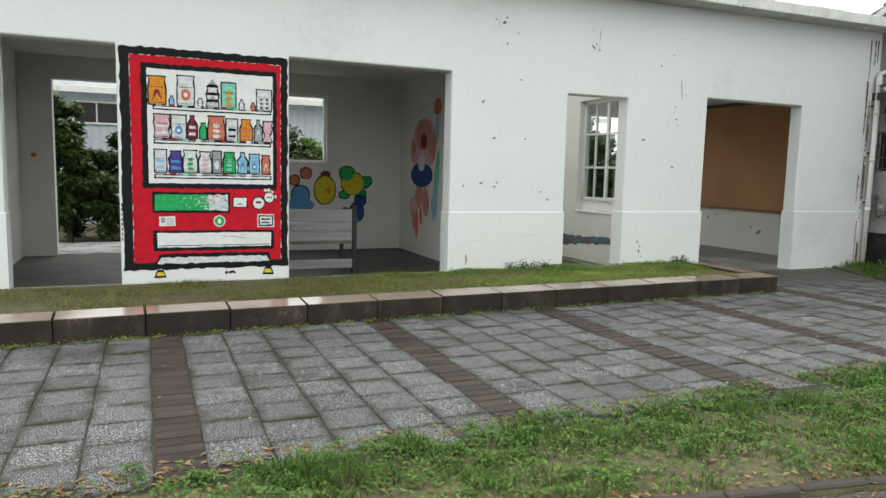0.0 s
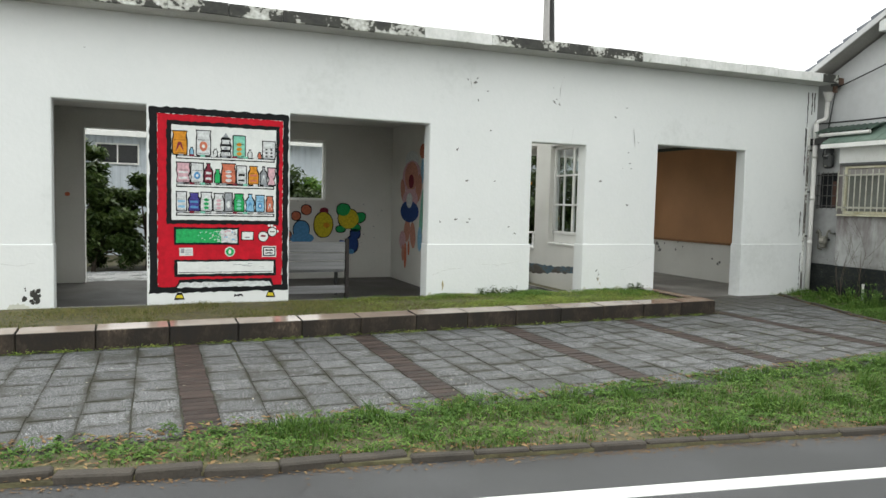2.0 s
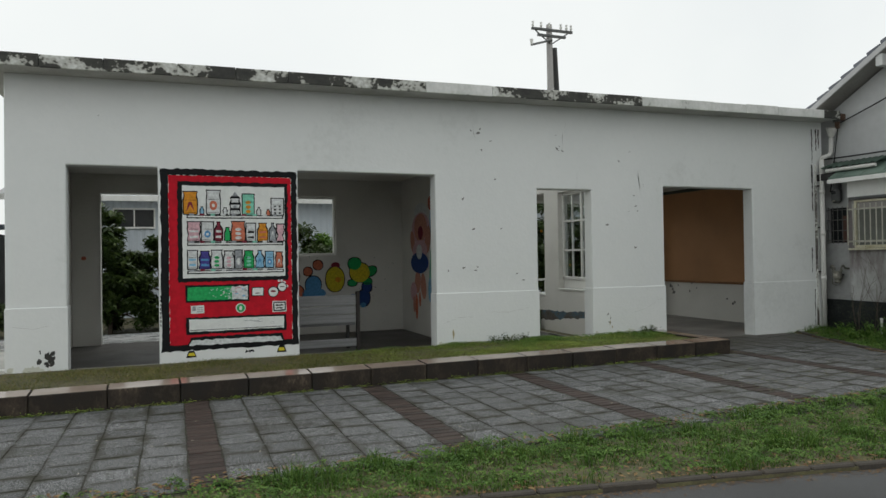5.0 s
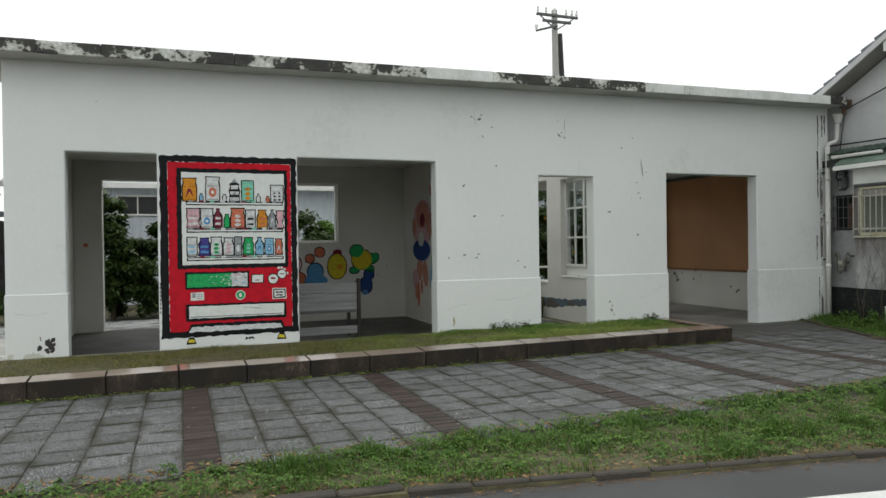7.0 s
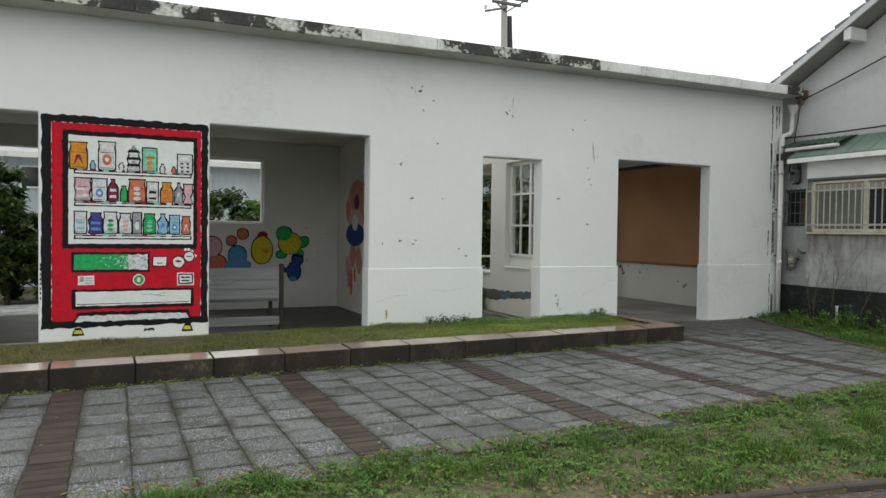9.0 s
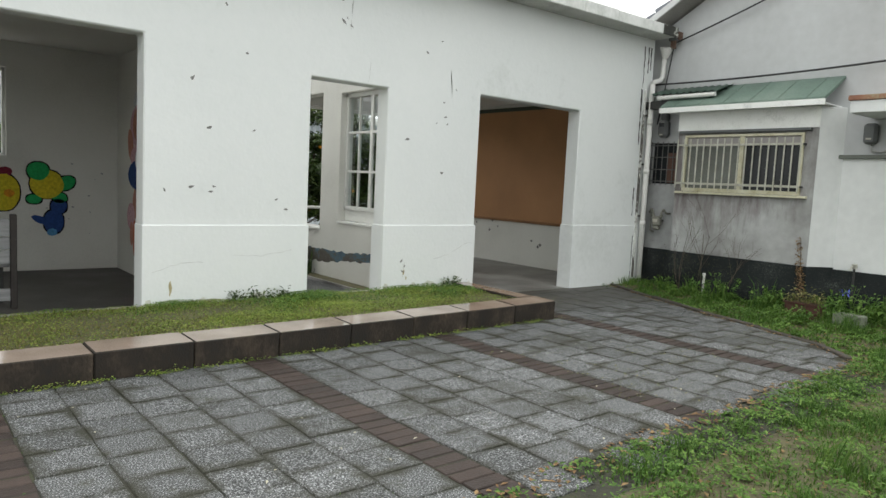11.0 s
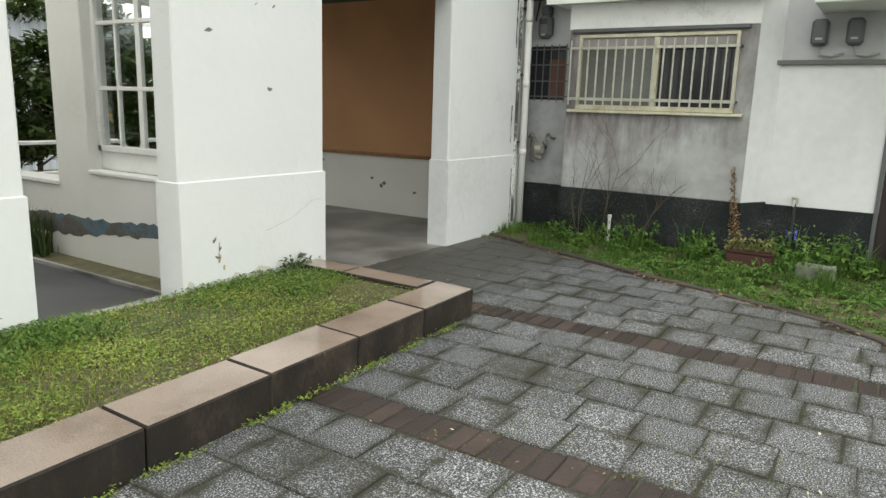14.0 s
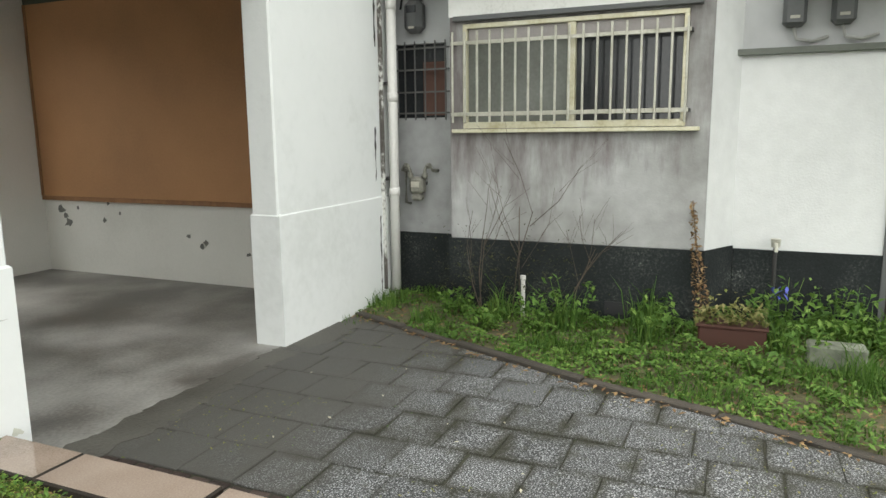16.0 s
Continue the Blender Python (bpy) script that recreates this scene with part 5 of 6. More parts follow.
for row in ([(0.105, 2.0, 0.16, 0.27, 1.0, 0.85, "orange", "wine"), (0.245, 2.0, 0.035, 0.08, 1, 0.5, "sky", ""), (0.385, 2.0, 0.16, 0.29, 1.0, 0.9, "pale", "brick"), (0.53, 2.0, 0.045, 0.07, 0.7, 0.5, "pale", "")],
            [(0.655, 2.0, 0.12, 0.20, 0.75, 0.7, "pale", "grey"), (0.82, 1.99, 0.14, 0.26, 1.0, 1.0, "mint", "orange"), (0.955, 1.99, 0.04, 0.09, 1, 0.4, "pale", ""), (1.075, 1.99, 0.035, 0.065, 1, 0.5, "brick", ""), (1.195, 1.99, 0.15, 0.21, 1, 1, "pale", "black")],
            [(0.145, 1.665, 0.15, 0.23, 0.8, 0.9, "pink", "pale"), (0.31, 1.665, 0.14, 0.23, 0.95, 0.95, "pale", "blue"), (0.445, 1.665, 0.09, 0.23, 1, 0.3, "wine", "pale"), (0.555, 1.665, 0.06, 0.16, 1, 0.5, "green", "")],
            [(0.69, 1.66, 0.16, 0.24, 1.05, 0.85, "brick", "pale"), (0.85, 1.66, 0.11, 0.22, 1, 1, "pale", "black"), (1.0, 1.66, 0.12, 0.22, 1, 0.6, "orange", "brick"), (1.13, 1.66, 0.08, 0.22, 0.9, 0.25, "grey", "pale"), (1.23, 1.66, 0.09, 0.21, 0.5, 0.9, "pink", "")],
            [(0.125, 1.32, 0.11, 0.22, 1, 0.95, "pale", "sky"), (0.275, 1.32, 0.13, 0.21, 0.8, 0.6, "purple", "blue"), (0.42, 1.32, 0.13, 0.22, 1, 0.8, "pale", "green"), (0.57, 1.32, 0.12, 0.21, 1, 0.7, "pale", "pink")],
            [(0.69, 1.32, 0.08, 0.22, 1, 1, "grey", "pale"), (0.82, 1.32, 0.12, 0.21, 0.95, 0.7, "green", "mint"), (0.96, 1.32, 0.10, 0.21, 0.8, 0.3, "sky", "blue"), (1.085, 1.32, 0.10, 0.20, 1, 0.9, "sky", "blue"), (1.21, 1.32, 0.085, 0.19, 0.8, 0.7, "brick", "pale")]):
    for item in row:
        goods(*item)
# tiered roofs of the painted pagoda
for z, w in ((2.21, 0.13), (2.13, 0.15), (2.06, 0.15)):
    daub("roof_line", [(0.655 - w / 2, z - 0.012), (0.655 + w / 2, z - 0.012), (0.655 + w * 0.35, z + 0.016), (0.655 - w * 0.35, z + 0.016)], V_BLACK, 8, 0.002)
daub("roof_tip", [(0.61, 2.215), (0.70, 2.215), (0.655, 2.285)], V_COL["grey"], 8, 0.002)
# lower half
daub("panel_outline", rect(0.035, 0.90, 0.825, 1.115), V_BLACK, 3, 0.004)
daub("green_panel", rect(0.06, 0.925, 0.62, 1.09), V_COL["green"], 4, 0.003, label="bright green painted panel")
daub("pale_panel", rect(0.60, 0.925, 0.80, 1.09), V_COL["pale"], 5, 0.008)
for k in range(46):
    x, z = 0.62 - abs(rnd.gauss(0, 0.11)), rnd.uniform(0.94, 1.075)
    daub("fleck", oval(max(0.08, x), z, rnd.uniform(0.006, 0.016), rnd.uniform(0.003, 0.007), 6, rnd.uniform(-0.6, 0.6)), V_COL["pale"] if k % 3 else V_COL["mint"], 5, 0.001, 0.05)
for k in range(12):
    x, z = rnd.uniform(0.62, 0.79), rnd.uniform(0.94, 1.075)
    daub("fleck", oval(x, z, rnd.uniform(0.01, 0.025), rnd.uniform(0.005, 0.012), 7, rnd.uniform(-0.6, 0.6)), V_COL[("sky", "pink", "grey")[k % 3]], 6, 0.002, 0.05)
for k in range(7):
    x = rnd.uniform(0.2, 1.1)
    daub("tray_scratch", rect(x, 0.60 + 0.01 * k, x + rnd.uniform(0.04, 0.12), 0.604 + 0.01 * k), V_COL["grey"], 5, 0.003, 0.02)
daub("plate_outline", rect(0.85, 0.955, 1.01, 1.07), V_BLACK, 3, 0.003)
daub("plate", rect(0.862, 0.967, 0.998, 1.058), V_WHITE, 4, 0.003)
daub("plate_mark", rect(0.90, 0.99, 0.96, 1.0), V_BLACK, 5, 0.003)
for x, z, r in ((1.13, 1.005, 0.072), (1.245, 1.065, 0.064)):
    daub("button_outline", oval(x, z, r, r, 20), V_BLACK, 3 if r > 0.07 else 4, 0.002, 0.03)
    daub("button", oval(x, z, r - 0.012, r - 0.012, 20), V_WHITE, 4 if r > 0.07 else 5, 0.002, 0.03)
daub("button_mark", oval(1.13, 1.012, 0.035, 0.014, 12), V_COL["wine"], 5, 0.002, 0.02)
daub("button_mark", rect(1.215, 1.06, 1.275, 1.072), V_BLACK, 6, 0.002, 0.02)
for k in range(4):
    daub("button_dot", oval(1.205 + k * 0.036, 1.145 - 0.012 * k * (k - 1), 0.017, 0.017, 10), V_WHITE, 3, 0.001, 0.02)
daub("notice", rect(0.10, 0.765, 0.26, 0.865), V_WHITE, 3, 0.004)
daub("notice_mark", rect(0.115, 0.80, 0.155, 0.85), V_COL["grey"], 4, 0.004)
for z in (0.785, 0.81, 0.835):
    daub("notice_line", rect(0.17, z - 0.004, 0.245, z + 0.004), V_COL["grey"], 4, 0.002)
daub("badge_outline", oval(0.71, 0.812, 0.062, 0.062, 20), V_WHITE, 3, 0.002, 0.03)
daub("badge", oval(0.71, 0.812, 0.05, 0.05, 20), V_COL["green"], 4, 0.002, 0.03)
daub("badge_mark", oval(0.71, 0.81, 0.018, 0.028, 10), V_WHITE, 5, 0.003, 0.02)
daub("sign_outline", rect(1.115, 0.745, 1.30, 0.885), V_WHITE, 3, 0.003)
daub("sign_rim", rect(1.128, 0.757, 1.288, 0.873), V_BLACK, 4, 0.003)
daub("sign", rect(1.143, 0.772, 1.273, 0.86), V_WHITE, 5, 0.003)
for z in (0.795, 0.832):
    daub("sign_line", rect(1.16, z - 0.008, 1.255, z + 0.008), V_BLACK, 6, 0.005, 0.015)
daub("tray_outline", rect(0.04, 0.505, 1.30, 0.715), V_BLACK, 3, 0.006)
daub("tray", rect(0.075, 0.54, 1.265, 0.69), V_WHITE, 4, 0.004, label="white painted slot")
daub("tray_line", rect(0.09, 0.555, 1.25, 0.562), V_BLACK, 5, 0.002)
daub("base_outline", [(0.04, 0.34), (1.29, 0.34), (1.23, 0.475), (0.10, 0.475)], V_BLACK, 3, 0.008)
daub("base_slot", [(0.08, 0.372), (1.25, 0.372), (1.21, 0.435), (0.11, 0.435)], V_COL["pale"], 4, 0.009)
for x in (0.10, 1.23):
    daub("foot", [(x - 0.065, 0.225), (x + 0.065, 0.225), (x + 0.03, 0.31), (x - 0.03, 0.31)], V_BLACK, 2, 0.003)
    daub("foot_band", [(x - 0.045, 0.245), (x + 0.045, 0.245), (x + 0.03, 0.285), (x - 0.03, 0.285)], V_COL["yellow"], 3, 0.003)
daub("scrawl", rect(0.77, 0.25, 0.87, 0.275), V_BLACK, 2, 0.012, 0.02)
for k in range(8):
    daub("scrawl", rect(-0.263, 0.62 + k * 0.05, -0.252, 0.65 + k * 0.05), V_BLACK, 1, 0.002, 0.02)

# ---- plain painted shapes on the inner walls ----
def painted_shapes(name, label, plane, c, shapes):
    t = thing(name, label, "wall painting")
    for k, (col, outline, outlined) in enumerate(shapes):
        if outlined:
            part("outline", polygon_plate(wobble(grown(outline, 0.014), 0.003, 0.05, rnd), plane, c - 0.0008 * k, 0.004), V_BLACK, t)
        part("patch", polygon_plate(wobble(outline, 0.004, 0.05, rnd), plane, c - 0.0008 * k - 0.004, 0.0035), V_COL[col], t)
    return t


BACK = 12.251
painted_shapes("wall_painting", "yellow and green rounded shape painted on plaster", "y", BACK, [("green", oval(3.54, 1.17, 0.13, 0.09, tilt=0.5), True), ("green", oval(3.17, 0.95, 0.09, 0.06), True), ("green", oval(3.47, 0.97, 0.09, 0.07), True), ("yellow", oval(3.32, 1.15, 0.2, 0.19), True), ("green", oval(3.22, 1.32, 0.13, 0.12), True)])
painted_shapes("wall_painting", "yellow egg shape with a dark tuft painted on plaster", "y", BACK, [("wine", oval(2.84, 1.30, 0.09, 0.06), False), ("yellow", oval(2.83, 1.03, 0.18, 0.24), True), ("orange", oval(2.89, 1.02, 0.06, 0.05), False)])
painted_shapes("wall_painting", "blue rounded shape painted low on the wall", "y", BACK, [("blue", oval(2.42, 0.77, 0.23, 0.11), False), ("blue", oval(2.41, 0.93, 0.15, 0.17), True)])
painted_shapes("wall_painting", "red rounded shape painted low on the wall", "y", BACK, [("brick", oval(1.99, 0.81, 0.24, 0.15), True), ("pink", oval(1.98, 1.09, 0.17, 0.17), True)])
painted_shapes("wall_painting", "dark blue rounded shape painted on plaster", "y", BACK, [("navy", oval(3.40, 0.65, 0.12, 0.16), True), ("navy", oval(3.26, 0.67, 0.13, 0.05, tilt=-0.4), False), ("navy", oval(3.46, 0.86, 0.1, 0.1), True), ("blue", oval(3.38, 0.51, 0.06, 0.05), False)])
painted_shapes("wall_painting", "two small red round shapes painted on plaster", "y", BACK, [("brick", oval(2.31, 1.19, 0.08, 0.08), True), ("brick", oval(2.50, 1.31, 0.09, 0.09), True)])
painted_shapes("wall_painting", "faded salmon and blue shapes painted on the partition", "x", 4.201, [("pale", oval(11.12, 2.28, 0.35, 0.16), False), ("pink", oval(11.12, 1.96, 0.49, 0.30), False), ("skin", oval(11.12, 1.98, 0.36, 0.26), False), ("wine", oval(11.12, 1.88, 0.14, 0.13), False), ("skin", oval(10.73, 1.75, 0.14, 0.26, tilt=0.3), False), ("skin", oval(11.57, 1.72, 0.12, 0.22, tilt=-0.3), False), ("pink", oval(11.16, 1.56, 0.41, 0.18), False), ("navy", oval(11.19, 1.33, 0.49, 0.2), False), ("pale", oval(11.19, 1.53, 0.16, 0.14), False)])
painted_shapes("wall_painting", "faded reddish drip shapes painted low on the partition", "x", 4.201, [("skin", oval(11.31, 0.98, 0.16, 0.22, tilt=0.2), False), ("pink", oval(11.55, 0.78, 0.18, 0.18), False), ("skin", oval(10.99, 0.90, 0.14, 0.24, tilt=-0.2), False), ("brick", oval(11.38, 0.50, 0.07, 0.24), False), ("skin", oval(11.51, 0.55, 0.07, 0.16), False), ("brick", oval(11.19, 0.65, 0.05, 0.14), False)])
painted_shapes("wall_painting", "thin teal and red shapes painted near the opening", "x", 4.201, [("brick", oval(10.56, 2.40, 0.15, 0.13), False), ("sky", oval(10.56, 2.05, 0.07, 0.22), False), ("mint", oval(10.56, 1.25, 0.09, 0.5, tilt=0.15), False), ("sky", oval(10.63, 0.85, 0.11, 0.22), False)])
painted_shapes("wall_painting", "small red smudge on the plaster", "y", BACK, [("brick", oval(-1.50, 1.50, 0.04, 0.035), False)])
for k in range(26):
    x, z, r = rnd.uniform(1.8, 4.0), rnd.uniform(0.35, 1.55), rnd.uniform(0.006, 0.02)
    structure(link("paint_fleck", polygon_plate(oval(x, z, r, r * 0.5, 6, rnd.uniform(0, 3)), "y", BACK, 0.003), V_COL["grey"]), "small grey paint fleck on plaster", "paint fleck")

# ---- behind the building ----
siding = thing("siding_house", "pale blue corrugated siding house behind the hedge", "house", at=(0, 0, 0))
n, x0, x1, sy = 360, -3.9, 13.0, 19.0
V, F = [], []
for k in range(n + 1):
    x = x0 + (x1 - x0) * k / n
    yy = sy + (0.0, 0.02, 0.02, 0.0)[k % 4]
    V += [(x, yy, -0.1), (x, yy, 3.05)]
F = [(2 * k, 2 * k + 2, 2 * k + 3, 2 * k + 1) for k in range(n)]
mesh_from("wall", V, F, SIDING, siding)
part("core", box((x0, sy + 0.05, -0.1), (x1, sy + 7, 3.0)), SIDING, siding)
bm = bmesh.new()
vs = [bm.verts.new(p) for p in ((x0 - 0.3, sy - 0.45, 3.0), (x1 + 0.3, sy - 0.45, 3.0), (x1 + 0.3, sy + 4, 4.2), (x0 - 0.3, sy + 4, 4.2))]
bm.faces.new(vs)
bmesh.ops.solidify(bm, geom=bm.faces[:], thickness=0.08)
part("roof", bm, paint("pale_sheet_roof", (0.62, 0.63, 0.64), 0.4), siding)
part("fascia", box((x0 - 0.3, sy - 0.48, 2.98), (x1 + 0.3, sy - 0.45, 3.12), 0.005), WHITEP, siding)
for a, b in ((-1.5, -0.55), (2.1, 2.75), (6.2, 7.1)):
    w = part("window", box((a, sy - 0.03, 2.33), (b, sy - 0.012, 2.8)), DARKPANE, siding)
    bm = bmesh.new()
    for p, q in (((a - 0.04, sy - 0.05, 2.29), (b + 0.04, sy - 0.031, 2.335)), ((a - 0.04, sy - 0.05, 2.79), (b + 0.04, sy - 0.031, 2.83)), ((a - 0.04, sy - 0.05, 2.335), (a, sy - 0.031, 2.79)), ((b, sy - 0.05, 2.335), (b + 0.04, sy - 0.031, 2.79)), (((a + b) / 2 - 0.015, sy - 0.05, 2.335), ((a + b) / 2 + 0.015, sy - 0.031, 2.79))):
        add_box(bm, p, q)
    part("window_frame", bm, WHITEP, w)


def shrub(name, label, cx, cy, w, d, h, n, size, seed, mat=LEAF, trunk=0.05, category="shrub", fruit=0, low=0.12, group=""):
    """A tapered trunk with limbs and a crown of leaf clumps, uneven, with gaps."""
    r = np.random.RandomState(seed)
    t = thing(name, label, category, group)
    bm = bmesh.new()
    clumps = []
    count = max(10, int(n / 260))
    for k in range(count):
        a, q, e = r.uniform(0, 6.283), math.sqrt(r.uniform(0.02, 1)), r.uniform(low, 1)
        bulge = 1.0 - 0.55 * max(0, e - 0.55) / 0.45
        clumps.append((cx + math.cos(a) * q * w / 2 * bulge, cy + math.sin(a) * q * d / 2 * bulge, h * (0.1 + 0.86 * e), r.uniform(0.10, 0.2) * (w + h) / 3))
    add_tube(bm, [(cx, cy, -0.06), (cx + 0.03, cy, h * 0.25), (cx - 0.02, cy + 0.02, h * 0.55)], [trunk, trunk * 0.8, trunk * 0.4], 7)
    for c in clumps[:: max(1, count // 14)]:
        st = (cx + r.uniform(-0.03, 0.03), cy, h * r.uniform(0.12, 0.45))
        mid = ((st[0] + c[0]) / 2, (st[1] + c[1]) / 2, (st[2] + c[2]) / 2 + 0.05 * h)
        add_tube(bm, [st, mid, c[:3]], [trunk * 0.45, trunk * 0.3, trunk * 0.12], 5)
    part("trunk", bm, BARK, t)
    pts = []
    for k in range(n):
        c = clumps[r.randint(count)]
        v = r.normal(size=3)
        v = v / np.linalg.norm(v) * c[3] * r.uniform(0.3, 1.15)
        pts.append((c[0] + v[0] * 1.25, c[1] + v[1] * 1.25, max(0.02, c[2] + v[2] * 0.8)))
    leaves("crown", pts, size * 1.45, mat, seed + 1, t, 0.35)
    for k in range(fruit):
        p = pts[r.randint(n)]
        bm = bmesh.new()
        bmesh.ops.create_icosphere(bm, subdivisions=1, radius=0.04, matrix=Matrix.Translation((p[0], p[1] - 0.06, p[2])))
        part("fruit", bm, V_COL["orange"], t, "ripe orange fruit", True)
    return t


shrub("shrub", "low dense shrub edging the back path", -1.3, 14.75, 2.4, 0.9, 1.15, 6500, 0.045, 53, low=0.0)
shrub("shrub", "low dense shrub edging the back path", 0.5, 14.8, 2.2, 0.9, 1.0, 5500, 0.045, 54, low=0.0)
shrub("orange_tree", "bushy green citrus tree behind the doorway", -1.75, 15.2, 2.3, 1.8, 2.6, 9500, 0.06, 40, category="tree")
shrub("shrub", "dense dark green shrub beside the back path", -0.3, 15.6, 2.2, 1.6, 1.9, 8500, 0.055, 41)
shrub("orange_tree", "citrus tree with orange fruit under the window", 2.2, 15.4, 2.5, 1.8, 2.2, 10000, 0.055, 42, fruit=9, category="tree")
shrub("shrub", "yellowish green shrub beside the back path", 3.6, 15.6, 1.7, 1.5, 1.95, 5000, 0.05, 43, mat=WEED)
shrub("shrub", "dense dark green shrub beside the back path", 0.9, 16.0, 1.6, 1.4, 1.6, 4000, 0.055, 44)
shrub("orange_tree", "tall citrus tree with yellow fruit beyond the passage", 6.6, 15.8, 2.6, 2.2, 3.3, 8000, 0.06, 45, fruit=10, category="tree")
shrub("orange_tree", "tall citrus tree with yellow fruit beyond the passage", 8.9, 15.6, 2.6, 2.2, 3.0, 8000, 0.06, 46, fruit=12, category="tree")
shrub("orange_tree", "dense citrus tree behind the open room", 7.8, 15.1, 2.0, 1.6, 3.0, 9000, 0.06, 51, fruit=6, category="tree")
shrub("shrub", "tall dark green shrub behind the open room", 10.0, 15.2, 1.8, 1.6, 2.9, 7000, 0.06, 52)
shrub("shrub", "dark green shrub behind the white rail", 10.9, 15.4, 2.2, 1.8, 2.3, 5500, 0.06, 47)
shrub("shrub", "low dark shrub at the corner of the path", -3.9, 14.8, 2.2, 1.6, 1.05, 4500, 0.05, 48)
shrub("tree", "tall dark broadleaf tree beyond the building", -6.0, 17.0, 4.2, 3.6, 5.2, 26000, 0.08, 49, trunk=0.14, category="tree", low=0.35)

rail = thing("guard_rail", "white tubular guard rail with rounded ends", "rail", at=(0, 0, 0))
for a, b in ((5.2, 7.0), (7.2, 9.0), (9.2, 11.0)):
    arc = [(a, 13.4, -0.05), (a, 13.4, 0.72), (a + 0.05, 13.4, 0.82), (a + 0.15, 13.4, 0.86), (b - 0.15, 13.4, 0.86), (b - 0.05, 13.4, 0.82), (b, 13.4, 0.72), (b, 13.4, -0.05)]
    part("hoop", tube(arc, 0.028, 8), WHITEP, rail, smooth=True)
    part("post", tube([((a + b) / 2, 13.4, -0.05), ((a + b) / 2, 13.4, 0.86)], 0.022, 8), WHITEP, rail, smooth=True)

# shed and yard past the left end
shed = thing("shed", "dark timber shed with a tiled lean roof", "shed", at=(0, 0, 0))
part("wall", box((-9.5, 18.0, -0.1), (-4.35, 21.0, 2.2), 0.01), material("dark_boarding", [(0.0, (0.05, 0.045, 0.04)), (1.0, (0.13, 0.12, 0.11))], scale=2, stretch=(8, 8, 0.5), bump=0.3), shed)
part("roof", box((-9.9, 17.5, 2.2), (-4.1, 21.3, 2.34), 0.02, Matrix.Translation((0, 0, -0.9)) @ Matrix.Rotation(0.05, 4, "X")), ROOFTILE, shed)
sw2 = part("window", box((-5.35, 17.96, 1.0), (-4.6, 17.985, 1.9)), FROST, shed)
bm = bmesh.new()
for a, b in (((-5.4, 17.94, 0.95), (-4.55, 17.96, 1.0)), ((-5.4, 17.94, 1.9), (-4.55, 17.96, 1.94)), ((-5.0, 17.94, 1.0), (-4.96, 17.96, 1.9)), ((-5.4, 17.94, 1.0), (-5.36, 17.96, 1.9)), ((-4.59, 17.94, 1.0), (-4.55, 17.96, 1.9))):
    add_box(bm, a, b)
part("window_frame", bm, GREYBOX, sw2)
ac = thing("air_conditioner", "white outdoor air conditioner unit by the shed", "air conditioner")
part("case", box((-5.6, 17.5, 0.35), (-4.9, 17.8, 0.95), 0.02), WHITEP, ac)
part("grille", tube([(-5.35, 17.495, 0.65), (-5.35, 17.48, 0.65)], 0.2, 16), DARKIRON, ac)
part("stand", box((-5.55, 17.5, -0.06), (-4.95, 17.8, 0.348), 0.01), CONCRETE, ac)
structure(link("yard_gravel", slab([(-30, 8.4), (-1.95, 8.4), (-1.95, 12.15), (-30, 12.15)], -0.056, -0.012), ROOFCON), "grey gravel yard past the end wall", "gravel")
bar = thing("low_rail", "low white rail along the gravel yard", "rail")
part("rail", tube([(-6.0, 8.9, 0.12), (-1.98, 8.9, 0.12)], 0.02, 6), WHITEP, bar)
for x in (-5.8, -4.0, -2.2):
    part("post", tube([(x, 8.9, -0.05), (x, 8.9, 0.12)], 0.018, 6), WHITEP, bar)

# ---- utility pole ----
pole = thing("utility_pole", "grey concrete utility pole with crossarms", "utility pole", at=(0.27, 0, 0.22))
part("shaft", tube([(13.15, 22, -0.5), (13.05, 22, 9.95)], [0.17, 0.11], 10), POLE, pole, smooth=True)
part("stay_pole", tube([(13.75, 22.1, -0.5), (13.3, 22.05, 9.1)], [0.13, 0.10], 8), CABLE, pole, "dark leaning stay pole", smooth=True)
for z, a, b in ((9.72, 12.25, 14.0), (9.5, 12.5, 13.7)):
    part("crossarm", box((a, 21.86, z - 0.045), (b, 21.95, z + 0.045), 0.004), GREYBOX, pole)
part("crossarm", tube([(11.85, 21.2, 8.85), (13.1, 21.9, 9.35)], 0.045, 6), GREYBOX, pole)
part("brace", tube([(12.4, 21.9, 9.66), (13.05, 21.9, 9.2)], 0.025, 6), GREYBOX, pole)
part("brace", tube([(13.8, 21.9, 9.66), (13.1, 21.9, 9.2)], 0.025, 6), GREYBOX, pole)
for x in (12.3, 12.65, 13.0, 13.5, 13.75, 13.95):
    part("insulator", tube([(x, 21.9, 9.765), (x, 21.9, 9.86), (x, 21.9, 9.9), (x, 21.9, 9.98)], [0.025, 0.06, 0.03, 0.05], 8), WHITEP, pole)
part("insulator", tube([(11.85, 21.2, 8.85), (11.85, 21.2, 9.05)], [0.04, 0.07], 8), WHITEP, pole)

# ---- weeds, grass and litter ----
def border_x(y):
    return float(np.interp(y, [2.0, 3.9, 4.15, 4.6, 5.45, 6.2, 7.15, 8.2], [7.2, 7.95, 8.38, 8.78, 9.12, 9.35, 9.75, 10.2]))


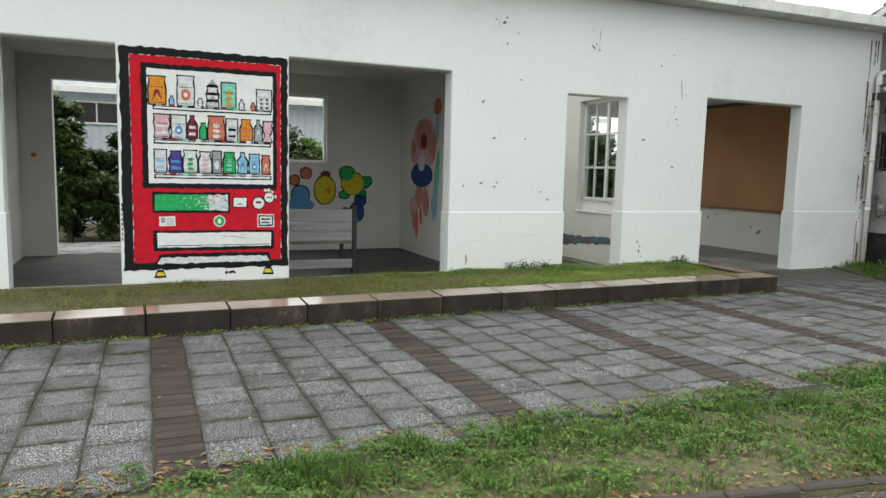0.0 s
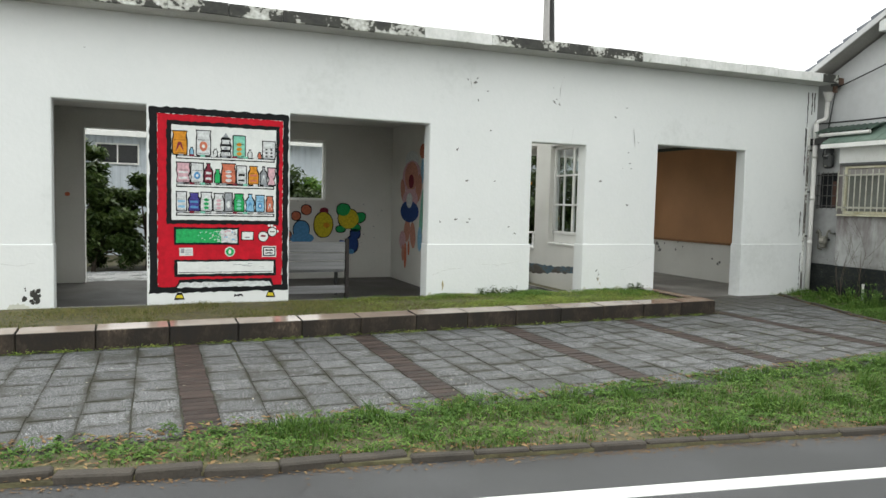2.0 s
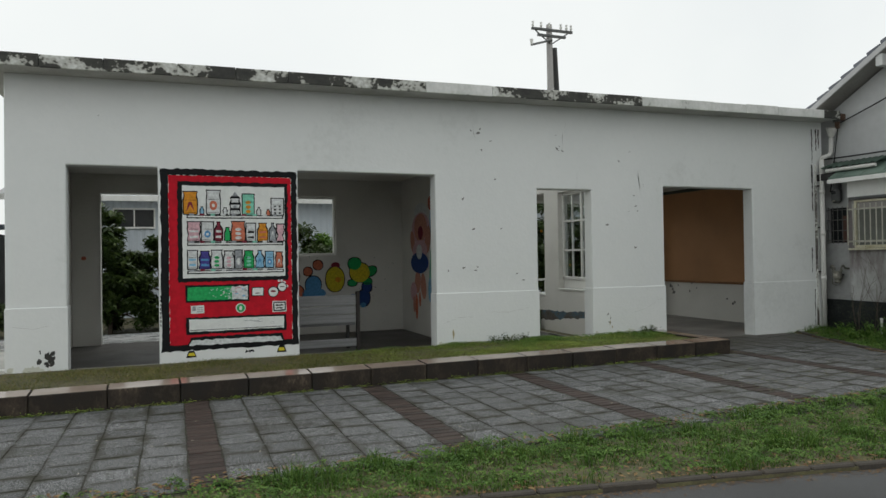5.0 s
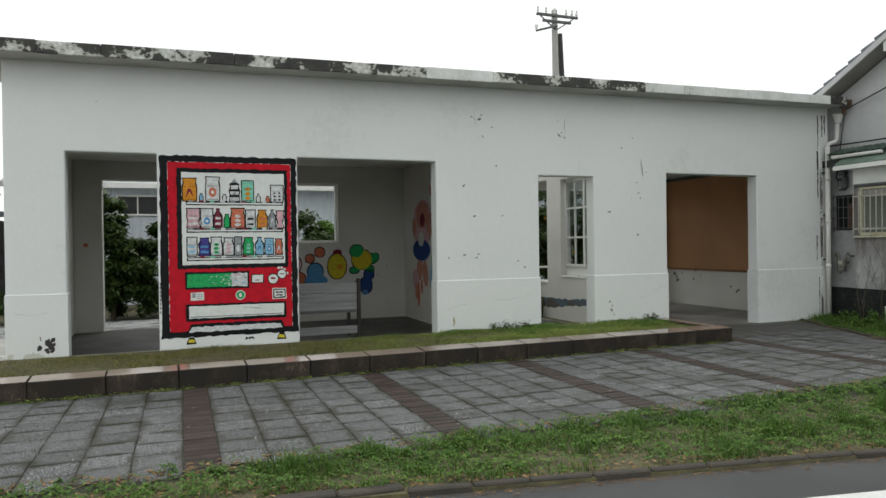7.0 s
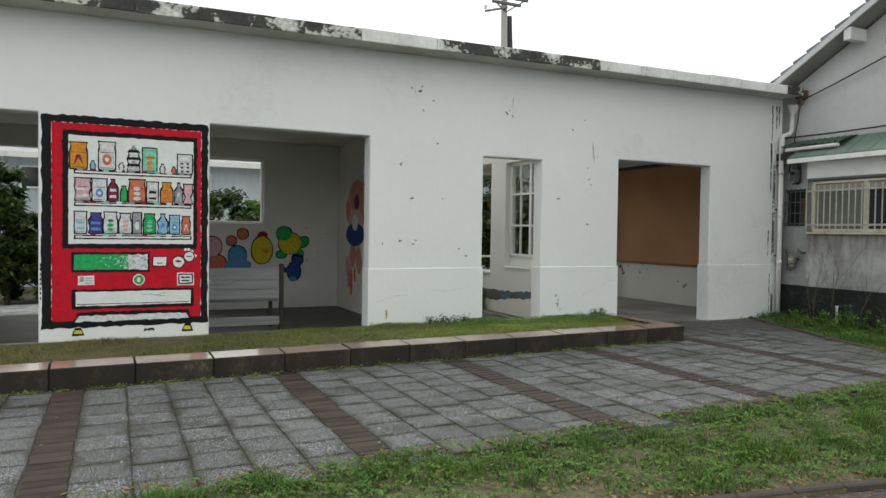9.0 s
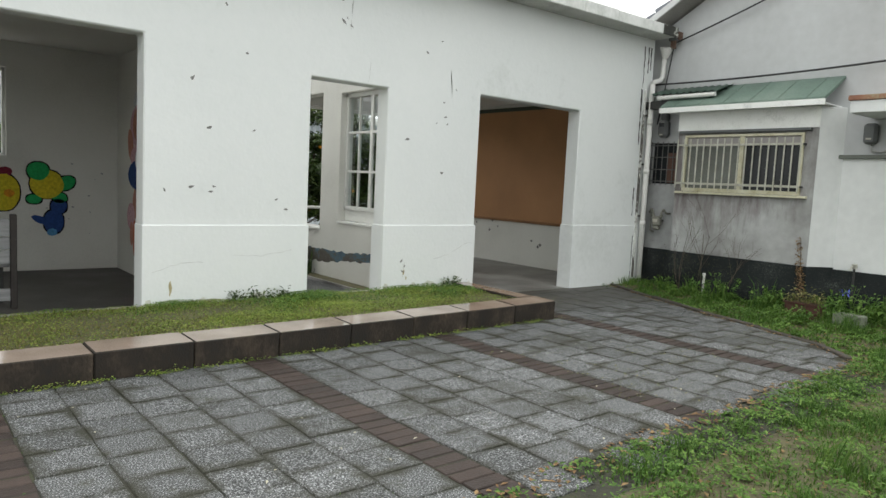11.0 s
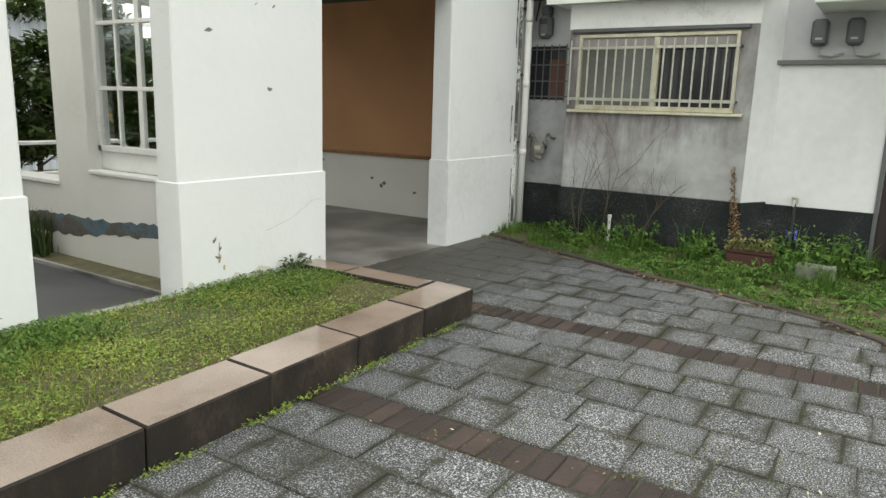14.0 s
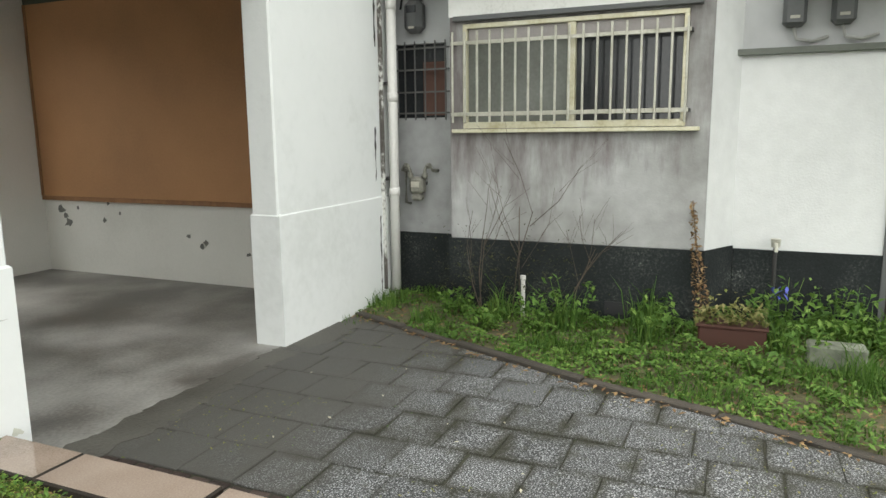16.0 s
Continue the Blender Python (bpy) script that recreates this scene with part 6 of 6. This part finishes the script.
def verge_top(x):
    return float(np.interp(x, [-6, 0.2, 2.6, 5.2, 8.0, 24], [3.72, 3.80, 3.84, 3.95, 4.05, 4.0])) + 0.10 * noise.noise((x * 1.7, 0, 0)) + 0.05 * noise.noise((x * 6, 3, 0))


def scatter(n, x0, x1, y0, y1, keep, z, seed):
    r = np.random.RandomState(seed)
    out = []
    for x, y, q in zip(r.uniform(x0, x1, n), r.uniform(y0, y1, n), r.uniform(0, 1, n)):
        k = keep(x, y)
        if k > q:
            out.append((float(x), float(y), z, 0.45 + 0.75 * min(1.0, k)))
    return out


def on_verge(x, y):
    lo, hi = road_edge(x) + (0.12 if x < 0.9 else 0.07), verge_top(x)
    if not lo < y < hi:
        return 0
    patch = 0.8 + 0.9 * noise.noise((x * 1.1, y * 1.6, 0)) + 0.7 * noise.noise((x * 4.5, y * 4.5, 3))
    left = 0.4 if x < 0.4 else 1.0
    return max(0.2, min(1.0, patch)) * left * min(1.0, 0.35 + (hi - y) / 0.3)


def stuff(ob, label, category):
    return tagged(ob, label, category, kind="stuff")


pts = scatter(100000, -4, 9.0, 1.4, 4.3, on_verge, -0.01, 1)
stuff(blades("verge_grass", [(x, y, z, q * (0.55 + 1.1 * max(0, 0.35 + noise.noise((x * 3, y * 3, 8))))) for x, y, z, q in pts], 0.052, 0.0032, GRASS, 2, 0.8), "lush green grass on the strip beside the road", "grass")
pts = scatter(16000, 9.0, 24, -1.0, 4.1, on_verge, -0.01, 3)
stuff(blades("verge_grass_far", pts, 0.1, 0.006, GRASS, 4, 0.7), "green grass on the verge farther along", "grass")
pts = [(x, y, 0.010 + 0.13 * abs(noise.noise((x * 4, y * 4, 2)))) for x, y, z, q in scatter(95000, -4, 9.0, 1.4, 4.3, on_verge, 0, 5)]
stuff(leaves("verge_weeds", pts, 0.015, WEED, 6, None, 0.5), "small broad-leaved weeds among the grass", "weeds")
rc = np.random.RandomState(71)
pts = []
for k in range(620):
    x = rc.uniform(-3, 9)
    y = road_edge(x) + 0.12 + rc.uniform(0, 1) ** 0.8 * max(0.05, verge_top(x) + 0.05 - road_edge(x) - 0.14)
    if on_verge(x, y) > 0.3 or rc.uniform() < 0.25:
        h, rad = rc.uniform(0.02, 0.075), rc.uniform(0.03, 0.09)
        for j in range(int(rc.uniform(14, 60))):
            d, a = rad * math.sqrt(rc.uniform()), rc.uniform(0, 6.283)
            pts.append((x + d * math.cos(a), y + d * math.sin(a), max(0.008, h * (1 - (d / rad) ** 2) * rc.uniform(0.5, 1.1))))
stuff(leaves("verge_herbs", pts, 0.015, HERB, 72, None, 0.55), "clumps of broad-leaved herbs in the grass strip", "weeds")
pts = [(x, y, 0.004) for x, y, z, q in scatter(20000, -4, 9.5, 1.4, 4.35, lambda x, y: 0.8 if (abs(y - verge_top(x)) < 0.10 or abs(y - road_edge(x) - 0.14) < 0.09 or (x < 0.6 and road_edge(x) < y < verge_top(x))) else 0.15 * (road_edge(x) < y < verge_top(x)), 0, 7)]
stuff(leaves("leaf_litter", pts, 0.022, LITTER, 8, None, 0.8), "dry brown leaf litter along the verge", "leaf litter")


pts = [(x, road_edge(x) - 0.015 - abs(q), -0.026) for x, q in zip(rc.uniform(-3, 9, 1500), rc.normal(0, 0.05, 1500))]
stuff(leaves("gutter_litter", pts, 0.012, LITTER, 73, None, 0.85), "leaf bits washed against the road kerb", "leaf litter")


def on_bed(x, y):
    if not kerb_y(x) + KW - 0.01 < y < FRONT - 0.02 or x > KERB_X - KRW:
        return 0
    return max(0.25, min(1.0, 0.65 + 0.7 * noise.noise((x * 1.5, y * 2.0, 5))))


def lush(x):
    """The bed turns greener towards its end."""
    return min(1.0, max(0.0, (x - 1.4) / 2.6))


pts = scatter(60000, -3, 7.1, 6.3, 8.3, on_bed, 0.165, 9)
stuff(blades("bed_turf", pts, 0.035, 0.0030, DRYGRASS, 10, 1.2), "short olive turf on the raised bed", "turf")
pts = scatter(62000, 1.2, 7.1, 6.4, 8.3, lambda x, y: lush(x) * on_bed(x, y) * max(0, min(1, 0.5 + 1.6 * noise.noise((x * 1.3, y * 1.3, 9)) + (0.5 if y > 7.6 else 0))), 0.165, 11)
stuff(blades("bed_grass", pts, 0.036, 0.0030, YELLOWGRASS, 12, 1.3), "greener tufts on the raised bed", "grass")
pts = [(x, y, 0.178 + 0.01 * (q - 0.5)) for x, y, z, q in scatter(50000, -3, 7.1, 6.3, 8.3, on_bed, 0, 13)]
stuff(leaves("bed_clover", pts, 0.009, DRYGRASS, 14, None, 0.7), "tiny yellow-green clover leaves on the bed", "clover")

pts = [(x, y, 0.186 + 0.02 * (q - 0.5)) for x, y, z, q in scatter(80000, 1.2, 7.1, 6.5, 8.3, lambda x, y: lush(x) * on_bed(x, y) * (0.65 + 0.9 * noise.noise((x * 2.2, y * 2.2, 21)) + 0.4 * noise.noise((x * 7, y * 7, 22))), 0, 33)]
stuff(leaves("bed_weeds", pts, 0.0105, YELLOWGRASS, 34, None, 0.75), "small green weeds among the turf of the bed", "weeds")
pts = scatter(30000, 1.2, 7.05, 6.7, 8.24, lambda x, y: lush(x) * on_bed(x, y) * max(0.0, min(1.0, (y - 7.6) * 2.0 + 0.22 * (x - 4.6) + 1.5 * noise.noise((x * 2.1, y * 2.1, 31)) - 0.15)), 0.165, 37)
stuff(blades("bed_tufts", pts, 0.05, 0.0034, GRASS, 38, 0.8), "dark green grass tufts along the foot of the wall", "grass")
pts = [(x, y, 0.175 + 0.04 * q) for x, y, z, q in scatter(34000, 1.2, 7.05, 6.7, 8.24, lambda x, y: lush(x) * on_bed(x, y) * max(0.0, min(1.0, (y - 7.6) * 1.8 + 0.28 * (x - 4.6) + 1.6 * noise.noise((x * 2.1, y * 2.1, 31)) - 0.1)), 0, 39)]
stuff(leaves("bed_herbs", pts, 0.014, WEED, 40, None, 0.5), "low broad-leaved green herbs on the bed", "weeds")
pts = [(x, y, 0.188) for x, y, z, q in scatter(7500, -3, 7.1, 6.4, 8.2, on_bed, 0, 35)]
stuff(leaves("bed_litter", pts, 0.010, LITTER, 36, None, 0.8), "dry brown leaf bits on the raised bed", "leaf litter")


def in_border(x, y):
    if x < border_x(y) + 0.02 or y > 8.22:
        return 0
    if x > (BX - 0.03 if BY0 < y < BY1 else HX - 0.03) and y > 3.0:
        return 0
    edge = min(1.0, (x - border_x(y)) / 0.5)
    return max(0.15, min(1.0, 0.62 + 0.9 * noise.noise((x * 1.6, y * 1.6, 7)) + 0.9 * noise.noise((x * 5, y * 5, 9)))) * (0.72 + 0.28 * edge)


pts = scatter(60000, 7.2, 11.1, 2.0, 8.2, in_border, 0.0, 15)
stuff(blades("border_grass", [(x, y, z, q * (0.6 + 0.8 * max(0, 0.25 + noise.noise((x * 2.2, y * 2.2, 12))))) for x, y, z, q in pts], 0.105, 0.0040, GRASS, 16, 0.8), "rank green grass in the border by the house", "grass")
pts = [(x, y, 0.015 + 0.17 * abs(noise.noise((x * 3, y * 3, 2))) * min(1.0, 0.25 + (x - border_x(y)))) for x, y, z, q in scatter(80000, 7.2, 11.1, 2.0, 8.2, in_border, 0, 17)]
stuff(leaves("border_weeds", pts, 0.021, WEED, 18, None, 0.5), "broad green weeds in the border by the house", "weeds")
pts = [(x, y, 0.012) for x, y, z, q in scatter(9000, 7.2, 11.0, 2.0, 8.2, lambda x, y: 0.9 if abs(x - border_x(y)) < 0.13 else 0.4 * (in_border(x, y) > 0), 0, 19)]
stuff(leaves("border_litter", pts, 0.022, LITTER, 20, None, 0.8), "dry brown litter along the border edging", "leaf litter")
# taller herbs
def herb(label, x, y, h, n, seed, mat=WEED, size=0.035):
    r = np.random.RandomState(seed)
    t = thing("weed_clump", label, "weed", "tall weeds in the border")
    bm = bmesh.new()
    lv = []
    for k in range(n):
        a, q = r.uniform(0, 6.283), r.uniform(0, 0.12)
        bx, by_ = x + math.cos(a) * q, y + math.sin(a) * q
        top = (bx + math.cos(a) * h * 0.22, by_ + math.sin(a) * h * 0.22, h * r.uniform(0.6, 1.0))
        add_tube(bm, [(bx, by_, 0), ((bx + top[0]) / 2, (by_ + top[1]) / 2, top[2] * 0.6), top], [0.004, 0.003, 0.0015], 4)
        for j in range(16):
            f = r.uniform(0.2, 1.0)
            lv.append((bx + (top[0] - bx) * f + r.uniform(-0.05, 0.05), by_ + (top[1] - by_) * f + r.uniform(-0.05, 0.05), max(0.02, top[2] * f)))
    tagged(part("stalk_tuft", bm, WEED, t), kind="stuff")
    leaves("foliage", lv, size, mat, seed, t, 0.35)


rnd = random.Random(55)
for k in range(12):
    y = rnd.uniform(3.2, 5.3)
    herb("tall leafy green weed clump against the plinth", rnd.uniform(10.42, 10.95), y, rnd.uniform(0.2, 0.42), 8, 60 + k)
for x, y, h in ((10.5, 6.55, 0.4), (10.35, 5.95, 0.3), (10.5, 7.5, 0.25), (10.2, 7.1, 0.2), (10.3, 6.8, 0.3), (9.75, 5.2, 0.25), (10.1, 5.0, 0.35), (10.6, 5.9, 0.3)):
    herb("leafy green weed clump in the soil border", x, y, h, 7, int(x * 100 + y * 1000), WEED, 0.03)
herb("leafy weed with blue flowers by the tap", 10.75, 5.08, 0.45, 7, 91)
bl = thing("flower", "small blue iris flower in the border", "flower")
leaves("petals", [(10.72 + 0.04 * math.cos(k), 5.12 + 0.05 * math.sin(k * 2.1), 0.32 + 0.03 * math.sin(k * 1.3)) for k in range(12)], 0.03, paint("blue_petal", (0.10, 0.12, 0.5), 0.6), 5, bl, 0.2)
part("stem", tube([(10.72, 5.12, 0.0), (10.72, 5.12, 0.31)], 0.004, 4), WEED, bl)
# bare twiggy shrub in front of the bay
def twigs(bm, p, d, length, r0, depth, r):
    q = p + d * length
    mid = p.lerp(q, 0.5) + Vector((r.uniform(-1, 1), r.uniform(-1, 1), r.uniform(-1, 1))) * length * 0.06
    add_tube(bm, [p, mid, q], [r0, r0 * 0.8, r0 * 0.55], 4, False)
    if depth:
        for k in range(r.choice((2, 3))):
            dd = (d + Vector((r.uniform(-0.35, 0.25), r.uniform(-0.75, 0.75), r.uniform(-0.25, 0.35)))).normalized()
            twigs(bm, p.lerp(q, r.uniform(0.45, 1.0)), dd, length * r.uniform(0.5, 0.75), r0 * 0.5, depth - 1, r)


rt = random.Random(77)
for x, y, n, h, lean in ((10.55, 6.98, 2, 1.05, -0.12), (10.5, 7.3, 3, 0.7, 0.1), (10.58, 6.62, 2, 0.55, -0.5)):
    t = thing("bare_shrub", "bare twiggy shrub in front of the stained wall", "shrub", "bare shrubs")
    bm = bmesh.new()
    for k in range(n):
        twigs(bm, Vector((x + rt.uniform(-0.05, 0.05), y + rt.uniform(-0.08, 0.08), 0)), Vector((rt.uniform(-0.05, 0.1), lean + rt.uniform(-0.2, 0.2), 1)).normalized(), h * rt.uniform(0.8, 1.15), 0.006, 2, rt)
    part("branchwork", bm, BARK, t)
    leaves("sparse_leaves", [(x + rt.gauss(0.05, 0.09), y + 0.08 + rt.gauss(0, 0.17), abs(rt.gauss(0.25, 0.2))) for k in range(360)], 0.014, DULLLEAF, 78, t, 0.4)
vine = thing("dry_vine", "withered brown vine climbing the corner of the bay", "vine")
part("stem", tube([(10.66, 5.6, 0.0), (10.72, 5.66, 0.45), (10.76, 5.72, 0.95)], [0.008, 0.006, 0.003], 5), BARK, vine)
leaves("withered_leaves", [(10.70 + rt.uniform(-0.06, 0.05), 5.60 + 0.12 * f + rt.uniform(-0.06, 0.06) * (1.2 - f), f * 0.95) for f in [rt.uniform(0.05, 1) ** 1.3 for k in range(420)]], 0.02, LITTER, 79, vine, 0.3)
pot = thing("planter_box", "brown plastic planter box half hidden in weeds", "planter")
bm = box((10.25, 5.2, 0.0), (10.45, 5.62, 0.16), 0.012)
part("box", bm, TERRACOTTA, pot)
part("rim", box((10.24, 5.19, 0.16), (10.46, 5.63, 0.178), 0.004), TERRACOTTA, pot)
leaves("plant", [(10.35 + rt.uniform(-0.12, 0.12), 5.42 + rt.uniform(-0.22, 0.22), 0.18 + abs(rt.gauss(0, 0.07))) for k in range(340)], 0.025, DRYGRASS, 80, pot, 0.4)["kind"] = "stuff"
blk = thing("concrete_block", "pale concrete block lying in the weeds", "block")
part("block", box((10.05, 4.66, 0.0), (10.2, 4.98, 0.16), 0.012), paint("greenish_block", (0.17, 0.185, 0.14), 0.85, 0.45, 14), blk)
for x, y, h, n in ((10.6, 5.98, 0.32, 120), (10.35, 6.55, 0.3, 90), (10.25, 5.95, 0.22, 80), (10.55, 7.1, 0.26, 90), (10.35, 5.12, 0.22, 70), (10.6, 4.5, 0.3, 110), (10.2, 7.6, 0.16, 80), (9.95, 6.6, 0.14, 70)):
    t = thing("grass_tussock", "tall green grass tussock in the soil border", "grass tussock", "tussocks in the border")
    o = blades("tuft", [(x + rt.gauss(0, 0.05), y + rt.gauss(0, 0.06), 0.0, rt.uniform(0.6, 1.1)) for k in range(n)], h, 0.0065, GRASS, int(x * 70 + y * 90), 0.55)
    o.parent = t
    o["kind"] = "stuff"
# weeds against walls and kerb
for k, (x, w) in enumerate(((4.25, 0.12), (4.45, 0.1), (4.62, 0.16), (4.8, 0.08), (6.95, 0.14), (7.1, 0.1))):
    t = thing("wall_weed", "small dark weed growing at the foot of the wall", "weed", "weeds at the wall foot")
    leaves("foliage", [(x + rt.gauss(0, w * 0.4), FRONT - 0.04 - abs(rt.gauss(0, 0.04)), 0.17 + abs(rt.gauss(0, 0.05))) for j in range(60)], 0.024, LEAF, 120 + k, t, 0.3)
pts = []
for k in range(150):
    x = rt.uniform(-3, 7.3)
    y = kerb_y(x) - rt.uniform(0.0, 0.03)
    pts += [(x + rt.gauss(0, 0.045), y - abs(rt.gauss(0, 0.018)), abs(rt.gauss(0, 0.014))) for j in range(int(rt.uniform(4, 40)))]
stuff(leaves("kerb_weeds", pts, 0.010, YELLOWGRASS, 140, None, 0.5), "small weeds along the foot of the granite kerb", "weeds")
pts = scatter(420, 9.9, 10.85, 8.02, 8.23, lambda x, y: 0.3 + 0.7 * (x > 10.4), 0.0, 141)
stuff(blades("corner_grass", pts, 0.09, 0.004, GRASS, 142, 0.5), "grass tuft at the foot of the corner", "grass")
t = thing("iris_clump", "strappy green plant clump in the passage", "plant")
o = blades("strap_leaves", [(6.42 + rt.gauss(0, 0.05), 10.95 + rt.gauss(0, 0.12), 0.0, 1.0) for k in range(160)], 0.42, 0.008, LEAF, 143, 0.35)
o.parent = t

SILT = material("washed_silt", [(0.0, (0.045, 0.042, 0.033)), (0.45, (0.085, 0.081, 0.07)), (1.0, (0.13, 0.125, 0.11))], scale=1.6, detail=9, rough=(0.55, 0.85), bump=0.5, bscale=60, contrast=(0.35, 0.65))
rs_ = random.Random(17)
structure(link("silt", slab(wobble([(7.33, 8.08), (8.1, 8.02), (8.9, 8.1), (9.7, 8.0), (10.1, 8.1), (10.55, 8.2), (9.3, 8.278), (7.33, 8.278)], 0.03, 0.05, rs_), -0.03, 0.0016), SILT), "brown silt washed over the slabs by the open room", "silt")

# ---- paving ----
def tile_mesh(w, d, h, inset):
    me = bpy.data.meshes.new("paver")
    a, b = w / 2, d / 2
    V = [(-a, -b, -h), (a, -b, -h), (a, b, -h), (-a, b, -h), (-a, -b, -inset), (a, -b, -inset), (a, b, -inset), (-a, b, -inset), (-a + inset, -b + inset, 0), (a - inset, -b + inset, 0), (a - inset, b - inset, 0), (-a + inset, b - inset, 0)]
    F = [(0, 1, 5, 4), (1, 2, 6, 5), (2, 3, 7, 6), (3, 0, 4, 7), (4, 5, 9, 8), (5, 6, 10, 9), (6, 7, 11, 10), (7, 4, 8, 11), (8, 9, 10, 11)]
    me.from_pydata(V, [], F)
    slab_uv(me, V, F, w, d)
    return me, V, F


def slab_uv(me, V0, F0, w, d):
    """Each piece carries its own 0 to 1 square seen from above."""
    lay = me.uv_layers.new(name="slab").data
    one = [(V0[i][0] / w + 0.5, V0[i][1] / d + 0.5) for f in F0 for i in f]
    for k in range(len(lay)):
        lay[k].uv = one[k % len(one)]


PITCH, TW, SW, S0 = 1.842, 0.3204, 0.24, 0.01
paving = structure(new("pavement"), "wet grey square pavers with brown brick bands", "pavement")
tme, TV, TF = tile_mesh(TW - 0.007, 0.302 - 0.006, 0.045, 0.004)
tme.materials.append(TILE)
bme, BV, BF = tile_mesh(SW - 0.010, 0.105 - 0.013, 0.045, 0.005)
bme.materials.append(BRICKP)
rnd = random.Random(90)
near_t, far_t, near_b, far_b = [], [], [], []


def paved(x, y, r):
    if x < KERB_X + 0.05:
        if y > kerb_y(x) + 0.12:
            return False
    elif y > 8.16:
        return False
    return y > verge_top(x) - 0.12 and x < border_x(y) + 0.05


for k in range(-3, 5):
    x = S0 + PITCH * k
    y = 6.88 if x < 7 else 8.1
    while y > 3.6:
        if paved(x + SW / 2, y, 0.1):
            (near_b if -0.5 < x < 8 else far_b).append((x + SW / 2, y, 0))
        y -= 0.105
    for c in range(5 if k < 4 else 9):
        cx = x + SW + TW * (c + 0.5)
        y = (6.95 if cx < KERB_X else 8.15) - (0.0, 0.11, 0.04, 0.15, 0.07)[(c + k) % 5]
        while y > 3.6:
            if paved(cx, y, 0.3):
                (near_t if 0.0 < cx < 8.6 and y > 3.9 else far_t).append((cx, y, 0))
            y -= 0.302
near_t.sort(key=lambda p: (p[0] - 4.5) ** 2 + (p[1] - 5.0) ** 2)
far_t, near_t = far_t + near_t[295:], near_t[:295]
near_b.sort(key=lambda p: (p[0] - 4.5) ** 2)
far_b, near_b = far_b + near_b[280:], near_b[:280]


def settle():
    return (rnd.uniform(-0.003, 0.002), radians(rnd.uniform(-0.35, 0.35)), radians(rnd.uniform(-0.35, 0.35)), radians(rnd.uniform(-1.6, 1.6)), rnd.uniform(-0.006, 0.006))


for name, me, spots_ in (("paver", tme, near_t), ("brick", bme, near_b)):
    for x, y, z in spots_:
        dz, a, b, c, j = settle()
        ob = new(name, me)
        ob.parent = paving
        ob.location, ob.rotation_euler = (x + j, y + j, dz), (a, b, c)
for name, V0, F0, mat, spots_ in (("paver_rest", TV, TF, TILE, far_t), ("brick_rest", BV, BF, BRICKP, far_b)):
    V, F = [], []
    for x, y, z in spots_:
        dz, a, b, c, j = settle()
        m = Matrix.Translation((x + j, y + j, dz)) @ Euler((a, b, c)).to_matrix().to_4x4()
        n = len(V)
        V += [tuple(m @ Vector(v)) for v in V0]
        F += [tuple(i + n for i in f) for f in F0]
    rest = tagged(mesh_from(name, V, F, mat, paving), kind="stuff")
    slab_uv(rest.data, V0, F0, V0[1][0] * 2, V0[2][1] * 2)
pts = []
for k in range(2600):
    x, y = rnd.uniform(-1.5, 9.3), rnd.uniform(3.9, 7.6)
    if paved(x, y, 0.2) and noise.noise((x * 1.3, y * 1.3, 4)) > -0.05:
        pts.append((x, y, -0.004))
stuff(leaves("joint_moss", pts, 0.008, WEED, 150, None, 0.8), "specks of moss and seedlings on the paving", "moss")
pts = [(x, y, 0.006) for x, y in ((rnd.uniform(-1.2, 9.2), rnd.uniform(4.0, 8.0)) for k in range(170)) if paved(x, y, 0.3)]
stuff(leaves("fallen_petals", pts, 0.013, paint("pale_petal", (0.5, 0.47, 0.36), 0.7, 0.3), 151, None, 0.8), "pale fallen petals and leaf bits on the paving", "petals")
pts = [(x, y, 0.005) for x, y in ((rnd.uniform(5.5, 10.0), rnd.uniform(4.2, 8.1)) for k in range(5200)) if paved(x, y, 0.3) and noise.noise((x * 1.1, y * 1.1, 14)) + 0.6 * noise.noise((x * 5, y * 5, 15)) > 0.22]
stuff(leaves("paving_seedlings", pts, 0.009, DRYGRASS, 152, None, 0.6), "yellowish seedlings in the paving joints", "seedlings")
